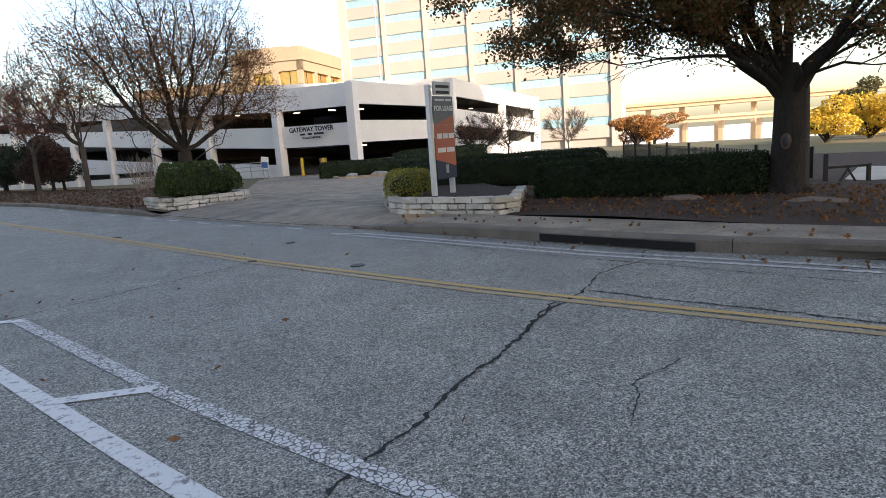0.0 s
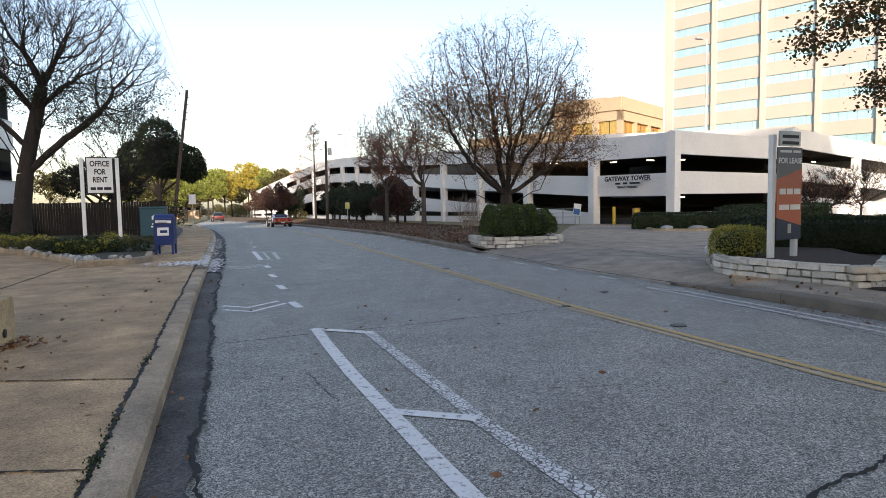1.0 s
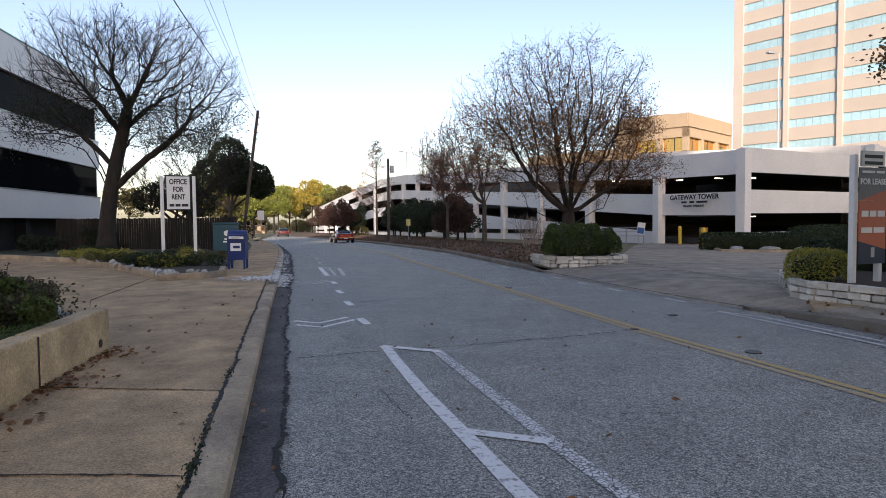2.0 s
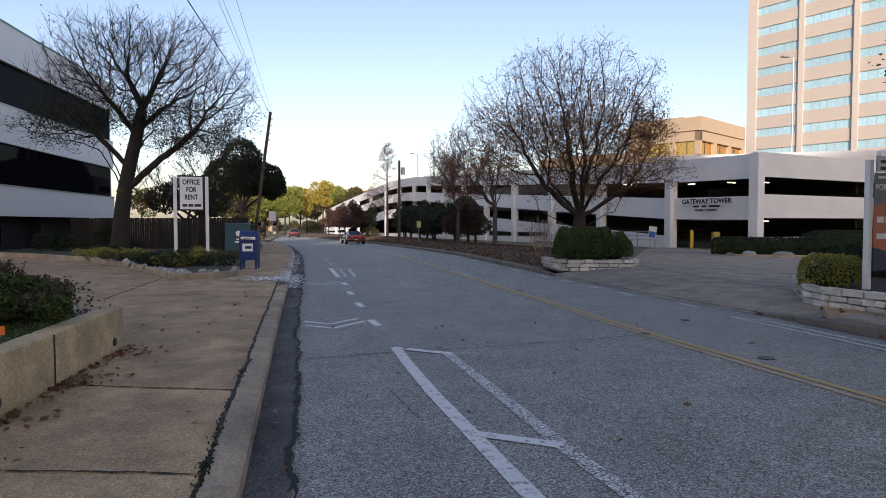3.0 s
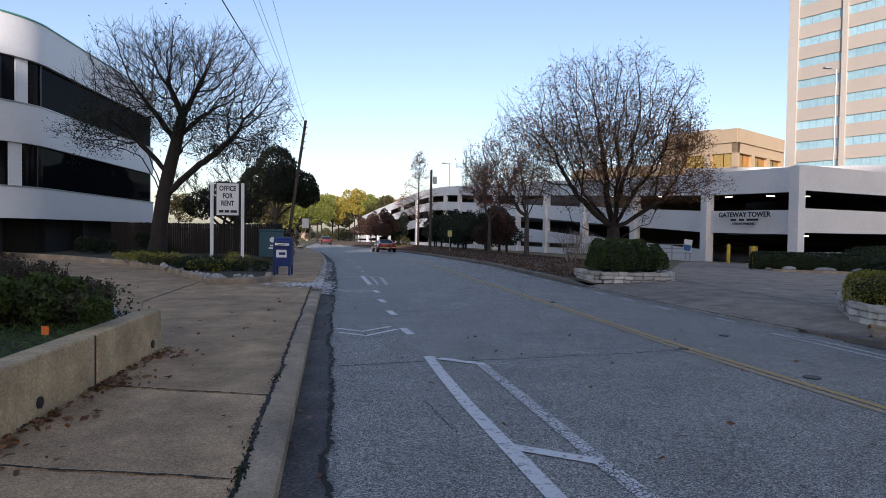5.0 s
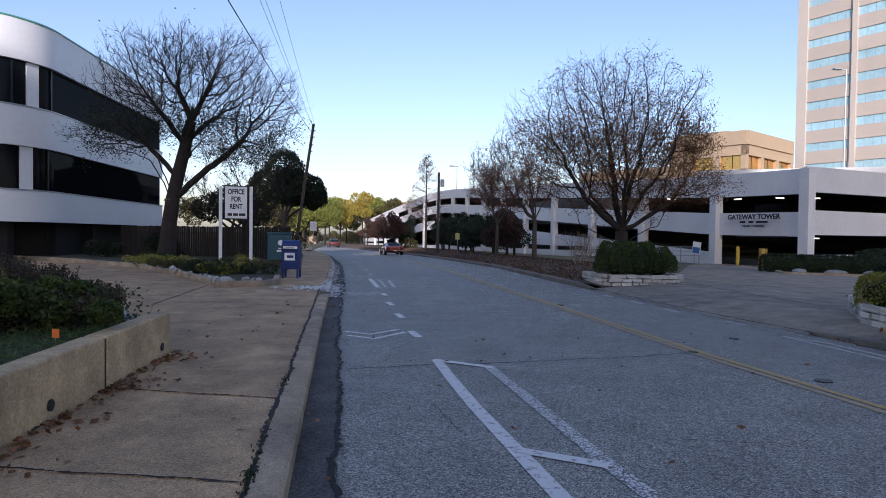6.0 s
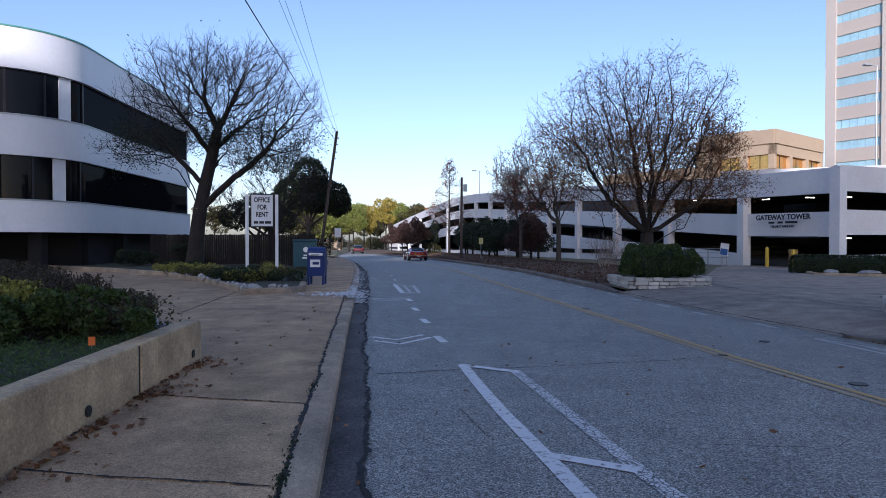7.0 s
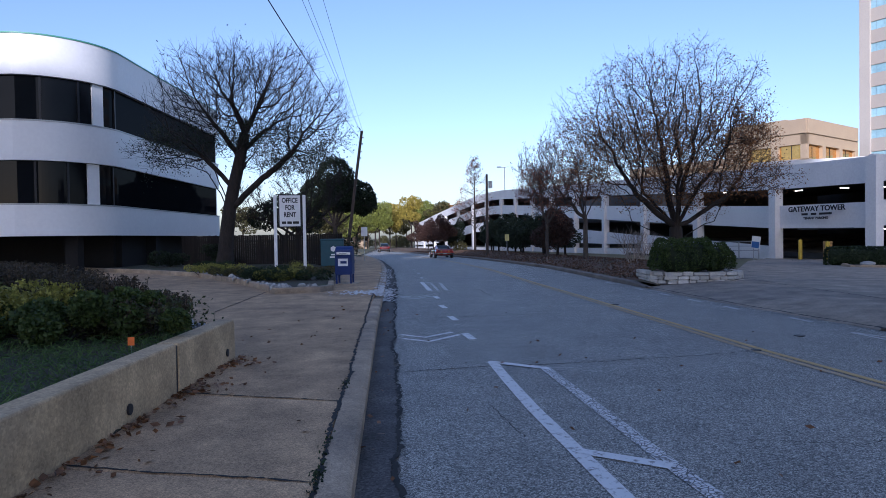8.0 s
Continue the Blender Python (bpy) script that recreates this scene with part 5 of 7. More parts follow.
crown_tree("bare_garden_tree", (-7.75, 30.1, 0.2), [(0, 0, -0.1), (0.06, 0, 0.9), (0.15, 0, 1.8), (0.28, 0, 2.8), (0.5, 0, 3.9), (0.8, 0.05, 5.2), (1.05, 0.05, 6.4)],
           [(3, (0.95, -0.2, 0.85), 4.2), (3, (-0.55, 0.2, 1), 2.0), (2, (0.8, -0.1, 1.0), 3.0), (4, (-0.9, 0.1, 0.9), 2.4), (4, (0.5, 0.6, 1.2), 1.8), (5, (0.8, 0.1, 0.9), 2.0), (5, (-0.7, -0.4, 1), 1.8), (6, (0.6, 0.3, 1), 1.2), (6, (-0.5, 0.2, 1.2), 1.2), (2, (0.9, 0.4, 0.8), 2.4), (3, (-0.35, -0.3, 1.1), 2.6)],
           [(1.4, 0, 7.9, 3.3, 3.2, 2.8), (-0.9, 0, 7.9, 2.1, 2.2, 2.6), (3.8, 0, 6.8, 2.3, 2.2, 2.2), (-1.9, 0, 5.6, 1.9, 1.7, 1.2), (2.9, 0, 5.0, 2.0, 1.6, 0.9)], 9500, 0.37, 19,
           "large bare tree with a forked trunk before the office", BARK_DARK, LEAF_EVER, 9000, 0.045, leaf_low=6.6, cluster=22, scatter=0.24, twigs=2, twig=0.5, tip_r=0.0078, step=0.22, kill=0.28, reach=2.2, rise=0.45, low_share=0.93)

# ---- left side: planter wall, beds, sign, mailbox, bin, fence, poles ----
def wall_x(y):
    return -2.0 + 0.06 * (y - 7.9)


PLANTER = thing("planter_wall", (0, 0, 0), "low tan concrete retaining wall with drain holes beside the pavement", "retaining wall", kind="structure")
for y0, y1 in ((-3.0, 6.2), (6.25, 8.0)):
    bm = between((wall_x(y0), y0), (wall_x(y1), y1), 0, 0.22, 0.05, 0.635, 0.05, 0.635)
    bmesh.ops.bevel(bm, geom=[e for e in bm.edges], offset=0.02, segments=2, affect="EDGES", profile=0.5)
    part("wall_panel", bm, CONCRETE_WALL, PLANTER)
part("wall_return", between((wall_x(8.0), 8.0), (-2.55, 8.25), 0, 0.2, 0.05, 0.58, 0.05, 0.5), CONCRETE_WALL, PLANTER)
for y in (5.22, 7.7, 2.4):
    part("drain_hole", cyl(0.045, 0.045, -0.012, 0.012, 14, m=pose(wall_x(y) + 0.004, y, 0.27, 0, 90, 0)), SIGN_BLACK, PLANTER, "dark round drain hole")
part("open_joint", box(wall_x(6.22) - 0.1, wall_x(6.22) - 0.012, 6.19, 6.26, 0.15, 0.61), SIGN_BLACK, PLANTER, "dark open joint")

bed = grid_sheet("garden_bed", [-16, -12, -9, -7, -5.5, -4.4, -3.6, -3.0, -2.6, -2.3, -2.15], [-3, 0, 1, 2, 3, 4, 5, 6, 7.2, 8.2, 9.4, 11, 13, 14.6],
                 lambda x, y: 0.08 if y > 8.1 - (x + 2.3) * 0.95 else (0.55 + 0.05 * noise.noise(Vector((x * 0.5, y * 0.5, 3))) + 0.05 * min(3, max(0, -2.6 - x)) if x < wall_x(y) - 0.12 else 0.1), SOIL)
tagged(bed, "raised garden bed of dark soil behind the low wall", "garden bed", kind="structure")
rnd = random.Random(51)


def bed_ok(x, y):
    return y < 8.0 - (x + 2.3) * 0.95 and x < wall_x(y) - 0.24


# lawn in the near part of the bed
pts = []
while len(pts) < 22000:
    x, y = rnd.uniform(-7, -2.2), rnd.uniform(1.2, 7.8)
    if bed_ok(x, y) and y < (7.6 if x > -3.1 else 6.2) + noise.noise(Vector((x, y, 0))) * 0.8:
        pts.append(Vector((x, y, 0.575 + 0.05 * min(3, max(0, -2.6 - x)) + rnd.uniform(0, 0.05))))
lawn = tagged(leaf_cloud("lawn", pts, 0.04, GRASS, None, rnd, flat=0.12), "short green lawn in the raised bed", "grass", kind="stuff")
# salvia spikes and light shrubs
spikes = []
for i in range(520):
    for _ in range(40):
        x, y = rnd.uniform(-11, -2.4), rnd.uniform(6.0, 14.0)
        if bed_ok(x + 0.25, y) and y > 6.9 and y > 8.0 - (x + 2.3) * 0.95 - 1.9:
            break
    spikes.append((x, y))
SALVIA = thing("salvia_bed", (0, 0, 0), "dark dried salvia spikes with low green leaves", "flower bed", kind="stuff")
segs, lv, sp = [], [], []
for x, y in spikes:
    zb = 0.50 + 0.06 * min(3, -2.6 - x)
    for _ in range(6):
        e = Vector((x + rnd.gauss(0, 0.08), y + rnd.gauss(0, 0.08), zb + rnd.uniform(0.40, 0.62) * (1 if x < -3.4 else 0.75)))
        segs.append((Vector((x, y, zb)), e, 0.004, 0.003))
        for k in range(30):
            t = rnd.uniform(0.6, 1.0)
            sp.append(Vector((x, y, zb)).lerp(e, t) + Vector((rnd.gauss(0, 0.018), rnd.gauss(0, 0.018), 0.02)))
    for _ in range(120):
        lv.append(Vector((x + rnd.gauss(0, 0.15), y + rnd.gauss(0, 0.15), zb + rnd.uniform(0.02, 0.42))))
tube_mesh("stems", segs, BARK_DARK, SALVIA)
leaf_cloud("spike_heads", sp, 0.017, SAGE, SALVIA, rnd)
leaf_cloud("low_leaves", lv, 0.026, LEAF_SALVIA, SALVIA, rnd)
for i, (x, y, s) in enumerate(((-4.4, 7.2, 0.62), (-5.5, 7.7, 0.68), (-6.8, 8.6, 0.7), (-3.5, 6.8, 0.42), (-8.2, 9.6, 0.6), (-3.0, 7.1, 0.34), (-5.0, 6.6, 0.5))):
    cl = [(rnd.uniform(-.75, .75), rnd.uniform(-.5, .5), 0.16 + rnd.uniform(0, .22), s * 0.5, s * 0.45, s * 0.4) for _ in range(9)]
    tagged(shrub("garden_shrub", (x, y, 0.55 + 0.06 * min(3, -2.6 - x)), cl, 6500, 0.027, (LEAF_BRIGHT, LEAF_BRIGHT, LEAF_BRIGHT, LEAF_BOX, LEAF_HEDGE, LEAF_BOX, LEAF_BOX)[i], 60 + i, "yellow-green garden shrub in the raised bed"), group="garden shrubs")


def rock_mesh(seed, mat):
    r = random.Random(seed)
    bm = bmesh.new()
    bmesh.ops.create_icosphere(bm, subdivisions=2, radius=1)
    for v in bm.verts:
        v.co *= 1 + 0.28 * noise.noise(v.co * 1.3 + Vector((seed, 0, 0)))
    me = bpy.data.meshes.new("rock")
    bm.to_mesh(me)
    bm.free()
    me.materials.append(mat)
    me.polygons.foreach_set("use_smooth", [True] * len(me.polygons))
    return me


ROCKS = [rock_mesh(s, RIVER_ROCK) for s in range(5)]
for i in range(30):
    t = i / 29
    x = -2.3 - 0.55 * t + rnd.gauss(0, 0.08)
    y = 7.75 + 0.55 * t + rnd.gauss(0, 0.08)
    s = rnd.uniform(0.03, 0.07)
    o = tagged(new("river_rock", ROCKS[i % 5]), "rounded grey river rock edging the bed", "rock", group="bed edging rocks")
    o.matrix_world = Matrix.Translation((x, y, 0.53 + s * 0.3)) @ Euler((rnd.uniform(0, 6), rnd.uniform(0, 6), rnd.uniform(0, 6))).to_matrix().to_4x4() @ Matrix.Diagonal((s * 1.3, s, s * 0.7, 1))
flag = thing("marker_flag", (wall_x(6.2) - 0.42, 6.2, 0.54), "small orange utility marker flag in the grass", "marker flag")
part("wire_stem", cyl(0.003, 0.003, 0, 0.16, 6), GREY_METAL, flag)
part("flag_sheet", box(-0.03, 0.03, -0.003, 0.003, 0.09, 0.17), ORANGE_PLASTIC, flag)

# bed round the office sign, with its rounded kerb
bed2_pts = [(-1.8, 19.9), (-1.66, 18.1), (-2.0, 17.5), (-3.15, 17.15), (-3.75, 18.7), (-5.35, 22.0), (-8.1, 26.7), (-11.5, 30.4), (-15.5, 33.8), (-27, 44.5)]
KERB2 = thing("bed_kerb", (0, 0, 0), "low worn concrete kerb round the sign bed", "kerb", kind="structure")
for a, b in zip(bed2_pts, bed2_pts[1:]):
    bm = between(a, b, 0.0, -0.18, 0.08, 0.31, 0.08, 0.31)
    bmesh.ops.bevel(bm, geom=[e for e in bm.edges], offset=0.03, segments=2, affect="EDGES", profile=0.5)
    part("kerb_piece", bm, CONCRETE_KERB, KERB2)
bm = bmesh.new()
vs = [bm.verts.new((x + (0.1 if i < 3 else 0) - 0.1 * (i < 3) * 2, y + 0.12, 0.27)) for i, (x, y) in enumerate(bed2_pts)]
vs += [bm.verts.new(v) for v in ((-27, 47, 0.3), (-12, 47, 0.3), (-4.2, 34, 0.3), (-2.1, 27, 0.27))]
bm.faces.new(vs)
bmesh.ops.triangulate(bm, faces=bm.faces)
tagged(part("sign_bed", bm, SOIL), "planted bed with dark soil round the sign", "garden bed", kind="structure")
low = []
ok2 = lambda x, y: x < -2.05 and y > 17.7 and (x > -3.6 or y > 18.5 - (x + 3.6) * 1.95) and y < 26.5 - 0.5 * x
for i in range(26):
    for _ in range(60):
        x, y = rnd.uniform(-9.5, -2.3), rnd.uniform(18.3, 30)
        if ok2(x + 0.5, y - 0.5):
            break
    s = rnd.uniform(0.3, 0.5)
    cl = [(rnd.uniform(-.4, .4), rnd.uniform(-.4, .4), 0.12 + rnd.uniform(0, .15), s * .8, s * .8, s * .5) for _ in range(5)]
    tagged(shrub("bed_plant", (x, y, 0.27), cl, 900, 0.032, (LEAF_HEDGE, LEAF_BRIGHT, LEAF_HEDGE, LEAF_OLIVE)[i % 4], 90 + i, "low green bedding plant by the sign", "plant"), group="bedding plants")
for i in range(46):
    t = rnd.random()
    k = rnd.choice((2, 2, 3, 3, 4, 5))
    a, b = Vector(bed2_pts[k]), Vector(bed2_pts[k + 1])
    p = a.lerp(b, t) + Vector((-0.05, 0.30)) + Vector((rnd.gauss(0, .06), rnd.gauss(0, .06)))
    s = rnd.uniform(0.04, 0.10)
    o = tagged(new("river_rock", ROCKS[i % 5]), "rounded pale river rock along the sign bed", "rock", group="sign bed rocks")
    o.matrix_world = Matrix.Translation((p.x, p.y, 0.29 + s * 0.3)) @ Euler((rnd.uniform(0, 6), rnd.uniform(0, 6), rnd.uniform(0, 6))).to_matrix().to_4x4() @ Matrix.Diagonal((s * 1.3, s, s * 0.7, 1))

SIGN = thing("office_sign", (-4.05, 26.0, 0.14), "white board sign on two white posts for office rent", "sign", rz=4)
for x in (-0.60, 0.55):
    part("post", box(x - 0.06, x + 0.06, -0.06, 0.06, -0.1, 3.27, bevel=0.008), WHITE_PAINT, SIGN)
part("board", box(-0.42, 0.40, -0.10, -0.06, 2.0, 3.25, bevel=0.006), WHITE_PAINT, SIGN)
fr = bmesh.new()
add_box(fr, -0.46, 0.44, -0.075, -0.055, 1.96, 3.29)
part("board_frame", fr, SIGN_BLACK, SIGN, "thin dark frame")
for k, w in enumerate(("OFFICE", "FOR", "RENT")):
    words("lettering", w, 0.27, SIGN_BLACK, SIGN, Matrix.Translation((-0.01, -0.103, 3.04 - 0.29 * k)) @ Euler((radians(90), 0, 0)).to_matrix().to_4x4() @ Matrix.Diagonal((0.72, 1, 1, 1)), depth=0.003)
for k, (x0, w) in enumerate(((-0.33, 0.17), (-0.12, 0.18), (0.10, 0.24))):
    part("number_bar", box(x0, x0 + w, -0.106, -0.101, 2.10, 2.2), SIGN_BLACK, SIGN)
part("side_rail", box(-0.66, -0.54, -0.07, 0.07, 1.9, 1.98), WHITE_PAINT, SIGN)

MAIL = thing("mailbox", (-1.52, 20.7, 0.15), "dark blue steel street mailbox with rounded top on four legs", "mailbox", rz=-6)
bm = bmesh.new()
prof = [(-0.28, 0.30), (0.28, 0.30), (0.28, 0.92)] + [(0.28 * math.cos(a), 0.92 + 0.30 * math.sin(a)) for a in np.linspace(0.15, math.pi - 0.15, 12)] + [(-0.28, 0.92)]
f0 = [bm.verts.new((0.27 * 1.0, y, z)) for y, z in prof]
f1 = [bm.verts.new((-0.27, y, z)) for y, z in prof]
bm.faces.new(f0), bm.faces.new(f1[::-1])
for i in range(len(prof)):
    bm.faces.new((f0[i], f1[i], f1[(i + 1) % len(prof)], f0[(i + 1) % len(prof)]))
bmesh.ops.bevel(bm, geom=[e for e in bm.edges if abs(e.verts[0].co.x - e.verts[1].co.x) < 0.01], offset=0.015, segments=2, affect="EDGES")
part("body", bm, MAIL_BLUE, MAIL)
for x in (-0.23, 0.23):
    for y in (-0.23, 0.23):
        part("leg", box(x - 0.03, x + 0.03, y - 0.03, y + 0.03, 0.0, 0.31), MAIL_BLUE, MAIL)
part("chute_hood", box(-0.24, 0.24, -0.33, -0.20, 0.93, 1.10, bevel=0.03), MAIL_BLUE, MAIL)
part("pull_handle", box(-0.12, 0.12, -0.36, -0.33, 0.97, 1.0, bevel=0.008), GREY_METAL, MAIL, "steel pull handle")
part("emblem_plate", box(-0.17, 0.15, -0.288, -0.283, 0.58, 0.82), WHITE_PAINT, MAIL, "white emblem plate")
part("emblem_shape", box(-0.09, 0.11, -0.292, -0.288, 0.66, 0.74), MAIL_BLUE, MAIL)
part("notice_label", box(-0.24, 0.20, -0.336, -0.331, 0.95, 1.03, m=pose(0, 0, 0, 0, 2, 0)), WHITE_PAINT, MAIL, "white notice label")
part("base_pad", box(-0.45, 0.45, -0.4, 0.4, -0.03, 0.012), CONCRETE_KERB, MAIL, "concrete pad")

BIN = thing("collection_bin", (-2.85, 31.2, 0.27), "dark teal metal collection bin with white emblem", "collection bin", rz=3)
part("body", box(-0.55, 0.55, -0.5, 0.5, 0.02, 1.25, bevel=0.03), BIN_TEAL, BIN)
part("lid", box(-0.57, 0.57, -0.53, 0.53, 1.24, 1.34, bevel=0.03), BIN_TEAL, BIN)
part("emblem_shape", cyl(0.14, 0.14, -0.004, 0.004, 6, m=pose(0.05, -0.506, 0.85, 90, 0, 0)), WHITE_PAINT, BIN, "white star emblem")
for x0, w in ((-0.12, 0.34), (-0.06, 0.22)):
    part("lettering_bar", box(x0, x0 + w, -0.51, -0.503, 0.42 if w > 0.3 else 0.54, 0.49 if w > 0.3 else 0.61), WHITE_PAINT, BIN)

FENCE = thing("board_fence", (0, 0, 0), "dark weathered wooden board fence behind the bed", "fence")
fm = None
fa, fb = Vector((-11.5, 36.0)), Vector((-2.6, 33.5))
cnt = 74
dirf = math.degrees(math.atan2((fb - fa).y, (fb - fa).x))
for i in range(cnt):
    p = fa.lerp(fb, i / (cnt - 1))
    if fm is None:
        o = part("board", box(-0.055, 0.055, -0.012, 0.012, 0, 1.75), FENCE_WOOD, FENCE)
        fm = o.data
    else:
        o = new("board", fm)
        o.parent = FENCE
    o.matrix_local = pose(p.x, p.y, 0.12 + rnd.uniform(-0.02, 0.02), 0, 0, dirf)
for z in (0.45, 1.5):
    part("rail", between(fa, fb, 0, 0.05, z, z + 0.09, z, z + 0.09, off=0.02), FENCE_WOOD, FENCE)
for i in range(5):
    p = fa.lerp(fb, i / 4)
    part("post", box(p.x - 0.06, p.x + 0.06, p.y + 0.05, p.y + 0.17, 0, 1.85), FENCE_WOOD, FENCE)

# utility poles and wires
def utility_pole(base, top, r, label):
    o = thing("utility_pole", base, label, "utility pole", group="utility poles")
    d = Vector(top) - Vector(base)
    tube_mesh("pole", [(Vector((0, 0, -0.3)), d * 0.5, r, r * 0.87), (d * 0.5, d, r * 0.87, r * 0.75)], POLE_WOOD, o)
    part("pole_cap", cyl(r * 0.76, r * 0.6, -0.03, 0.03, 10, m=Matrix.Translation(d)), POLE_WOOD, o)
    return o


pole_a = utility_pole((-3.5, 50, 0.0), (-2.1, 49.9, 10.0), 0.14, "leaning dark wooden utility pole by the pavement")
for dz in (0.5, 1.0, 1.6, 2.1):
    part("insulator", box(-0.03, 0.22, -0.04, 0.04, -0.05, 0.05, m=Matrix.Translation((1.4 - dz * 0.14, -0.1, 10.0 - dz))), GREY_METAL, pole_a)
pole_b = utility_pole((9.45, 61.2, -0.25), (9.5, 61.2, 7.65), 0.15, "straight brown wooden utility pole on the verge")
part("transformer", cyl(0.2, 0.2, -0.35, 0.35, 12, m=Matrix.Translation((0.4, 0, 6.9))), GREY_METAL, pole_b, "grey cylinder transformer")
part("bracket", box(0.05, 0.35, -0.04, 0.04, 6.85, 6.95), GREY_METAL, pole_b)


def wire(p0, p1, sag, r):
    o = thing("overhead_wire", p0, "thin black overhead utility wire", "wire", group="overhead wires")
    a, b = Vector((0, 0, 0)), Vector(p1) - Vector(p0)
    pts = [a.lerp(b, i / 24) - Vector((0, 0, sag * 4 * (i / 24) * (1 - i / 24))) for i in range(25)]
    d = b.normalized()
    u = d.orthogonal().normalized()
    w = d.cross(u)
    vs = [p + u * (r * math.cos(k * 1.0472)) + w * (r * math.sin(k * 1.0472)) for p in pts for k in range(6)]
    fs = [(6 * i + k, 6 * i + (k + 1) % 6, 6 * i + 6 + (k + 1) % 6, 6 * i + 6 + k) for i in range(24) for k in range(6)]
    mesh_ob("strand", vs, fs, WIRE, o, smooth=True)


wire((-2.35, 49.9, 9.5), (-5.9, -14.0, 11.0), 0.6, 0.02)
wire((-2.2, 49.9, 9.9), (-4.1, -14, 11.6), 0.5, 0.008)
wire((-2.1, 49.9, 9.7), (-3.6, -14, 11.5), 0.5, 0.008)
wire((-2.0, 49.9, 9.9), (-2.6, -14, 11.3), 0.4, 0.008)

# evergreens behind the mailbox
leafy_tree("evergreen_oak", (-4.8, 56.0, -0.2), 3.1, 0.26, [(0, 0, 7.3, 1.8, 1.8, 1.8), (-1.6, 0.2, 5.8, 1.5, 1.6, 1.5), (1.6, -0.2, 5.5, 2.1, 1.7, 1.6), (0.5, 0.3, 5.7, 2.1, 1.8, 1.8), (-2.4, 0, 5.0, 1.2, 1.2, 1.2), (2.4, 0, 4.9, 1.4, 1.2, 1.2)], 28000, 0.10, LEAF_EVER, 71,
           "dense dark evergreen oak by the utility pole")
leafy_tree("evergreen_oak", (-6.8, 42.0, 0.1), 1.8, 0.2, [(0, 0, 3.4, 1.6, 1.4, 1.2), (-1.4, 0.2, 3.0, 1.3, 1.2, 1.0), (1.3, 0, 2.7, 1.3, 1.2, 0.9)], 8000, 0.07, LEAF_EVER, 72, "low dark evergreen tree behind the fence")
for i, (x, y, h) in enumerate(((-9.5, 34.5, 1.2), (-6.5, 35.2, 1.3), (-4.0, 36.5, 1.6), (-11.5, 33.6, 0.9), (-2.9, 38.5, 1.9))):
    cl = [(rnd.uniform(-.6, .6), rnd.uniform(-.4, .4), h * (0.3 + 0.5 * rnd.random()), 0.6, 0.5, h * 0.3) for _ in range(6)]
    tagged(shrub("evergreen_shrub", (x, y, 0.2), cl, 2200, 0.05, LEAF_EVER, 130 + i, "dark evergreen shrub behind the fence"), group="evergreen shrubs")
bare_tree("bare_tree", (-5.6, 38.5, 0.1), 2.2, 0.16, 1.6, 5, 5, 77, "smaller bare tree behind the sign", None, 0, bark=BARK_DARK, spread=0.42, up=0.5, rmin=0.009, kids=(2, 2))
# dead leaves scattered on the pavement and gutter
pts = []
for i in range(480):
    if i < 370:
        y = rnd.uniform(2.0, 8.2)
        x = wall_x(y) + abs(rnd.gauss(0, 0.07)) + 0.02
        if rnd.random() < 0.5:
            y = rnd.choice((4.25, 6.3, 6.35, 5.15, 7.6, 7.6)) + rnd.gauss(0, 0.16)
            x = wall_x(y) + 0.02 + abs(rnd.gauss(0, 0.22))
    elif i < 410:
        x, y = rnd.uniform(-2.2, -0.5), rnd.uniform(2.5, 14)
    elif i < 440:
        x, y = kerb_left(5) + abs(rnd.gauss(0.03, 0.12)), rnd.uniform(2.5, 14)
    else:
        x, y = rnd.uniform(0.3, 6), rnd.uniform(2, 14)
    pts.append(Vector((x, y, (0.163 if x < -0.45 else 0.022) + rnd.uniform(0, 0.012))))
rl = leaf_cloud("fallen_leaves", pts, 0.037, LEAF_FALLEN, None, rnd, flat=0.7)
me = rl.data
co = np.empty(len(me.vertices) * 3)
me.vertices.foreach_get("co", co)
co = co.reshape(-1, 4, 3)
mid = co.mean(1, keepdims=True)
co[:, :, 2] = mid[:, :, 2] + (co[:, :, 2] - mid[:, :, 2]) * 0.55
me.vertices.foreach_set("co", co.ravel())
tagged(rl, "brown dead leaves fallen on the pavement", "leaves", kind="stuff")
# weeds in the joint beside the kerb
pts = [Vector((-0.51 + rnd.gauss(0, 0.025), rnd.choice((3.7, 3.9, 4.0, 4.5, 6.3)) + rnd.gauss(0, 0.13), 0.156 + rnd.uniform(0, 0.02))) for _ in range(170)]
tagged(leaf_cloud("joint_weeds", pts, 0.013, LEAF_HEDGE, None, rnd), "small green weeds in the pavement joint", "weeds", kind="stuff")
# street sign on the pavement, far
sg = thing("street_sign", (-1.85, 45.0, 0.0), "small white traffic sign on a thin post", "traffic sign")
part("post", cyl(0.03, 0.03, -0.1, 2.4, 8), GREY_METAL, sg)
part("plate", box(-0.22, 0.22, -0.05, -0.03, 1.75, 2.4), WHITE_PAINT, sg)
sg = thing("street_sign", (11.0, 59.0, -0.3), "small yellow traffic sign on a thin post", "traffic sign")
part("post", cyl(0.03, 0.03, -0.1, 2.0, 8), GREY_METAL, sg)
part("plate", box(-0.2, 0.2, -0.05, -0.03, 1.45, 2.05), material("pale_yellow_sign", (0.6, 0.55, 0.2), rough=0.5, bump=0), sg)

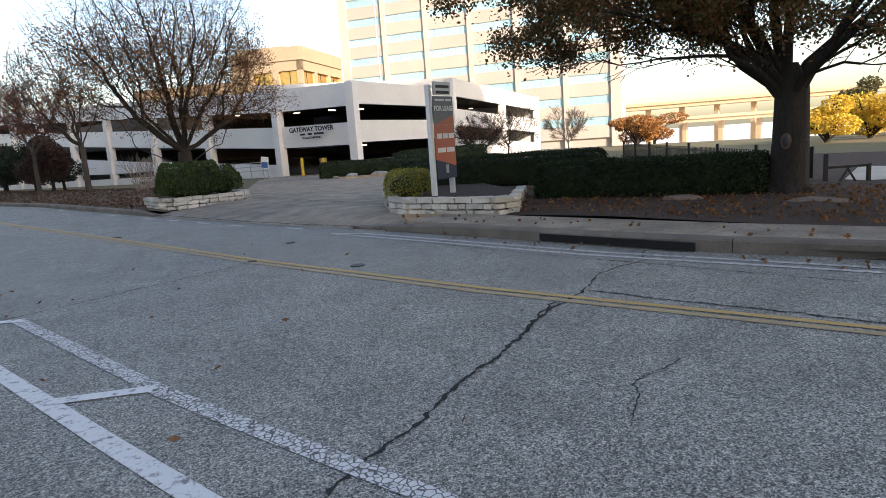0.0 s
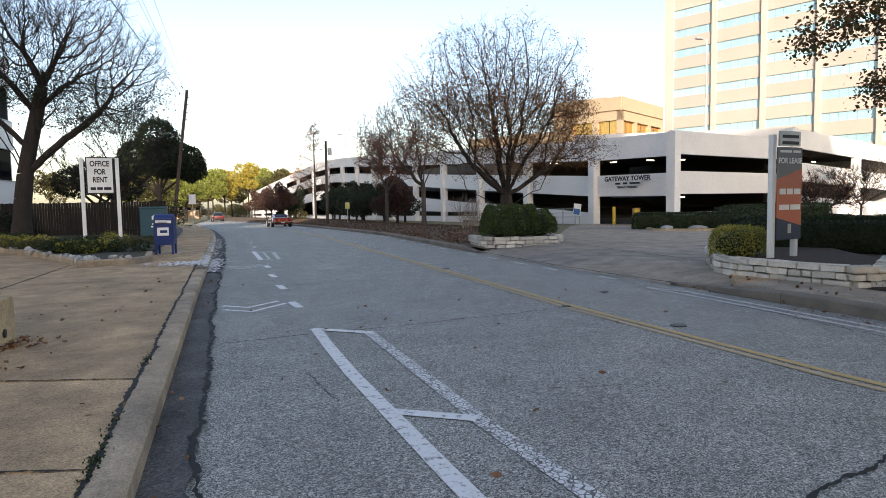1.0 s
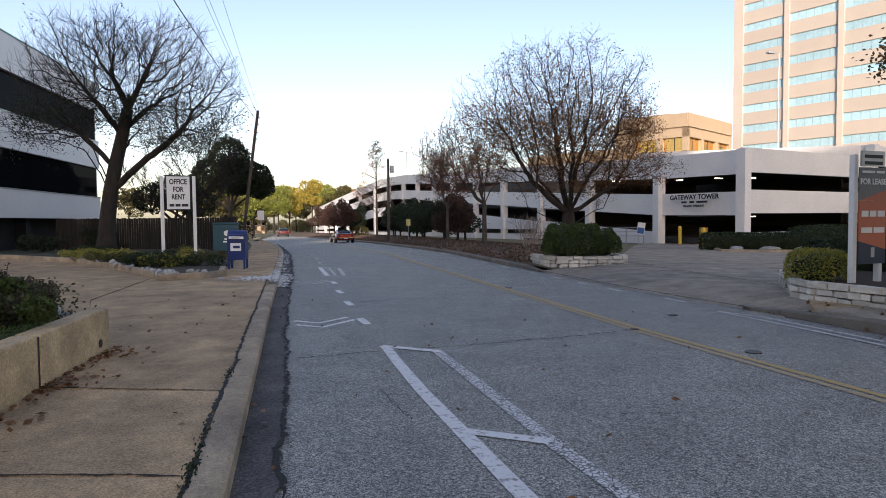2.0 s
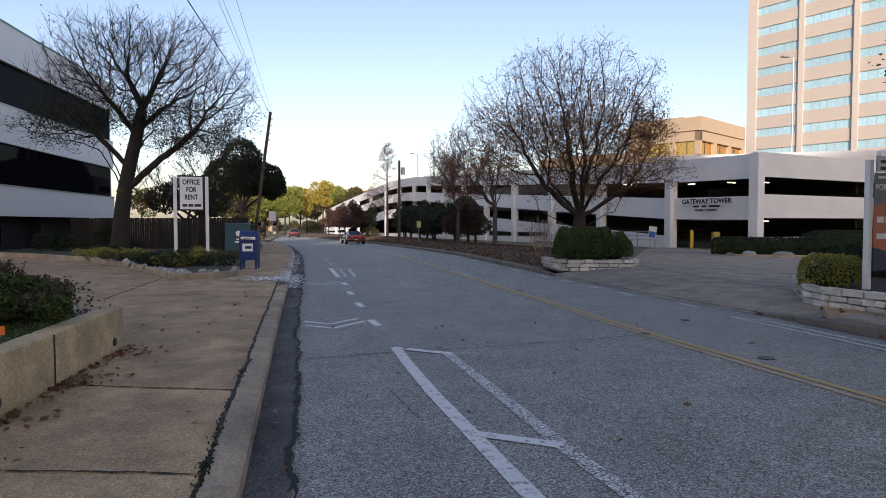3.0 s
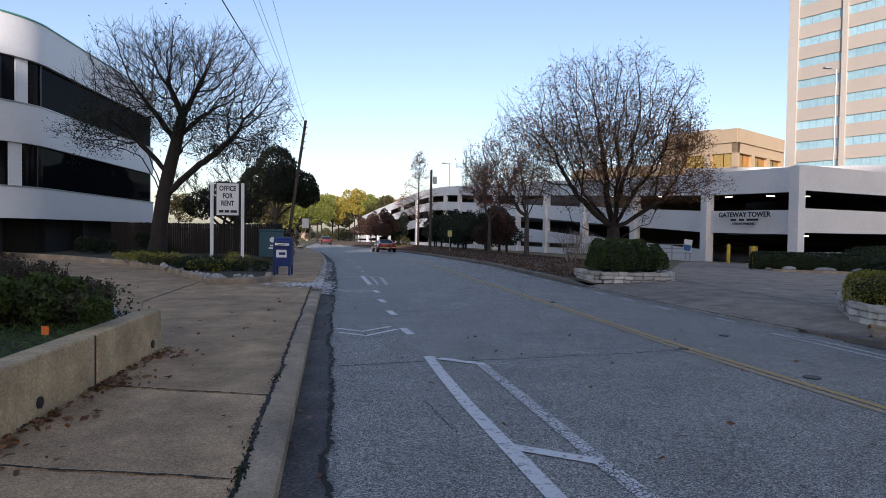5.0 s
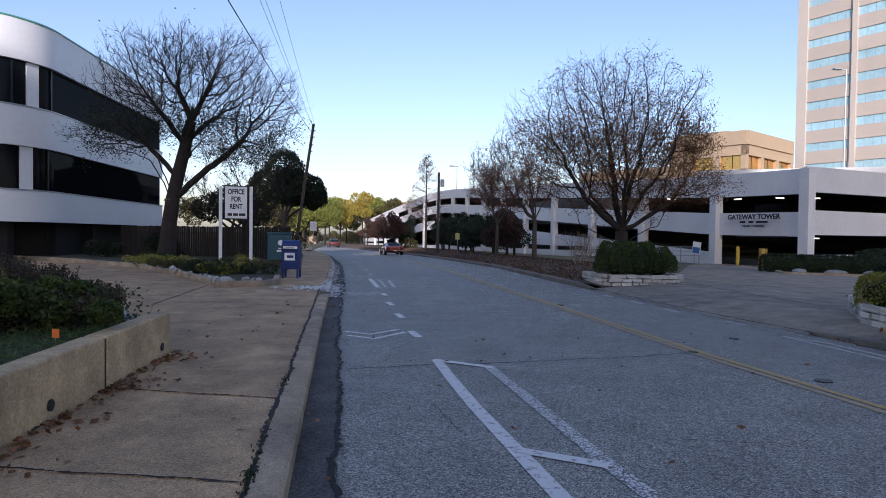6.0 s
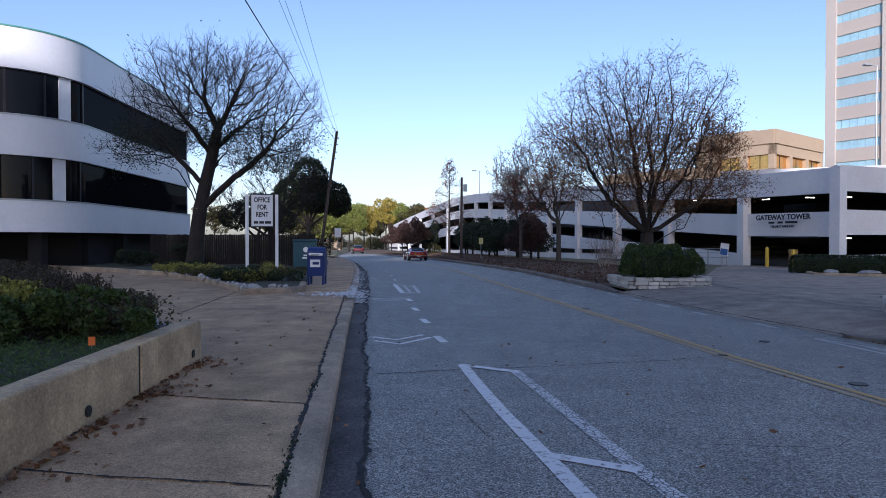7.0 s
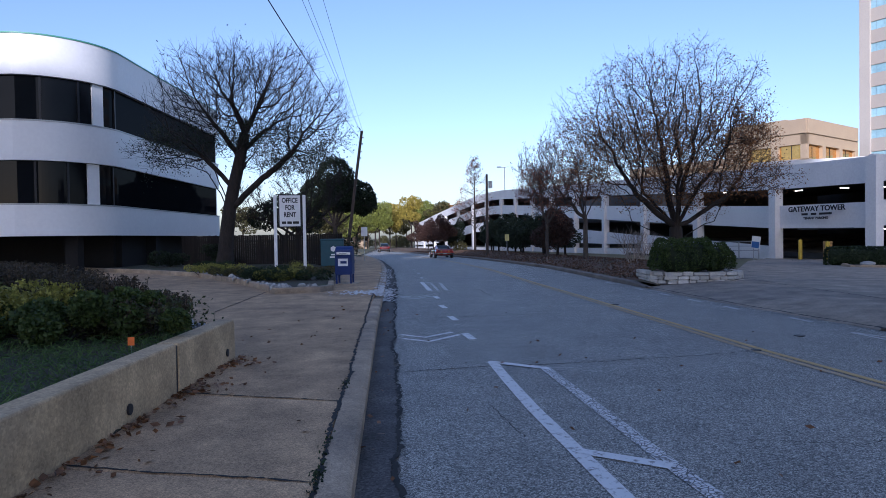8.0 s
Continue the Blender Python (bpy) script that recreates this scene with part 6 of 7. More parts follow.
# ---- right side: stone planters, lease sign, hedges, oak, fence, verge trees ----
def stone_wall(name, pts, z0, courses, course_h, depth, seed, label):
    """A dry-laid low wall of separate limestone blocks along plan points."""
    r = random.Random(seed)
    root = thing(name, (0, 0, 0), label, "stone wall", kind="structure")
    lens = [0.0]
    P = [Vector(p) for p in pts]
    for a, b in zip(P, P[1:]):
        lens.append(lens[-1] + (b - a).length)

    def at(s):
        for i in range(len(P) - 1):
            if s <= lens[i + 1] or i == len(P) - 2:
                t = (s - lens[i]) / (lens[i + 1] - lens[i])
                return P[i].lerp(P[i + 1], t), (P[i + 1] - P[i]).normalized()
    for c in range(courses):
        s = -r.uniform(0, 0.15)
        while s < lens[-1]:
            ln = r.uniform(0.16, 0.44) if c < courses - 1 else r.uniform(0.3, 0.55)
            e = min(s + ln, lens[-1])
            if e - max(s, 0) > 0.05:
                p, d = at((max(s, 0) + e) / 2)
                w = e - max(s, 0) - r.uniform(0.014, 0.034)
                h = course_h - r.uniform(0.010, 0.028)
                bm = box(-w / 2, w / 2, -depth / 2 + r.uniform(-.012, .012), depth / 2, 0, h, bevel=0.012)
                for v in bm.verts:
                    v.co += Vector((r.gauss(0, .008), r.gauss(0, .009), r.gauss(0, .006)))
                part("stone", bm, STONE, root).matrix_local = pose(p.x, p.y, z0 + c * course_h, 0, r.uniform(-1, 1), math.degrees(math.atan2(d.y, d.x)))
            s = e
    return root


stone_wall("stone_planter", [(8.45, 20.9), (8.2, 19.2), (8.45, 18.8), (10.35, 18.35), (10.75, 18.65), (11.05, 19.95)], 0.06, 3, 0.125, 0.2, 5, "low stacked white limestone planter wall by the driveway")
stone_wall("stone_planter", [(10.6, 11.6), (9.75, 10.5), (9.25, 9.75), (9.12, 9.2), (9.22, 8.5), (9.45, 7.2), (9.8, 7.05), (11.6, 8.2)], 0.12, 3, 0.12, 0.2, 6, "curved low limestone planter wall round the lease sign")
for nm, pts, z in (("planter_soil", [(8.55, 20.8), (8.35, 19.25), (8.55, 18.9), (10.3, 18.47), (10.65, 18.7), (10.95, 19.95), (9.95, 21.8)], 0.36), ("planter_soil", [(10.6, 11.5), (9.8, 10.45), (9.35, 9.75), (9.22, 9.2), (9.33, 8.5), (9.55, 7.3), (9.8, 7.15), (11.5, 8.3), (13.0, 10.5), (12, 12)], 0.40)):
    bm = bmesh.new()
    bm.faces.new([bm.verts.new((*p, z)) for p in pts])
    part(nm, bm, MULCH, None)
    tagged(bpy.context.scene.collection.objects[-1], "dark mulch filling the stone planter", "mulch", kind="structure")
hedge("boxwood_hedge", (9.2, 19.25, 0.36), -14, 1.75, 1.3, 1.0, 9000, LEAF_BOX, 7, "rounded green clipped hedge in a stone planter", leaf=0.033, rounded=0.5, lumps=0.16)
hedge("boxwood_hedge", (10.2, 19.2, 0.36), -14, 0.95, 1.0, 0.85, 5000, LEAF_BOX, 8, "smaller rounded green bush beside the clipped hedge", leaf=0.033, rounded=0.5, lumps=0.16)
hedge("boxwood_bush", (9.95, 10.05, 0.40), 20, 1.0, 0.9, 0.58, 5000, LEAF_BRIGHT, 9, "small bright green rounded bush in the stone planter", leaf=0.022, rounded=0.3, lumps=0.06, category="bush")
hedge("clipped_hedge", (12.0, 5.5, 0.24), 104, 4.2, 1.1, 0.70, 26000, LEAF_HEDGE, 10, "long dark green clipped hedge in the mulch bed", leaf=0.026, rounded=0.14)
hedge("clipped_hedge", (13.9, 10.6, 0.24), 128, 5.4, 1.2, 0.82, 20000, LEAF_HEDGE, 14, "long dark clipped hedge behind the lease sign", leaf=0.030, rounded=0.14)
hedge("clipped_hedge", (22.3, 25.9, 0.0), -41, 5.6, 1.0, 0.85, 7000, LEAF_HEDGE, 15, "low dark clipped hedge before the garage", leaf=0.045, rounded=0.2)
hedge("clipped_hedge", (26.5, 26.5, 0.1), 15, 5.0, 1.0, 0.95, 6000, LEAF_HEDGE, 16, "low dark clipped hedge beside the garage wall", leaf=0.045, rounded=0.2)
hedge("clipped_hedge", (33.5, 31.0, 0.0), 17, 12.0, 1.2, 1.1, 9000, LEAF_HEDGE, 17, "long low hedge along the garage side", leaf=0.055, rounded=0.2)
# raised island with pale stones at the driveway's edge
isl = thing("driveway_island", (0, 0, 0), "curved kerb island with pale stones and hedge", "kerb island", kind="structure")
pi = [(24.9, 31.2), (21.0, 27.6), (19.8, 26.2), (19.6, 25.4), (20.4, 24.6), (24.2, 22.6)]
for a, b in zip(pi, pi[1:]):
    part("kerb_piece", between(a, b, 0.02, 0.2, -0.15, 0.14, -0.15, 0.14), CONCRETE_KERB, isl)
bm = bmesh.new()
bm.faces.new([bm.verts.new((*p, 0.08)) for p in pi + [(40, 26), (40, 34)]])
part("island_soil", bm, MULCH, isl)
rnd = random.Random(77)
for i in range(7):
    t = i / 6
    o = tagged(new("pale_stone", ROCKS[i % 5]), "flat pale limestone edging the island", "rock", group="island stones")
    p = Vector((24.0, 30.0)).lerp(Vector((20.4, 26.3)), t) if i < 4 else Vector((20.4, 26.0)).lerp(Vector((22.6, 24.3)), (i - 4) / 2)
    o.matrix_world = Matrix.Translation((p.x + 0.4, p.y - 0.1, 0.14)) @ Euler((0, 0, rnd.uniform(0, 6))).to_matrix().to_4x4() @ Matrix.Diagonal((0.5, 0.3, 0.12, 1))
# lease sign
LEASE = thing("lease_sign", (10.4, 9.42, 0.38), "tall grey orange and navy lease sign on white posts", "sign", rz=8)
GREY_PANEL = material("grey_sign_panel", (0.16, 0.165, 0.17), (0.13, 0.135, 0.14), rough=0.5, bump=0.02)
ORANGE_PANEL = material("burnt_orange_panel", (0.50, 0.13, 0.06), (0.42, 0.11, 0.05), rough=0.5, bump=0.02)
NAVY_PANEL = material("navy_panel", (0.015, 0.025, 0.06), (0.012, 0.02, 0.05), rough=0.5, bump=0.02)
for x in (-0.36, 0.33):
    part("post", box(x - 0.05, x + 0.05, -0.05, 0.05, -0.1, 2.35 if x < 0 else 0.5, bevel=0.006), WHITE_PAINT, LEASE, "white painted wooden post")
part("panel", box(-0.30, 0.42, -0.075, -0.05, 1.52, 2.12), GREY_PANEL, LEASE, "dark grey panel")
part("panel", box(-0.30, 0.42, -0.075, -0.05, 0.78, 1.518), ORANGE_PANEL, LEASE, "burnt orange panel")
part("panel", box(-0.30, 0.42, -0.075, -0.05, 0.36, 0.778), NAVY_PANEL, LEASE, "navy panel")
part("rider_board", box(-0.27, 0.34, -0.09, -0.055, 2.14, 2.42), GREY_METAL, LEASE, "small grey rider board")
for tri in (((-0.30, 1.52), (0.42, 1.52), (0.42, 1.72)), ((-0.30, 0.78), (0.42, 0.78), (0.42, 0.62))):
    bm = bmesh.new()
    bm.faces.new([bm.verts.new((x, -0.0775, z)) for x, z in tri])
    part("slanted_band", bm, ORANGE_PANEL, LEASE)
words("lettering", "FOR LEASE", 0.145, WHITE_PAINT, LEASE, Matrix.Translation((0.06, -0.079, 1.86)) @ Euler((radians(90), 0, 0)).to_matrix().to_4x4(), depth=0.002)
for z, x0, x1, h in ((1.28, -0.24, -0.06, 0.11), (1.28, -0.02, 0.15, 0.11), (1.28, 0.19, 0.38, 0.11), (0.98, -0.24, 0.05, 0.10), (0.98, 0.09, 0.38, 0.10), (2.04, -0.24, 0.1, 0.045), (2.04, 0.14, 0.36, 0.045)):
    part("lettering_bar", box(x0, x1, -0.081, -0.076, z - h / 2, z + h / 2), WHITE_PAINT, LEASE)
for z in (2.2, 2.32):
    part("lettering_bar", box(-0.2, 0.28, -0.096, -0.09, z - 0.03, z + 0.03), SIGN_BLACK, LEASE)
part("emblem_shape", box(0.02, 0.12, -0.081, -0.076, 0.48, 0.66), GREY_METAL, LEASE)

# big oak on the right, with its crown over the road edge
rnd = random.Random(91)
OAK = thing("oak_tree", (12.45, 3.1, 0.15), "big oak with thick dark trunk and browning leaves", "tree")
segs = [(Vector((0, 0, -0.15)), Vector((0, 0, 0.25)), 0.48, 0.33), (Vector((0, 0, 0.25)), Vector((0.02, -0.02, 1.0)), 0.33, 0.295), (Vector((0.02, -0.02, 1.0)), Vector((0.05, -0.02, 1.9)), 0.295, 0.27), (Vector((0.05, -0.02, 1.9)), Vector((0.05, -0.01, 2.3)), 0.27, 0.10)]
for k in range(6):
    a = k * 1.05 + 0.3
    segs.append((Vector((0, 0, 0.28)), Vector((0.62 * math.cos(a), 0.62 * math.sin(a), -0.08)), 0.22, 0.06))
tube_mesh("trunk", segs, BARK_DARK, OAK)
bm = bmesh.new()
bmesh.ops.create_uvsphere(bm, u_segments=14, v_segments=8, radius=1)
part("knot", bm, BARK, OAK, "oval scar on the trunk", smooth=True).matrix_local = Matrix.Translation((-0.325, -0.05, 1.0)) @ Euler((0, 0, radians(12))).to_matrix().to_4x4() @ Matrix.Diagonal((0.04, 0.085, 0.14, 1))
bm = bmesh.new()
bmesh.ops.create_uvsphere(bm, u_segments=14, v_segments=8, radius=1)
part("knot_hole", bm, SIGN_BLACK, OAK, "dark hollow", smooth=True).matrix_local = Matrix.Translation((-0.352, -0.055, 1.0)) @ Euler((0, 0, radians(12))).to_matrix().to_4x4() @ Matrix.Diagonal((0.025, 0.045, 0.085, 1))
limb, tips = [], []
for k, (dx, dy, dz, ln, rr) in enumerate(((-1.0, 0.75, 0.75, 1.7, 0.17), (-0.5, 1.0, 0.9, 1.75, 0.16), (-0.9, 0.1, 0.9, 1.9, 0.17), (-0.2, -0.9, 0.9, 1.9, 0.17), (0.5, 0.6, 1.2, 1.8, 0.18), (0.6, -0.6, 1.1, 1.8, 0.17), (-0.15, 0.2, 1.5, 1.8, 0.2), (-0.9, -0.6, 0.8, 1.8, 0.15), (-0.75, 1.0, 0.42, 1.8, 0.11), (-0.5, 0.5, 0.7, 1.6, 0.13), (-0.2, 0.9, 0.8, 1.5, 0.12), (0.1, 0.6, 0.5, 1.5, 0.12), (-0.4, -0.2, 0.9, 1.6, 0.13))):
    grow(rnd, Vector((0.04, 0, 1.55 + 0.12 * (k % 3))), Vector((dx, dy, dz + 0.75)).normalized(), ln, rr * 0.58, 5, limb, tips, 0.5, 0.12, 0.80, (2, 2), rmin=0.006)
side = lambda v: -0.24 * v.x + 0.97 * v.y
limb = [g for g in limb if side(g[1]) < 5.6 and g[1].z > 1.7 + 0.18 * max(0, side(g[1]))]
tube_mesh("branch_crown", limb, BARK_DARK, OAK)
cs = []
for t in tips:
    if t.z > 2.4 + 0.10 * max(0, side(t)) and side(t) < 5.4:
        k = rnd.choice((60, 150, 280, 420))
        for _ in range(k):
            cs.append(t + Vector((rnd.gauss(0, 0.17), rnd.gauss(0, 0.17), rnd.gauss(-0.02, 0.14))))
rnd.shuffle(cs)
leaf_cloud("crown", cs[:len(cs) * 1 // 2], 0.034, LEAF_OLIVE, OAK, rnd, label="olive green leaves")
leaf_cloud("crown", cs[len(cs) * 1 // 2:], 0.034, LEAF_BROWN, OAK, rnd, label="brown leaves")
for (x, y, z), s, seed in (((11.35, 4.55, 0.2), (0.5, 0.35, 0.13), 61), ((11.3, 2.45, 0.18), (0.55, 0.4, 0.13), 62), ((11.9, 6.2, 0.22), (0.3, 0.25, 0.1), 63)):
    o = tagged(new("boulder", rock_mesh(seed, BOULDER)), "flat brown boulder in the mulch bed", "boulder", group="boulders")
    o.matrix_world = Matrix.Translation((x, y, z)) @ Euler((0.1, 0.05, 1.8)).to_matrix().to_4x4() @ Matrix.Diagonal((*s, 1))
pts = []
for i in range(2600):
    x, y = rnd.uniform(9.6, 13.5), rnd.uniform(0.5, 9)
    pts.append(Vector((x, y, 0.185 + 0.10 * min(1, (x - 9.56) / 2.0) + rnd.uniform(0, 0.03))))
for i in range(110):
    pts.append(Vector((kerb_right(6) + rnd.uniform(-0.5, 1.2), rnd.uniform(0, 9), 0.0)))
    pts[-1].z = 0.165 if pts[-1].x > 8.4 else 0.02
tagged(leaf_cloud("fallen_leaves", pts, 0.035, LEAF_BROWN, None, rnd, flat=0.7), "brown fallen leaves on the mulch", "leaves", kind="stuff")
pts = []
for i in range(14000):
    y = 20 + 75 * rnd.random() ** 1.6
    x = kerb_right(y) + 0.25 + rnd.random() * 11
    if y > 20.5 + max(0, x - 9.8) * 1.5:
        pts.append(Vector((x, y, verge_z(x, y) + 0.03)))
tagged(leaf_cloud("fallen_leaves", pts, 0.06, LEAF_LITTER, None, rnd, flat=0.7), "reddish brown leaf litter on the verge", "leaves", kind="stuff")

# iron fence, gate and red kerb beyond the oak
IRONF = thing("iron_fence", (0, 0, 0), "black iron picket fence behind the hedges", "fence")
fa, fb = Vector((15.2, 3.4)), Vector((31, 16.0))
ln = (fb - fa).length
pk = None
dirf = math.degrees(math.atan2((fb - fa).y, (fb - fa).x))
cnt = int(ln / 0.125)
for i in range(cnt):
    p = fa.lerp(fb, i / cnt)
    if pk is None:
        o = part("picket", box(-0.009, 0.009, -0.009, 0.009, 0, 1.15), IRON, IRONF)
        pk = o.data
    else:
        o = new("picket", pk)
        o.parent = IRONF
    o.matrix_local = pose(p.x, p.y, -0.35, 0, 0, dirf)
for z in (-0.2, 0.68):
    part("rail", between(fa, fb, 0, 0.03, z, z + 0.04, z, z + 0.04), IRON, IRONF)
for i in range(8):
    p = fa.lerp(fb, i / 7)
    part("post", box(p.x - 0.035, p.x + 0.035, p.y - 0.035, p.y + 0.035, -0.5, 0.92), IRON, IRONF)
GATE = thing("iron_gate", (14.35, 2.95, -0.15), "black iron drive gate with crossed braces", "gate", rz=-48)
for z in (0.05, 0.66):
    part("gate_rail", box(0, 0.85, -0.02, 0.02, z, z + 0.05), IRON, GATE)
for x in (0, 0.82):
    part("gate_post", box(x - 0.03, x + 0.03, -0.03, 0.03, -0.15, 0.72 if x else 0.95), IRON, GATE)
for s in (1, -1):
    part("brace", box(-0.36, 0.36, -0.012, 0.012, -0.018, 0.018, m=pose(0.42 + s * 0.17, 0, 0.37, 0, s * 58, 0)), IRON, GATE)
part("red_kerb_piece", between((10.0, 0.9), (10.6, 1.55), 0, 0.15, 0.0, 0.2, 0.0, 0.2), RED_KERB, tagged(new("red_kerb"), "red painted kerb at the side drive", "kerb", kind="structure"))
# no sun reaches this drive here; its paleness stands for it
tagged(mesh_ob("side_drive", [(10.7, 1.5, 0.175), (10.3, -6, 0.175), (60, -12, -0.6), (60, 9, -0.6), (16, 3.0, 0.12)], [(0, 1, 2, 3, 4)], PALE_DRIVE), "pale concrete side drive beyond the oak, brightened as if sunlit", "driveway", kind="structure")

# verge trees, crape myrtles, dark shrubs along the garage
bare_tree("street_tree", (11.6, 46.0, -0.2), 3.2, 0.14, 1.7, 5, 5, 21, "slender street tree with rusty leaves by the garage", LEAF_RUST, 2600, 0.06, spread=0.38, up=0.55, limb_up=1.3, rmin=0.010, kids=(2, 2))
for i, (x, y, h) in enumerate(((13.3, 34.0, 2.6), (14.6, 36.0, 2.4), (12.2, 31.0, 2.0), (15.8, 38.5, 2.4))):
    rr = random.Random(200 + i)
    o = thing("crape_myrtle", (x, y, -0.15), "bare multi-stemmed crape myrtle on the verge", "shrub", group="crape myrtles")
    seg, tp = [], []
    for k in range(5):
        a = k * 1.26 + rr.uniform(-.3, .3)
        grow(rr, Vector((0.05 * math.cos(a), 0.05 * math.sin(a), 0)), Vector((0.35 * math.cos(a), 0.35 * math.sin(a), 1)).normalized(), h * 0.32, 0.03, 3, seg, tp, 0.35, 0.5, 0.75, (2, 2), rmin=0.007)
    tube_mesh("stem_clump", seg, BARK_PALE, o)
for i, (x, y, h, mt) in enumerate(((13.0, 48.3, 3.6, LEAF_RUST_SHADED), (15.5, 55, 3.6, LEAF_EVER), (14.6, 59, 3.8, LEAF_EVER), (16.0, 65, 4.0, LEAF_EVER), (15.5, 74, 4.2, LEAF_EVER), (15.6, 83, 4.4, LEAF_EVER), (15.2, 94, 4.6, LEAF_EVER), (11.5, 104, 5.0, LEAF_EVER), (10.0, 116, 5.4, LEAF_RUST_SHADED), (9.0, 132, 6.0, LEAF_RUST_SHADED), (13.2, 62, 3.4, LEAF_EVER), (14.0, 70, 3.6, LEAF_EVER), (13.5, 78, 3.6, LEAF_EVER), (14.5, 88, 3.8, LEAF_EVER), (8.5, 100, 5.4, LEAF_RUST_SHADED), (7.5, 110, 5.6, LEAF_RUST_SHADED), (7.5, 124, 6.0, LEAF_RUST_SHADED), (6.0, 140, 6.0, LEAF_RUST_SHADED))):
    leafy_tree("verge_tree", (x, y, road_drop(y)), 1.7, 0.12, [(rnd.uniform(-1.1, 1.1), rnd.uniform(-1.6, 1.6), h * (0.45 + 0.12 * k), 1.9 - 0.3 * k, 2.2 - 0.3 * k, 1.0) for k in range(5)], 7000 if y < 70 else 4500, 0.075 if y < 70 else 0.11, mt, 300 + i,
               "small rust-coloured tree along the garage, shade put into its leaves" if mt == LEAF_RUST_SHADED else "small dark evergreen tree along the garage")
CYP = thing("bald_cypress", (12.7, 94, -0.8), "tall thin conical cypress with pinkish bare twigs", "tree")
rr = random.Random(31)
seg = [(Vector((0, 0, 0)), Vector((0, 0, 7)), 0.2, 0.12), (Vector((0, 0, 7)), Vector((0, 0, 14.2)), 0.12, 0.02)]
tube_mesh("trunk", seg, BARK, CYP)
seg, tp = [], []
for i in range(90):
    z = rr.uniform(3.2, 13.8)
    a = rr.uniform(0, 6.28)
    grow(rr, Vector((0, 0, z)), Vector((math.cos(a), math.sin(a), 0.55)).normalized(), (14.6 - z) * 0.20 + 0.15, 0.03, 1, seg, tp, 0.4, 0.2, 0.7, (2, 3), rmin=0.014)
tube_mesh("branch_crown", seg, BARK, CYP)
leaf_cloud("leaves", [t + Vector((rr.gauss(0, .2), rr.gauss(0, .2), rr.gauss(0, .2))) for t in tp for _ in range(7)], 0.09, LEAF_RUST, CYP, rr)

# garage front: rails, ticket posts, notice board, low ramp wall
RAIL = thing("ramp_railing", (0, 0, 0), "grey metal pipe railing beside the garage ramp", "railing")
ra, rb = Vector((24.4, 40.0)), Vector((22.4, 58.0))
for z in (0.35, 0.65, 0.95):
    part("rail", between(ra, rb, 0, 0.05, z, z + 0.05, z - 0.3, z - 0.25), GREY_METAL, RAIL)
for i in range(10):
    p = ra.lerp(rb, i / 9)
    part("post", box(p.x - 0.03, p.x + 0.03, p.y - 0.03, p.y + 0.03, -0.6, 1.0 - 0.03 * i), GREY_METAL, RAIL)
for i, (x, y, h) in enumerate(((25.0, 36.6, 1.25), (25.6, 35.0, 1.15))):
    o = thing("bollard", (x, y, -0.2), "yellow steel bollard at the garage entrance", "bollard", group="entrance bollards")
    part("tube", cyl(0.11 if i == 0 else 0.13, 0.11 if i == 0 else 0.13, 0, h, 14), YELLOW_PAINT, o)
    part("cap", cyl(0.11, 0.03, h, h + 0.06, 14), YELLOW_PAINT, o)
tk = thing("ticket_machine", (25.75, 35.2, -0.2), "tan ticket machine at the garage entrance", "ticket machine")
part("housing", box(-0.2, 0.2, -0.15, 0.15, 0, 1.2, bevel=0.02), material("ticket_tan", (0.35, 0.2, 0.06), rough=0.5, bump=0.02), tk)
part("plinth", box(-0.7, 0.5, -0.3, 0.3, -0.05, 0.12), CONCRETE_KERB, tk)
nb = thing("notice_sign", (23.2, 38.6, -0.2), "small blue and white notice sign on a post", "sign", rz=-60)
part("post", cyl(0.03, 0.03, 0, 1.0, 8), GREY_METAL, nb)
part("plate", box(-0.28, 0.28, -0.03, 0, 0.75, 1.55, m=pose(0, 0, 0, 0, 8, 0)), WHITE_PAINT, nb)
part("blue_field", box(-0.24, 0.24, -0.036, -0.031, 0.8, 1.2, m=pose(0, 0, 0, 0, 8, 0)), material("notice_blue", (0.05, 0.15, 0.4), rough=0.5, bump=0), nb)
# bare shrub trees by the garage side
for i, (x, y, h) in enumerate(((41.0, 34.5, 3.4), (47.0, 36.0, 4.6), (54, 34, 4.2))):
    bare_tree("bare_shrub_tree", (x, y, -0.2), h * 0.25, 0.09, h * 0.3, 6, 4, 400 + i, "grey bare ornamental tree beside the garage", None if i else LEAF_RUST, 0 if i else 700, 0.07, bark=BARK if i else BARK_DARK, spread=0.55, up=0.35, rmin=0.012, kids=(2, 3), shrink=0.72)
# roof lamp masts on the garage and in the distance
for x, y, z, h, lab in ((53.1, 59.9, 6.5, 13.2, "tall grey lamp mast with two heads above the garage"), (22.5, 122, 9.0, 6.0, "thin lamp mast on the garage roof")):
    o = thing("lamp_mast", (x, y, z), lab, "lamp mast", group="lamp masts")
    part("mast", cyl(0.09, 0.06, -6.0, h, 8), GREY_METAL, o)
    part("arm", box(-0.9, 0.3, -0.05, 0.05, h - 0.06, h + 0.04), GREY_METAL, o)
    part("lamp_head", box(-1.5, -0.7, -0.25, 0.25, h - 0.05, h + 0.15, bevel=0.04), GREY_METAL, o)

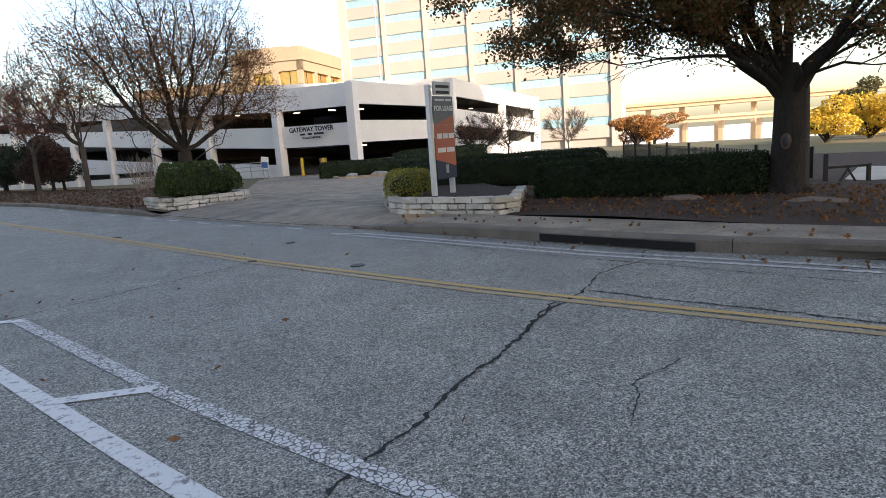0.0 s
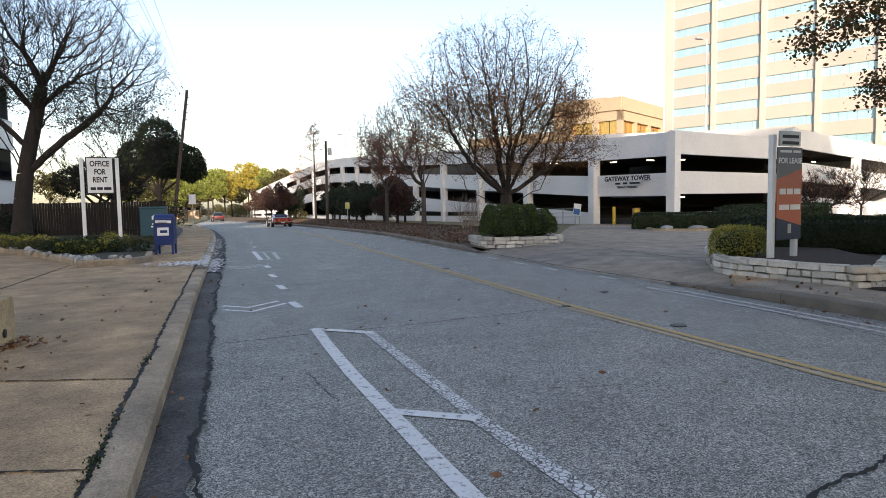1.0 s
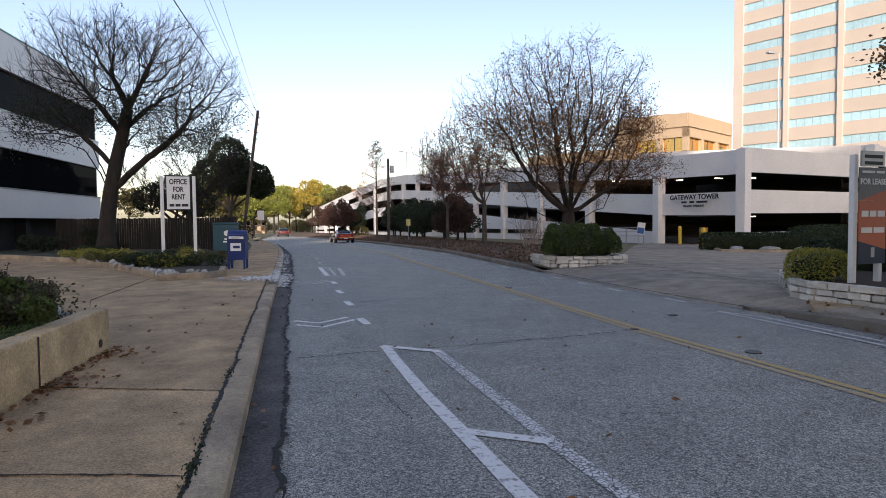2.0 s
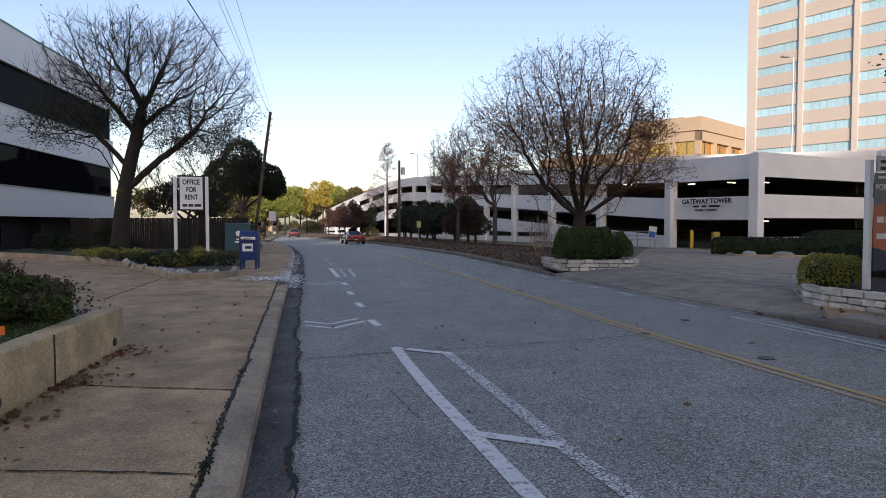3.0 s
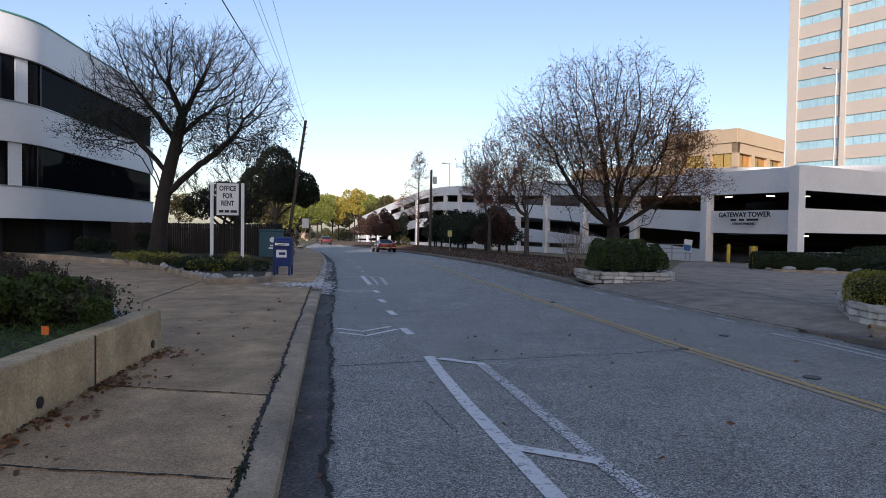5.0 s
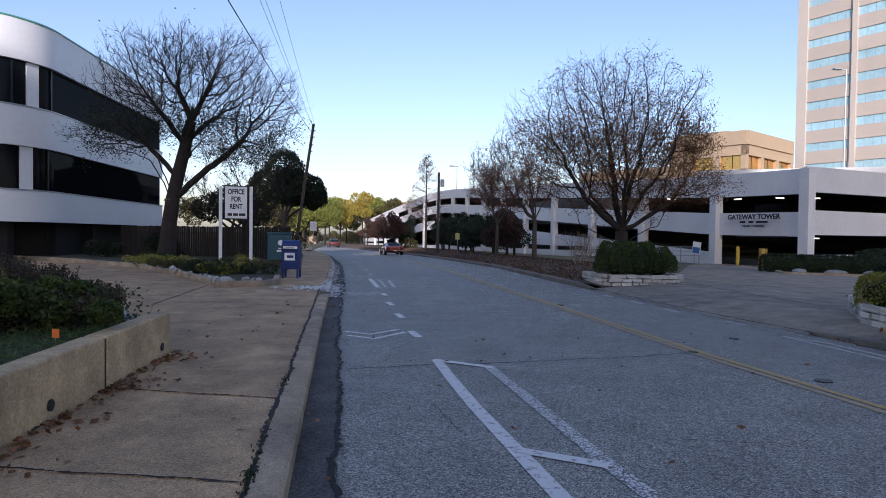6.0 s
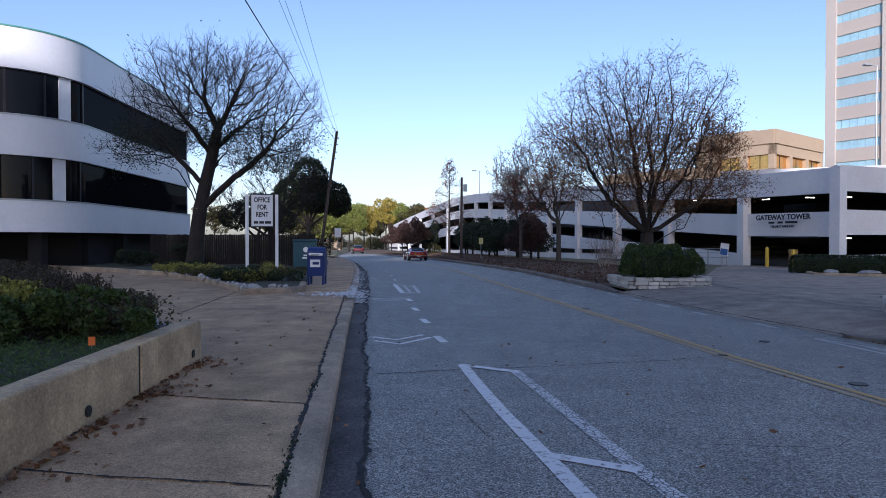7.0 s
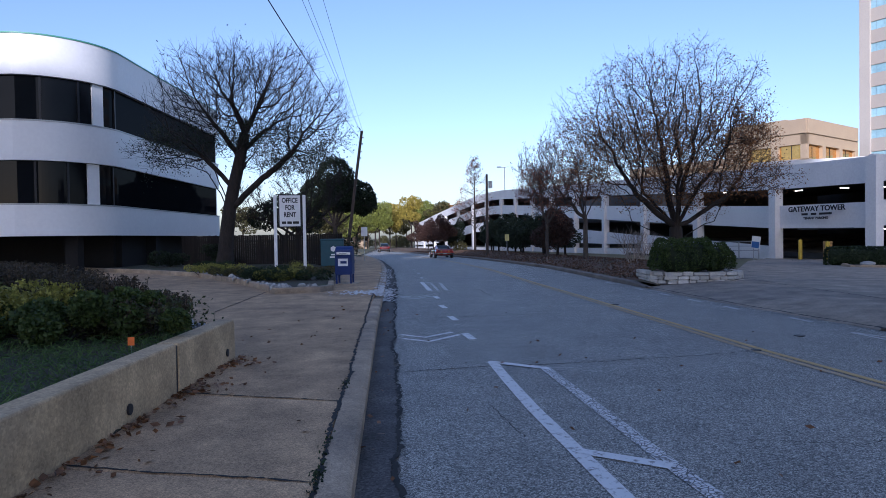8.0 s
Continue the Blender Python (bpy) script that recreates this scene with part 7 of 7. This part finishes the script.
# ---- far end of the road: sunlit trees, houses, cars ----
spec = [(-6, 112, 8, LEAF_LIME, 3), (-3.5, 150, 12, LEAF_LIME, 4), (-9, 92, 7.5, LEAF_OLIVE, 3), (0, 185, 15, LEAF_YELLOW, 5), (-12, 130, 11, LEAF_LIME, 4), (13, 172, 13, LEAF_OLIVE, 4), (9, 198, 16, LEAF_LIME, 5), (-3, 178, 13, LEAF_LIME, 4), (6, 176, 15, LEAF_YELLOW, 4.2), (12, 190, 14, LEAF_LIME, 4), (19, 215, 17, LEAF_ORANGE, 5), (-12, 165, 9, LEAF_EVER, 3.5), (2, 205, 13, LEAF_OLIVE, 5), (-7, 196, 8, LEAF_OLIVE, 4), (-15, 190, 9, LEAF_LIME, 4), (6, 230, 14, LEAF_OLIVE, 6), (26, 235, 17, LEAF_OLIVE, 5), (-9, 120, 7, LEAF_LIME, 2.6), (-20, 140, 11, LEAF_YELLOW, 4), (-14, 100, 8, LEAF_OLIVE, 3), (-24, 190, 13, LEAF_LIME, 5), (34, 250, 18, LEAF_ORANGE, 6), (-34, 150, 12, LEAF_OLIVE, 5),
        (44, 9.6, 4.6, LEAF_SUN_YELLOW, 2.0), (48, 8.2, 4.8, LEAF_SUN_YELLOW, 2.2), (52, 6.0, 5.0, LEAF_SUN_YELLOW, 2.4), (70, 7, 9.5, LEAF_OLIVE, 3), (58, 6, 6, LEAF_SUN_YELLOW, 3), (72, 2, 10, LEAF_OLIVE, 3.2), (58, 29, 4.5, LEAF_ORANGE, 2.6), (64, 30, 5.0, LEAF_ORANGE, 3.0), (82, 6, 8, LEAF_YELLOW, 3), (78, 15, 7, LEAF_OLIVE, 3)]
for i, (x, y, h, mt, w) in enumerate(spec):
    rr = random.Random(500 + i)
    zb = road_drop(y) if y > 60 else -1.6
    cl = [(rr.uniform(-.6, .6) * w, rr.uniform(-.6, .6) * w, h * rr.uniform(0.45, 0.86), w * rr.uniform(.35, .6), w * rr.uniform(.35, .6), h * rr.uniform(.09, .16)) for _ in range(9)]
    leafy_tree("autumn_tree" if mt in (LEAF_SUN_YELLOW, LEAF_YELLOW, LEAF_ORANGE, LEAF_LIME) else "green_tree", (x, y, zb), h * 0.4, 0.22, cl, 4200, 0.05 + 0.0011 * math.hypot(x, y), mt, 500 + i,
               {LEAF_SUN_YELLOW: "yellow autumn tree with low sun put into its leaf colour", LEAF_YELLOW: "sunlit yellow autumn tree in the distance", LEAF_LIME: "sunlit yellow-green tree beyond the road", LEAF_ORANGE: "orange-brown autumn tree in the distance"}.get(mt, "olive green tree in the distance"), limb_n=3)


def house(pos, rz, w, d, h, label, wall_mat, roof_mat):
    o = thing("house", pos, label, "house", rz=rz)
    part("wall", box(-w / 2, w / 2, -d / 2, d / 2, -1, h), wall_mat, o)
    bm = bmesh.new()
    vs = [bm.verts.new(v) for v in ((-w / 2 - .5, -d / 2 - .5, h), (w / 2 + .5, -d / 2 - .5, h), (w / 2 + .5, d / 2 + .5, h), (-w / 2 - .5, d / 2 + .5, h), (-w / 2 + 1, 0, h + 2.2), (w / 2 - 1, 0, h + 2.2))]
    for f in ((0, 1, 5, 4), (1, 2, 5), (2, 3, 4, 5), (3, 0, 4), (3, 2, 1, 0)):
        bm.faces.new([vs[k] for k in f])
    part("roof", bm, roof_mat, o)
    for k in range(4):
        win = part("window", box(-w / 2 + w * (k + .3) / 4, -w / 2 + w * (k + .75) / 4, -d / 2 - 0.06, -d / 2, h * 0.45, h * 0.8), DARK_GLASS, o)
        part("frame", box(-w / 2 + w * (k + .27) / 4, -w / 2 + w * (k + .78) / 4, -d / 2 - 0.04, -d / 2 + 0.01, h * 0.42, h * 0.83), WHITE_PAINT, win)
    return o


ROOF_RED = material("terracotta_roof", (0.35, 0.13, 0.07), (0.25, 0.09, 0.05), rough=0.9, scale=2, fine=15, bump=0.3)
house((-12, 205, -1.8), 10, 9, 9, 5.5, "tan house with red tiled roof in the distance", TAN_STONE, ROOF_RED)

rr = random.Random(640)
FAR = thing("far_shrubbery", (0, 0, 0), "dark low shrubs and undergrowth beyond the road end", "shrubs", kind="stuff")
cl = []
for i in range(230):
    y = rr.uniform(95, 235) if i < 110 else rr.uniform(205, 240)
    x = (kerb_right(y) + bend(y) + rr.uniform(3, 11)) if rr.random() < 0.35 else (kerb_left(y) + bend(y) - rr.uniform(3, 14)) if y < 190 else rr.uniform(-20, 24)
    if y > 205 or abs(x - bend(y) - 4) > 6:
        cl.append((x, y, road_drop(y) + rr.uniform(0.4, 1.6) + (rr.uniform(0, 2.6) if y > 205 else 0), rr.uniform(1.2, 2.6), rr.uniform(1.2, 2.6), rr.uniform(0.9, 1.8)))
leaf_cloud("undergrowth", clump_points(rr, cl, 75000), 0.16, LEAF_OLIVE, FAR, rr)

# ---- cars ----
CAR_RED = material("red_car_paint", (0.33, 0.014, 0.011), (0.30, 0.013, 0.010), rough=0.25, scale=3, fine=80, bump=0, coat=1.0)
CAR_MAROON = material("dark_red_car_paint", (0.10, 0.012, 0.012), (0.085, 0.011, 0.011), rough=0.25, bump=0, coat=1.0)
TYRE = material("tyre_rubber", (0.012, 0.012, 0.012), (0.02, 0.02, 0.02), rough=0.85, bump=0.1)
ALLOY = material("silver_alloy", (0.55, 0.55, 0.56), (0.45, 0.45, 0.46), rough=0.3, metal=0.8, bump=0)
CAR_GLASS = glass_material("car_glass", (0.012, 0.016, 0.018), rough=0.02, spec=0.6)
TRIM_BLACK = material("matt_black_trim", (0.012, 0.012, 0.012), (0.018, 0.018, 0.018), rough=0.6, bump=0)
LAMP_RED = material("red_tail_lens", (0.25, 0.012, 0.01), (0.2, 0.01, 0.01), rough=0.2, bump=0)
LAMP_AMBER = material("amber_lens", (0.6, 0.2, 0.02), (0.5, 0.16, 0.02), rough=0.2, bump=0)
CHROME = material("chrome", (0.6, 0.6, 0.6), (0.55, 0.55, 0.55), rough=0.15, metal=1.0, bump=0)


def loft(stations, mat, name, parent, smooth=True):
    """Stations: (y, [(x, z), ...]) half sections from the bottom middle to the top middle; mirrored."""
    bm = bmesh.new()
    rings = []
    for y, half in stations:
        pts = half + [(-x, z) for x, z in half[::-1] if x > 1e-4]
        rings.append([bm.verts.new((x, y, z)) for x, z in pts])
    for r0, r1 in zip(rings, rings[1:]):
        for i in range(len(r0)):
            j = (i + 1) % len(r0)
            bm.faces.new((r0[i], r0[j], r1[j], r1[i]))
    bm.faces.new(rings[0]), bm.faces.new(rings[-1][::-1])
    ob = part(name, bm, mat, parent, smooth=smooth)
    sub = ob.modifiers.new("round", "SUBSURF")
    sub.levels = sub.render_levels = 2
    return ob


def wheel(parent, x, y, r, w, side):
    tyre = bmesh.new()
    m = pose(x, y, r, 0, 90, 0)
    add_cyl(tyre, r, r, -w / 2, w / 2, 28, m)
    bmesh.ops.bevel(tyre, geom=[e for e in tyre.edges if e.calc_length() < r * 0.4], offset=0.02, segments=2, affect="EDGES")
    wh = part("wheel", tyre, TYRE, parent, "black tyre", smooth=False)
    part("rim", cyl(r * 0.64, r * 0.6, -0.01, 0.02, 28, pose(x + side * (w / 2), y, r, 0, side * 90, 0)), TRIM_BLACK, wh)
    bm = bmesh.new()
    add_cyl(bm, 0.06, 0.05, 0.0, 0.04, 14, pose(x + side * (w / 2), y, r, 0, side * 90, 0))
    part("hub", bm, ALLOY, wh, "silver hub")
    for k in range(5):
        bm = bmesh.new()
        add_box(bm, -0.035, 0.035, 0.03, r * 0.6, 0.015, 0.038, m=pose(x + side * (w / 2), y, r, 0, side * 90, 0) @ pose(0, 0, 0, 0, 0, 72 * k))
        part("spoke", bm, ALLOY, wh, "silver alloy spoke")
    ring = bmesh.new()
    n = 28
    mm = pose(x + side * (w / 2), y, r, 0, side * 90, 0)
    vo = [[ring.verts.new(mm @ Vector((rr * math.cos(6.2832 * i / n), rr * math.sin(6.2832 * i / n), z))) for i in range(n)] for rr, z in ((r * 0.66, 0.01), (r * 0.66, 0.04), (r * 0.58, 0.035), (r * 0.56, 0.0))]
    for a, b in zip(vo, vo[1:]):
        for i in range(n):
            ring.faces.new((a[i], a[(i + 1) % n], b[(i + 1) % n], b[i]))
    part("rim_lip", ring, ALLOY, wh, "silver rim lip")
    return wh


def sports_car(pos, rz):
    """Low wedge-shaped mid-engined coupe; its nose points along +y, the tail is at y = 0."""
    c = thing("sports_car", pos, "low red wedge-shaped two-seat sports car with silver five-spoke wheels", "car", rz=rz)
    body = []
    for y, w, zb, zm, zs, ws, zt in ((0.02, 0.70, 0.36, 0.52, 0.70, 0.66, 0.76), (0.12, 0.82, 0.26, 0.50, 0.76, 0.74, 0.82), (0.55, 0.86, 0.20, 0.48, 0.80, 0.76, 0.85), (1.0, 0.87, 0.17, 0.48, 0.82, 0.76, 0.84),
                                     (1.6, 0.85, 0.16, 0.46, 0.78, 0.72, 0.80), (2.3, 0.84, 0.15, 0.45, 0.74, 0.72, 0.77), (2.9, 0.84, 0.15, 0.45, 0.72, 0.72, 0.74), (3.3, 0.84, 0.17, 0.45, 0.68, 0.70, 0.69),
                                     (3.75, 0.80, 0.20, 0.40, 0.58, 0.66, 0.60), (4.1, 0.72, 0.24, 0.36, 0.47, 0.60, 0.49), (4.21, 0.60, 0.29, 0.36, 0.42, 0.50, 0.43)):
        body.append((y, [(0.0, zb), (w * 0.9, zb), (w, zm), (w * 0.985, zm + 0.02), (ws + 0.03, zs), (ws * 0.6, zt), (0.0, zt)]))
    loft(body, CAR_RED, "body", c)
    cabin = [(0.95, [(0, .70), (0.66, .70), (0.62, 0.84), (0.56, 0.86), (0, .87)]), (1.45, [(0, .70), (0.70, .70), (0.60, 1.04), (0.50, 1.09), (0, 1.10)]), (1.75, [(0, .70), (0.71, .70), (0.60, 1.07), (0.50, 1.115), (0, 1.12)]),
             (2.2, [(0, .70), (0.71, .70), (0.58, 1.06), (0.48, 1.105), (0, 1.115)]), (2.95, [(0, .66), (0.68, .66), (0.62, 0.74), (0.55, 0.76), (0, .77)])]
    loft(cabin, CAR_GLASS, "glasshouse", c)
    part("roof_panel", box(-0.50, 0.50, 1.52, 2.16, 1.08, 1.125, bevel=0.02), TRIM_BLACK, c, "black roof panel")
    for s in (-1, 1):
        bm = bmesh.new()
        q = [(s * 0.76, 0.35, 0.80), (s * 0.74, 1.2, 0.82), (s * 0.60, 1.55, 1.10), (s * 0.54, 1.40, 1.10), (s * 0.60, 0.35, 0.86)]
        lo = [bm.verts.new(v) for v in q]
        hi = [bm.verts.new((x - s * 0.05, y, z)) for x, y, z in q]
        bm.faces.new(lo), bm.faces.new(hi[::-1])
        for i in range(5):
            bm.faces.new((lo[i], lo[(i + 1) % 5], hi[(i + 1) % 5], hi[i]))
        part("rear_buttress", bm, CAR_RED, c)
        for k in range(7):
            part("louvre", box(-0.008, 0.008, -0.02, 0.02, -0.09, 0.09, m=pose(s * 0.70, 1.22 + k * 0.055, 0.90 + k * 0.005, 0, -s * 22, 0)), TRIM_BLACK, c)
        part("side_intake", box(-0.012, 0.012, -0.28, 0.28, -0.06, 0.06, m=pose(s * 0.815, 1.55, 0.60, 0, 0, 0)), TRIM_BLACK, c, "dark side air intake")
        part("waist_line", box(-0.008, 0.008, 0.5, 3.7, -0.008, 0.008, m=pose(s * 0.845, 0, 0.475)), TRIM_BLACK, c)
        part("door_mirror", box(-0.05, 0.05, -0.06, 0.06, -0.05, 0.05, bevel=0.02, m=pose(s * 0.80, 2.62, 0.83)), TRIM_BLACK, c)
        for dx in (0.34, 0.55):
            part("tail_light", cyl(0.085, 0.085, -0.02, 0.02, 18, pose(s * dx, 0.015, 0.62, 90, 0, 0)), LAMP_RED if dx > 0.4 else LAMP_AMBER, c, "round tail light")
        part("front_indicator", box(-0.1, 0.1, -0.03, 0.03, -0.02, 0.02, m=pose(s * 0.60, 4.15, 0.42, 0, 0, -s * 20)), LAMP_AMBER, c)
        part("exhaust_pipe", cyl(0.03, 0.03, -0.12, 0.05, 12, pose(s * 0.28, 0.02, 0.24, 90, 0, 0)), CHROME, c)
        for y in (0.88, 3.22):
            # wells are not cut; a black disc paints their shade
            part("wheel_arch", cyl(0.37, 0.37, -0.05, 0.008, 28, pose(s * 0.835, y, 0.33, 0, s * 90, 0)), TRIM_BLACK, c, "black disc for the shade inside the wheel arch")
            wheel(c, s * 0.745, y, 0.315, 0.21, s)
    part("rear_bumper", box(-0.80, 0.80, -0.06, 0.12, 0.36, 0.48, bevel=0.03), TRIM_BLACK, c, "black rear bumper")
    part("bumper_strip", box(-0.78, 0.78, -0.065, -0.055, 0.455, 0.475), CHROME, c)
    part("rear_panel", box(-0.68, 0.68, -0.005, 0.03, 0.53, 0.70, bevel=0.01), CAR_RED, c)
    part("tail_spoiler", box(-0.72, 0.72, -0.02, 0.25, 0.77, 0.80, bevel=0.01), CAR_RED, c)
    part("engine_lid", box(-0.42, 0.42, 0.35, 0.92, 0.845, 0.862), TRIM_BLACK, c, "slatted engine lid")
    part("plate_blank", box(-0.16, 0.16, -0.07, -0.062, 0.37, 0.45), GREY_METAL, c)
    part("rear_window", box(-0.48, 0.48, -0.006, 0.006, -0.12, 0.12, m=pose(0, 1.30, 0.97, -30, 0, 0)), CAR_GLASS, c)
    return c


def hatchback(pos, rz):
    c = thing("hatchback_car", pos, "dark red hatchback far down the road", "car", rz=rz)
    loft([(0.0, [(0, .35), (.75, .35), (.82, .6), (.80, .85), (.72, .95), (0, .97)]), (0.3, [(0, .22), (.82, .22), (.88, .6), (.86, .88), (.76, .98), (0, 1.0)]), (2.0, [(0, .2), (.82, .2), (.88, .6), (.86, .88), (.76, .96), (0, .97)]),
          (3.2, [(0, .2), (.82, .2), (.88, .6), (.84, .85), (.74, .92), (0, .93)]), (4.1, [(0, .28), (.7, .28), (.78, .5), (.74, .68), (.62, .74), (0, .75)])], CAR_MAROON, "body", c)
    loft([(0.1, [(0, .85), (.72, .85), (.66, .95), (.6, 1.0), (0, 1.02)]), (0.6, [(0, .85), (.76, .85), (.64, 1.38), (.55, 1.45), (0, 1.47)]), (1.9, [(0, .85), (.76, .85), (.64, 1.4), (.55, 1.47), (0, 1.49)]), (3.0, [(0, .85), (.72, .85), (.68, .92), (.6, .94), (0, .95)])], CAR_GLASS, "glasshouse", c)
    for s in (-1, 1):
        part("tail_light", box(-0.09, 0.09, -0.02, 0.02, -0.1, 0.1, m=pose(s * 0.68, 0.02, 0.8)), LAMP_RED, c)
        for y in (0.8, 3.3):
            wheel(c, s * 0.78, y, 0.31, 0.2, s)
    part("rear_bumper", box(-0.78, 0.78, -0.05, 0.1, 0.35, 0.5, bevel=0.03), TRIM_BLACK, c)
    return c


sports_car((4.75, 55.0, road_z(4.7, 57) + 0.005), 5)
hatchback((-0.9, 106, road_z(-0.9, 108) + 0.005), 7)
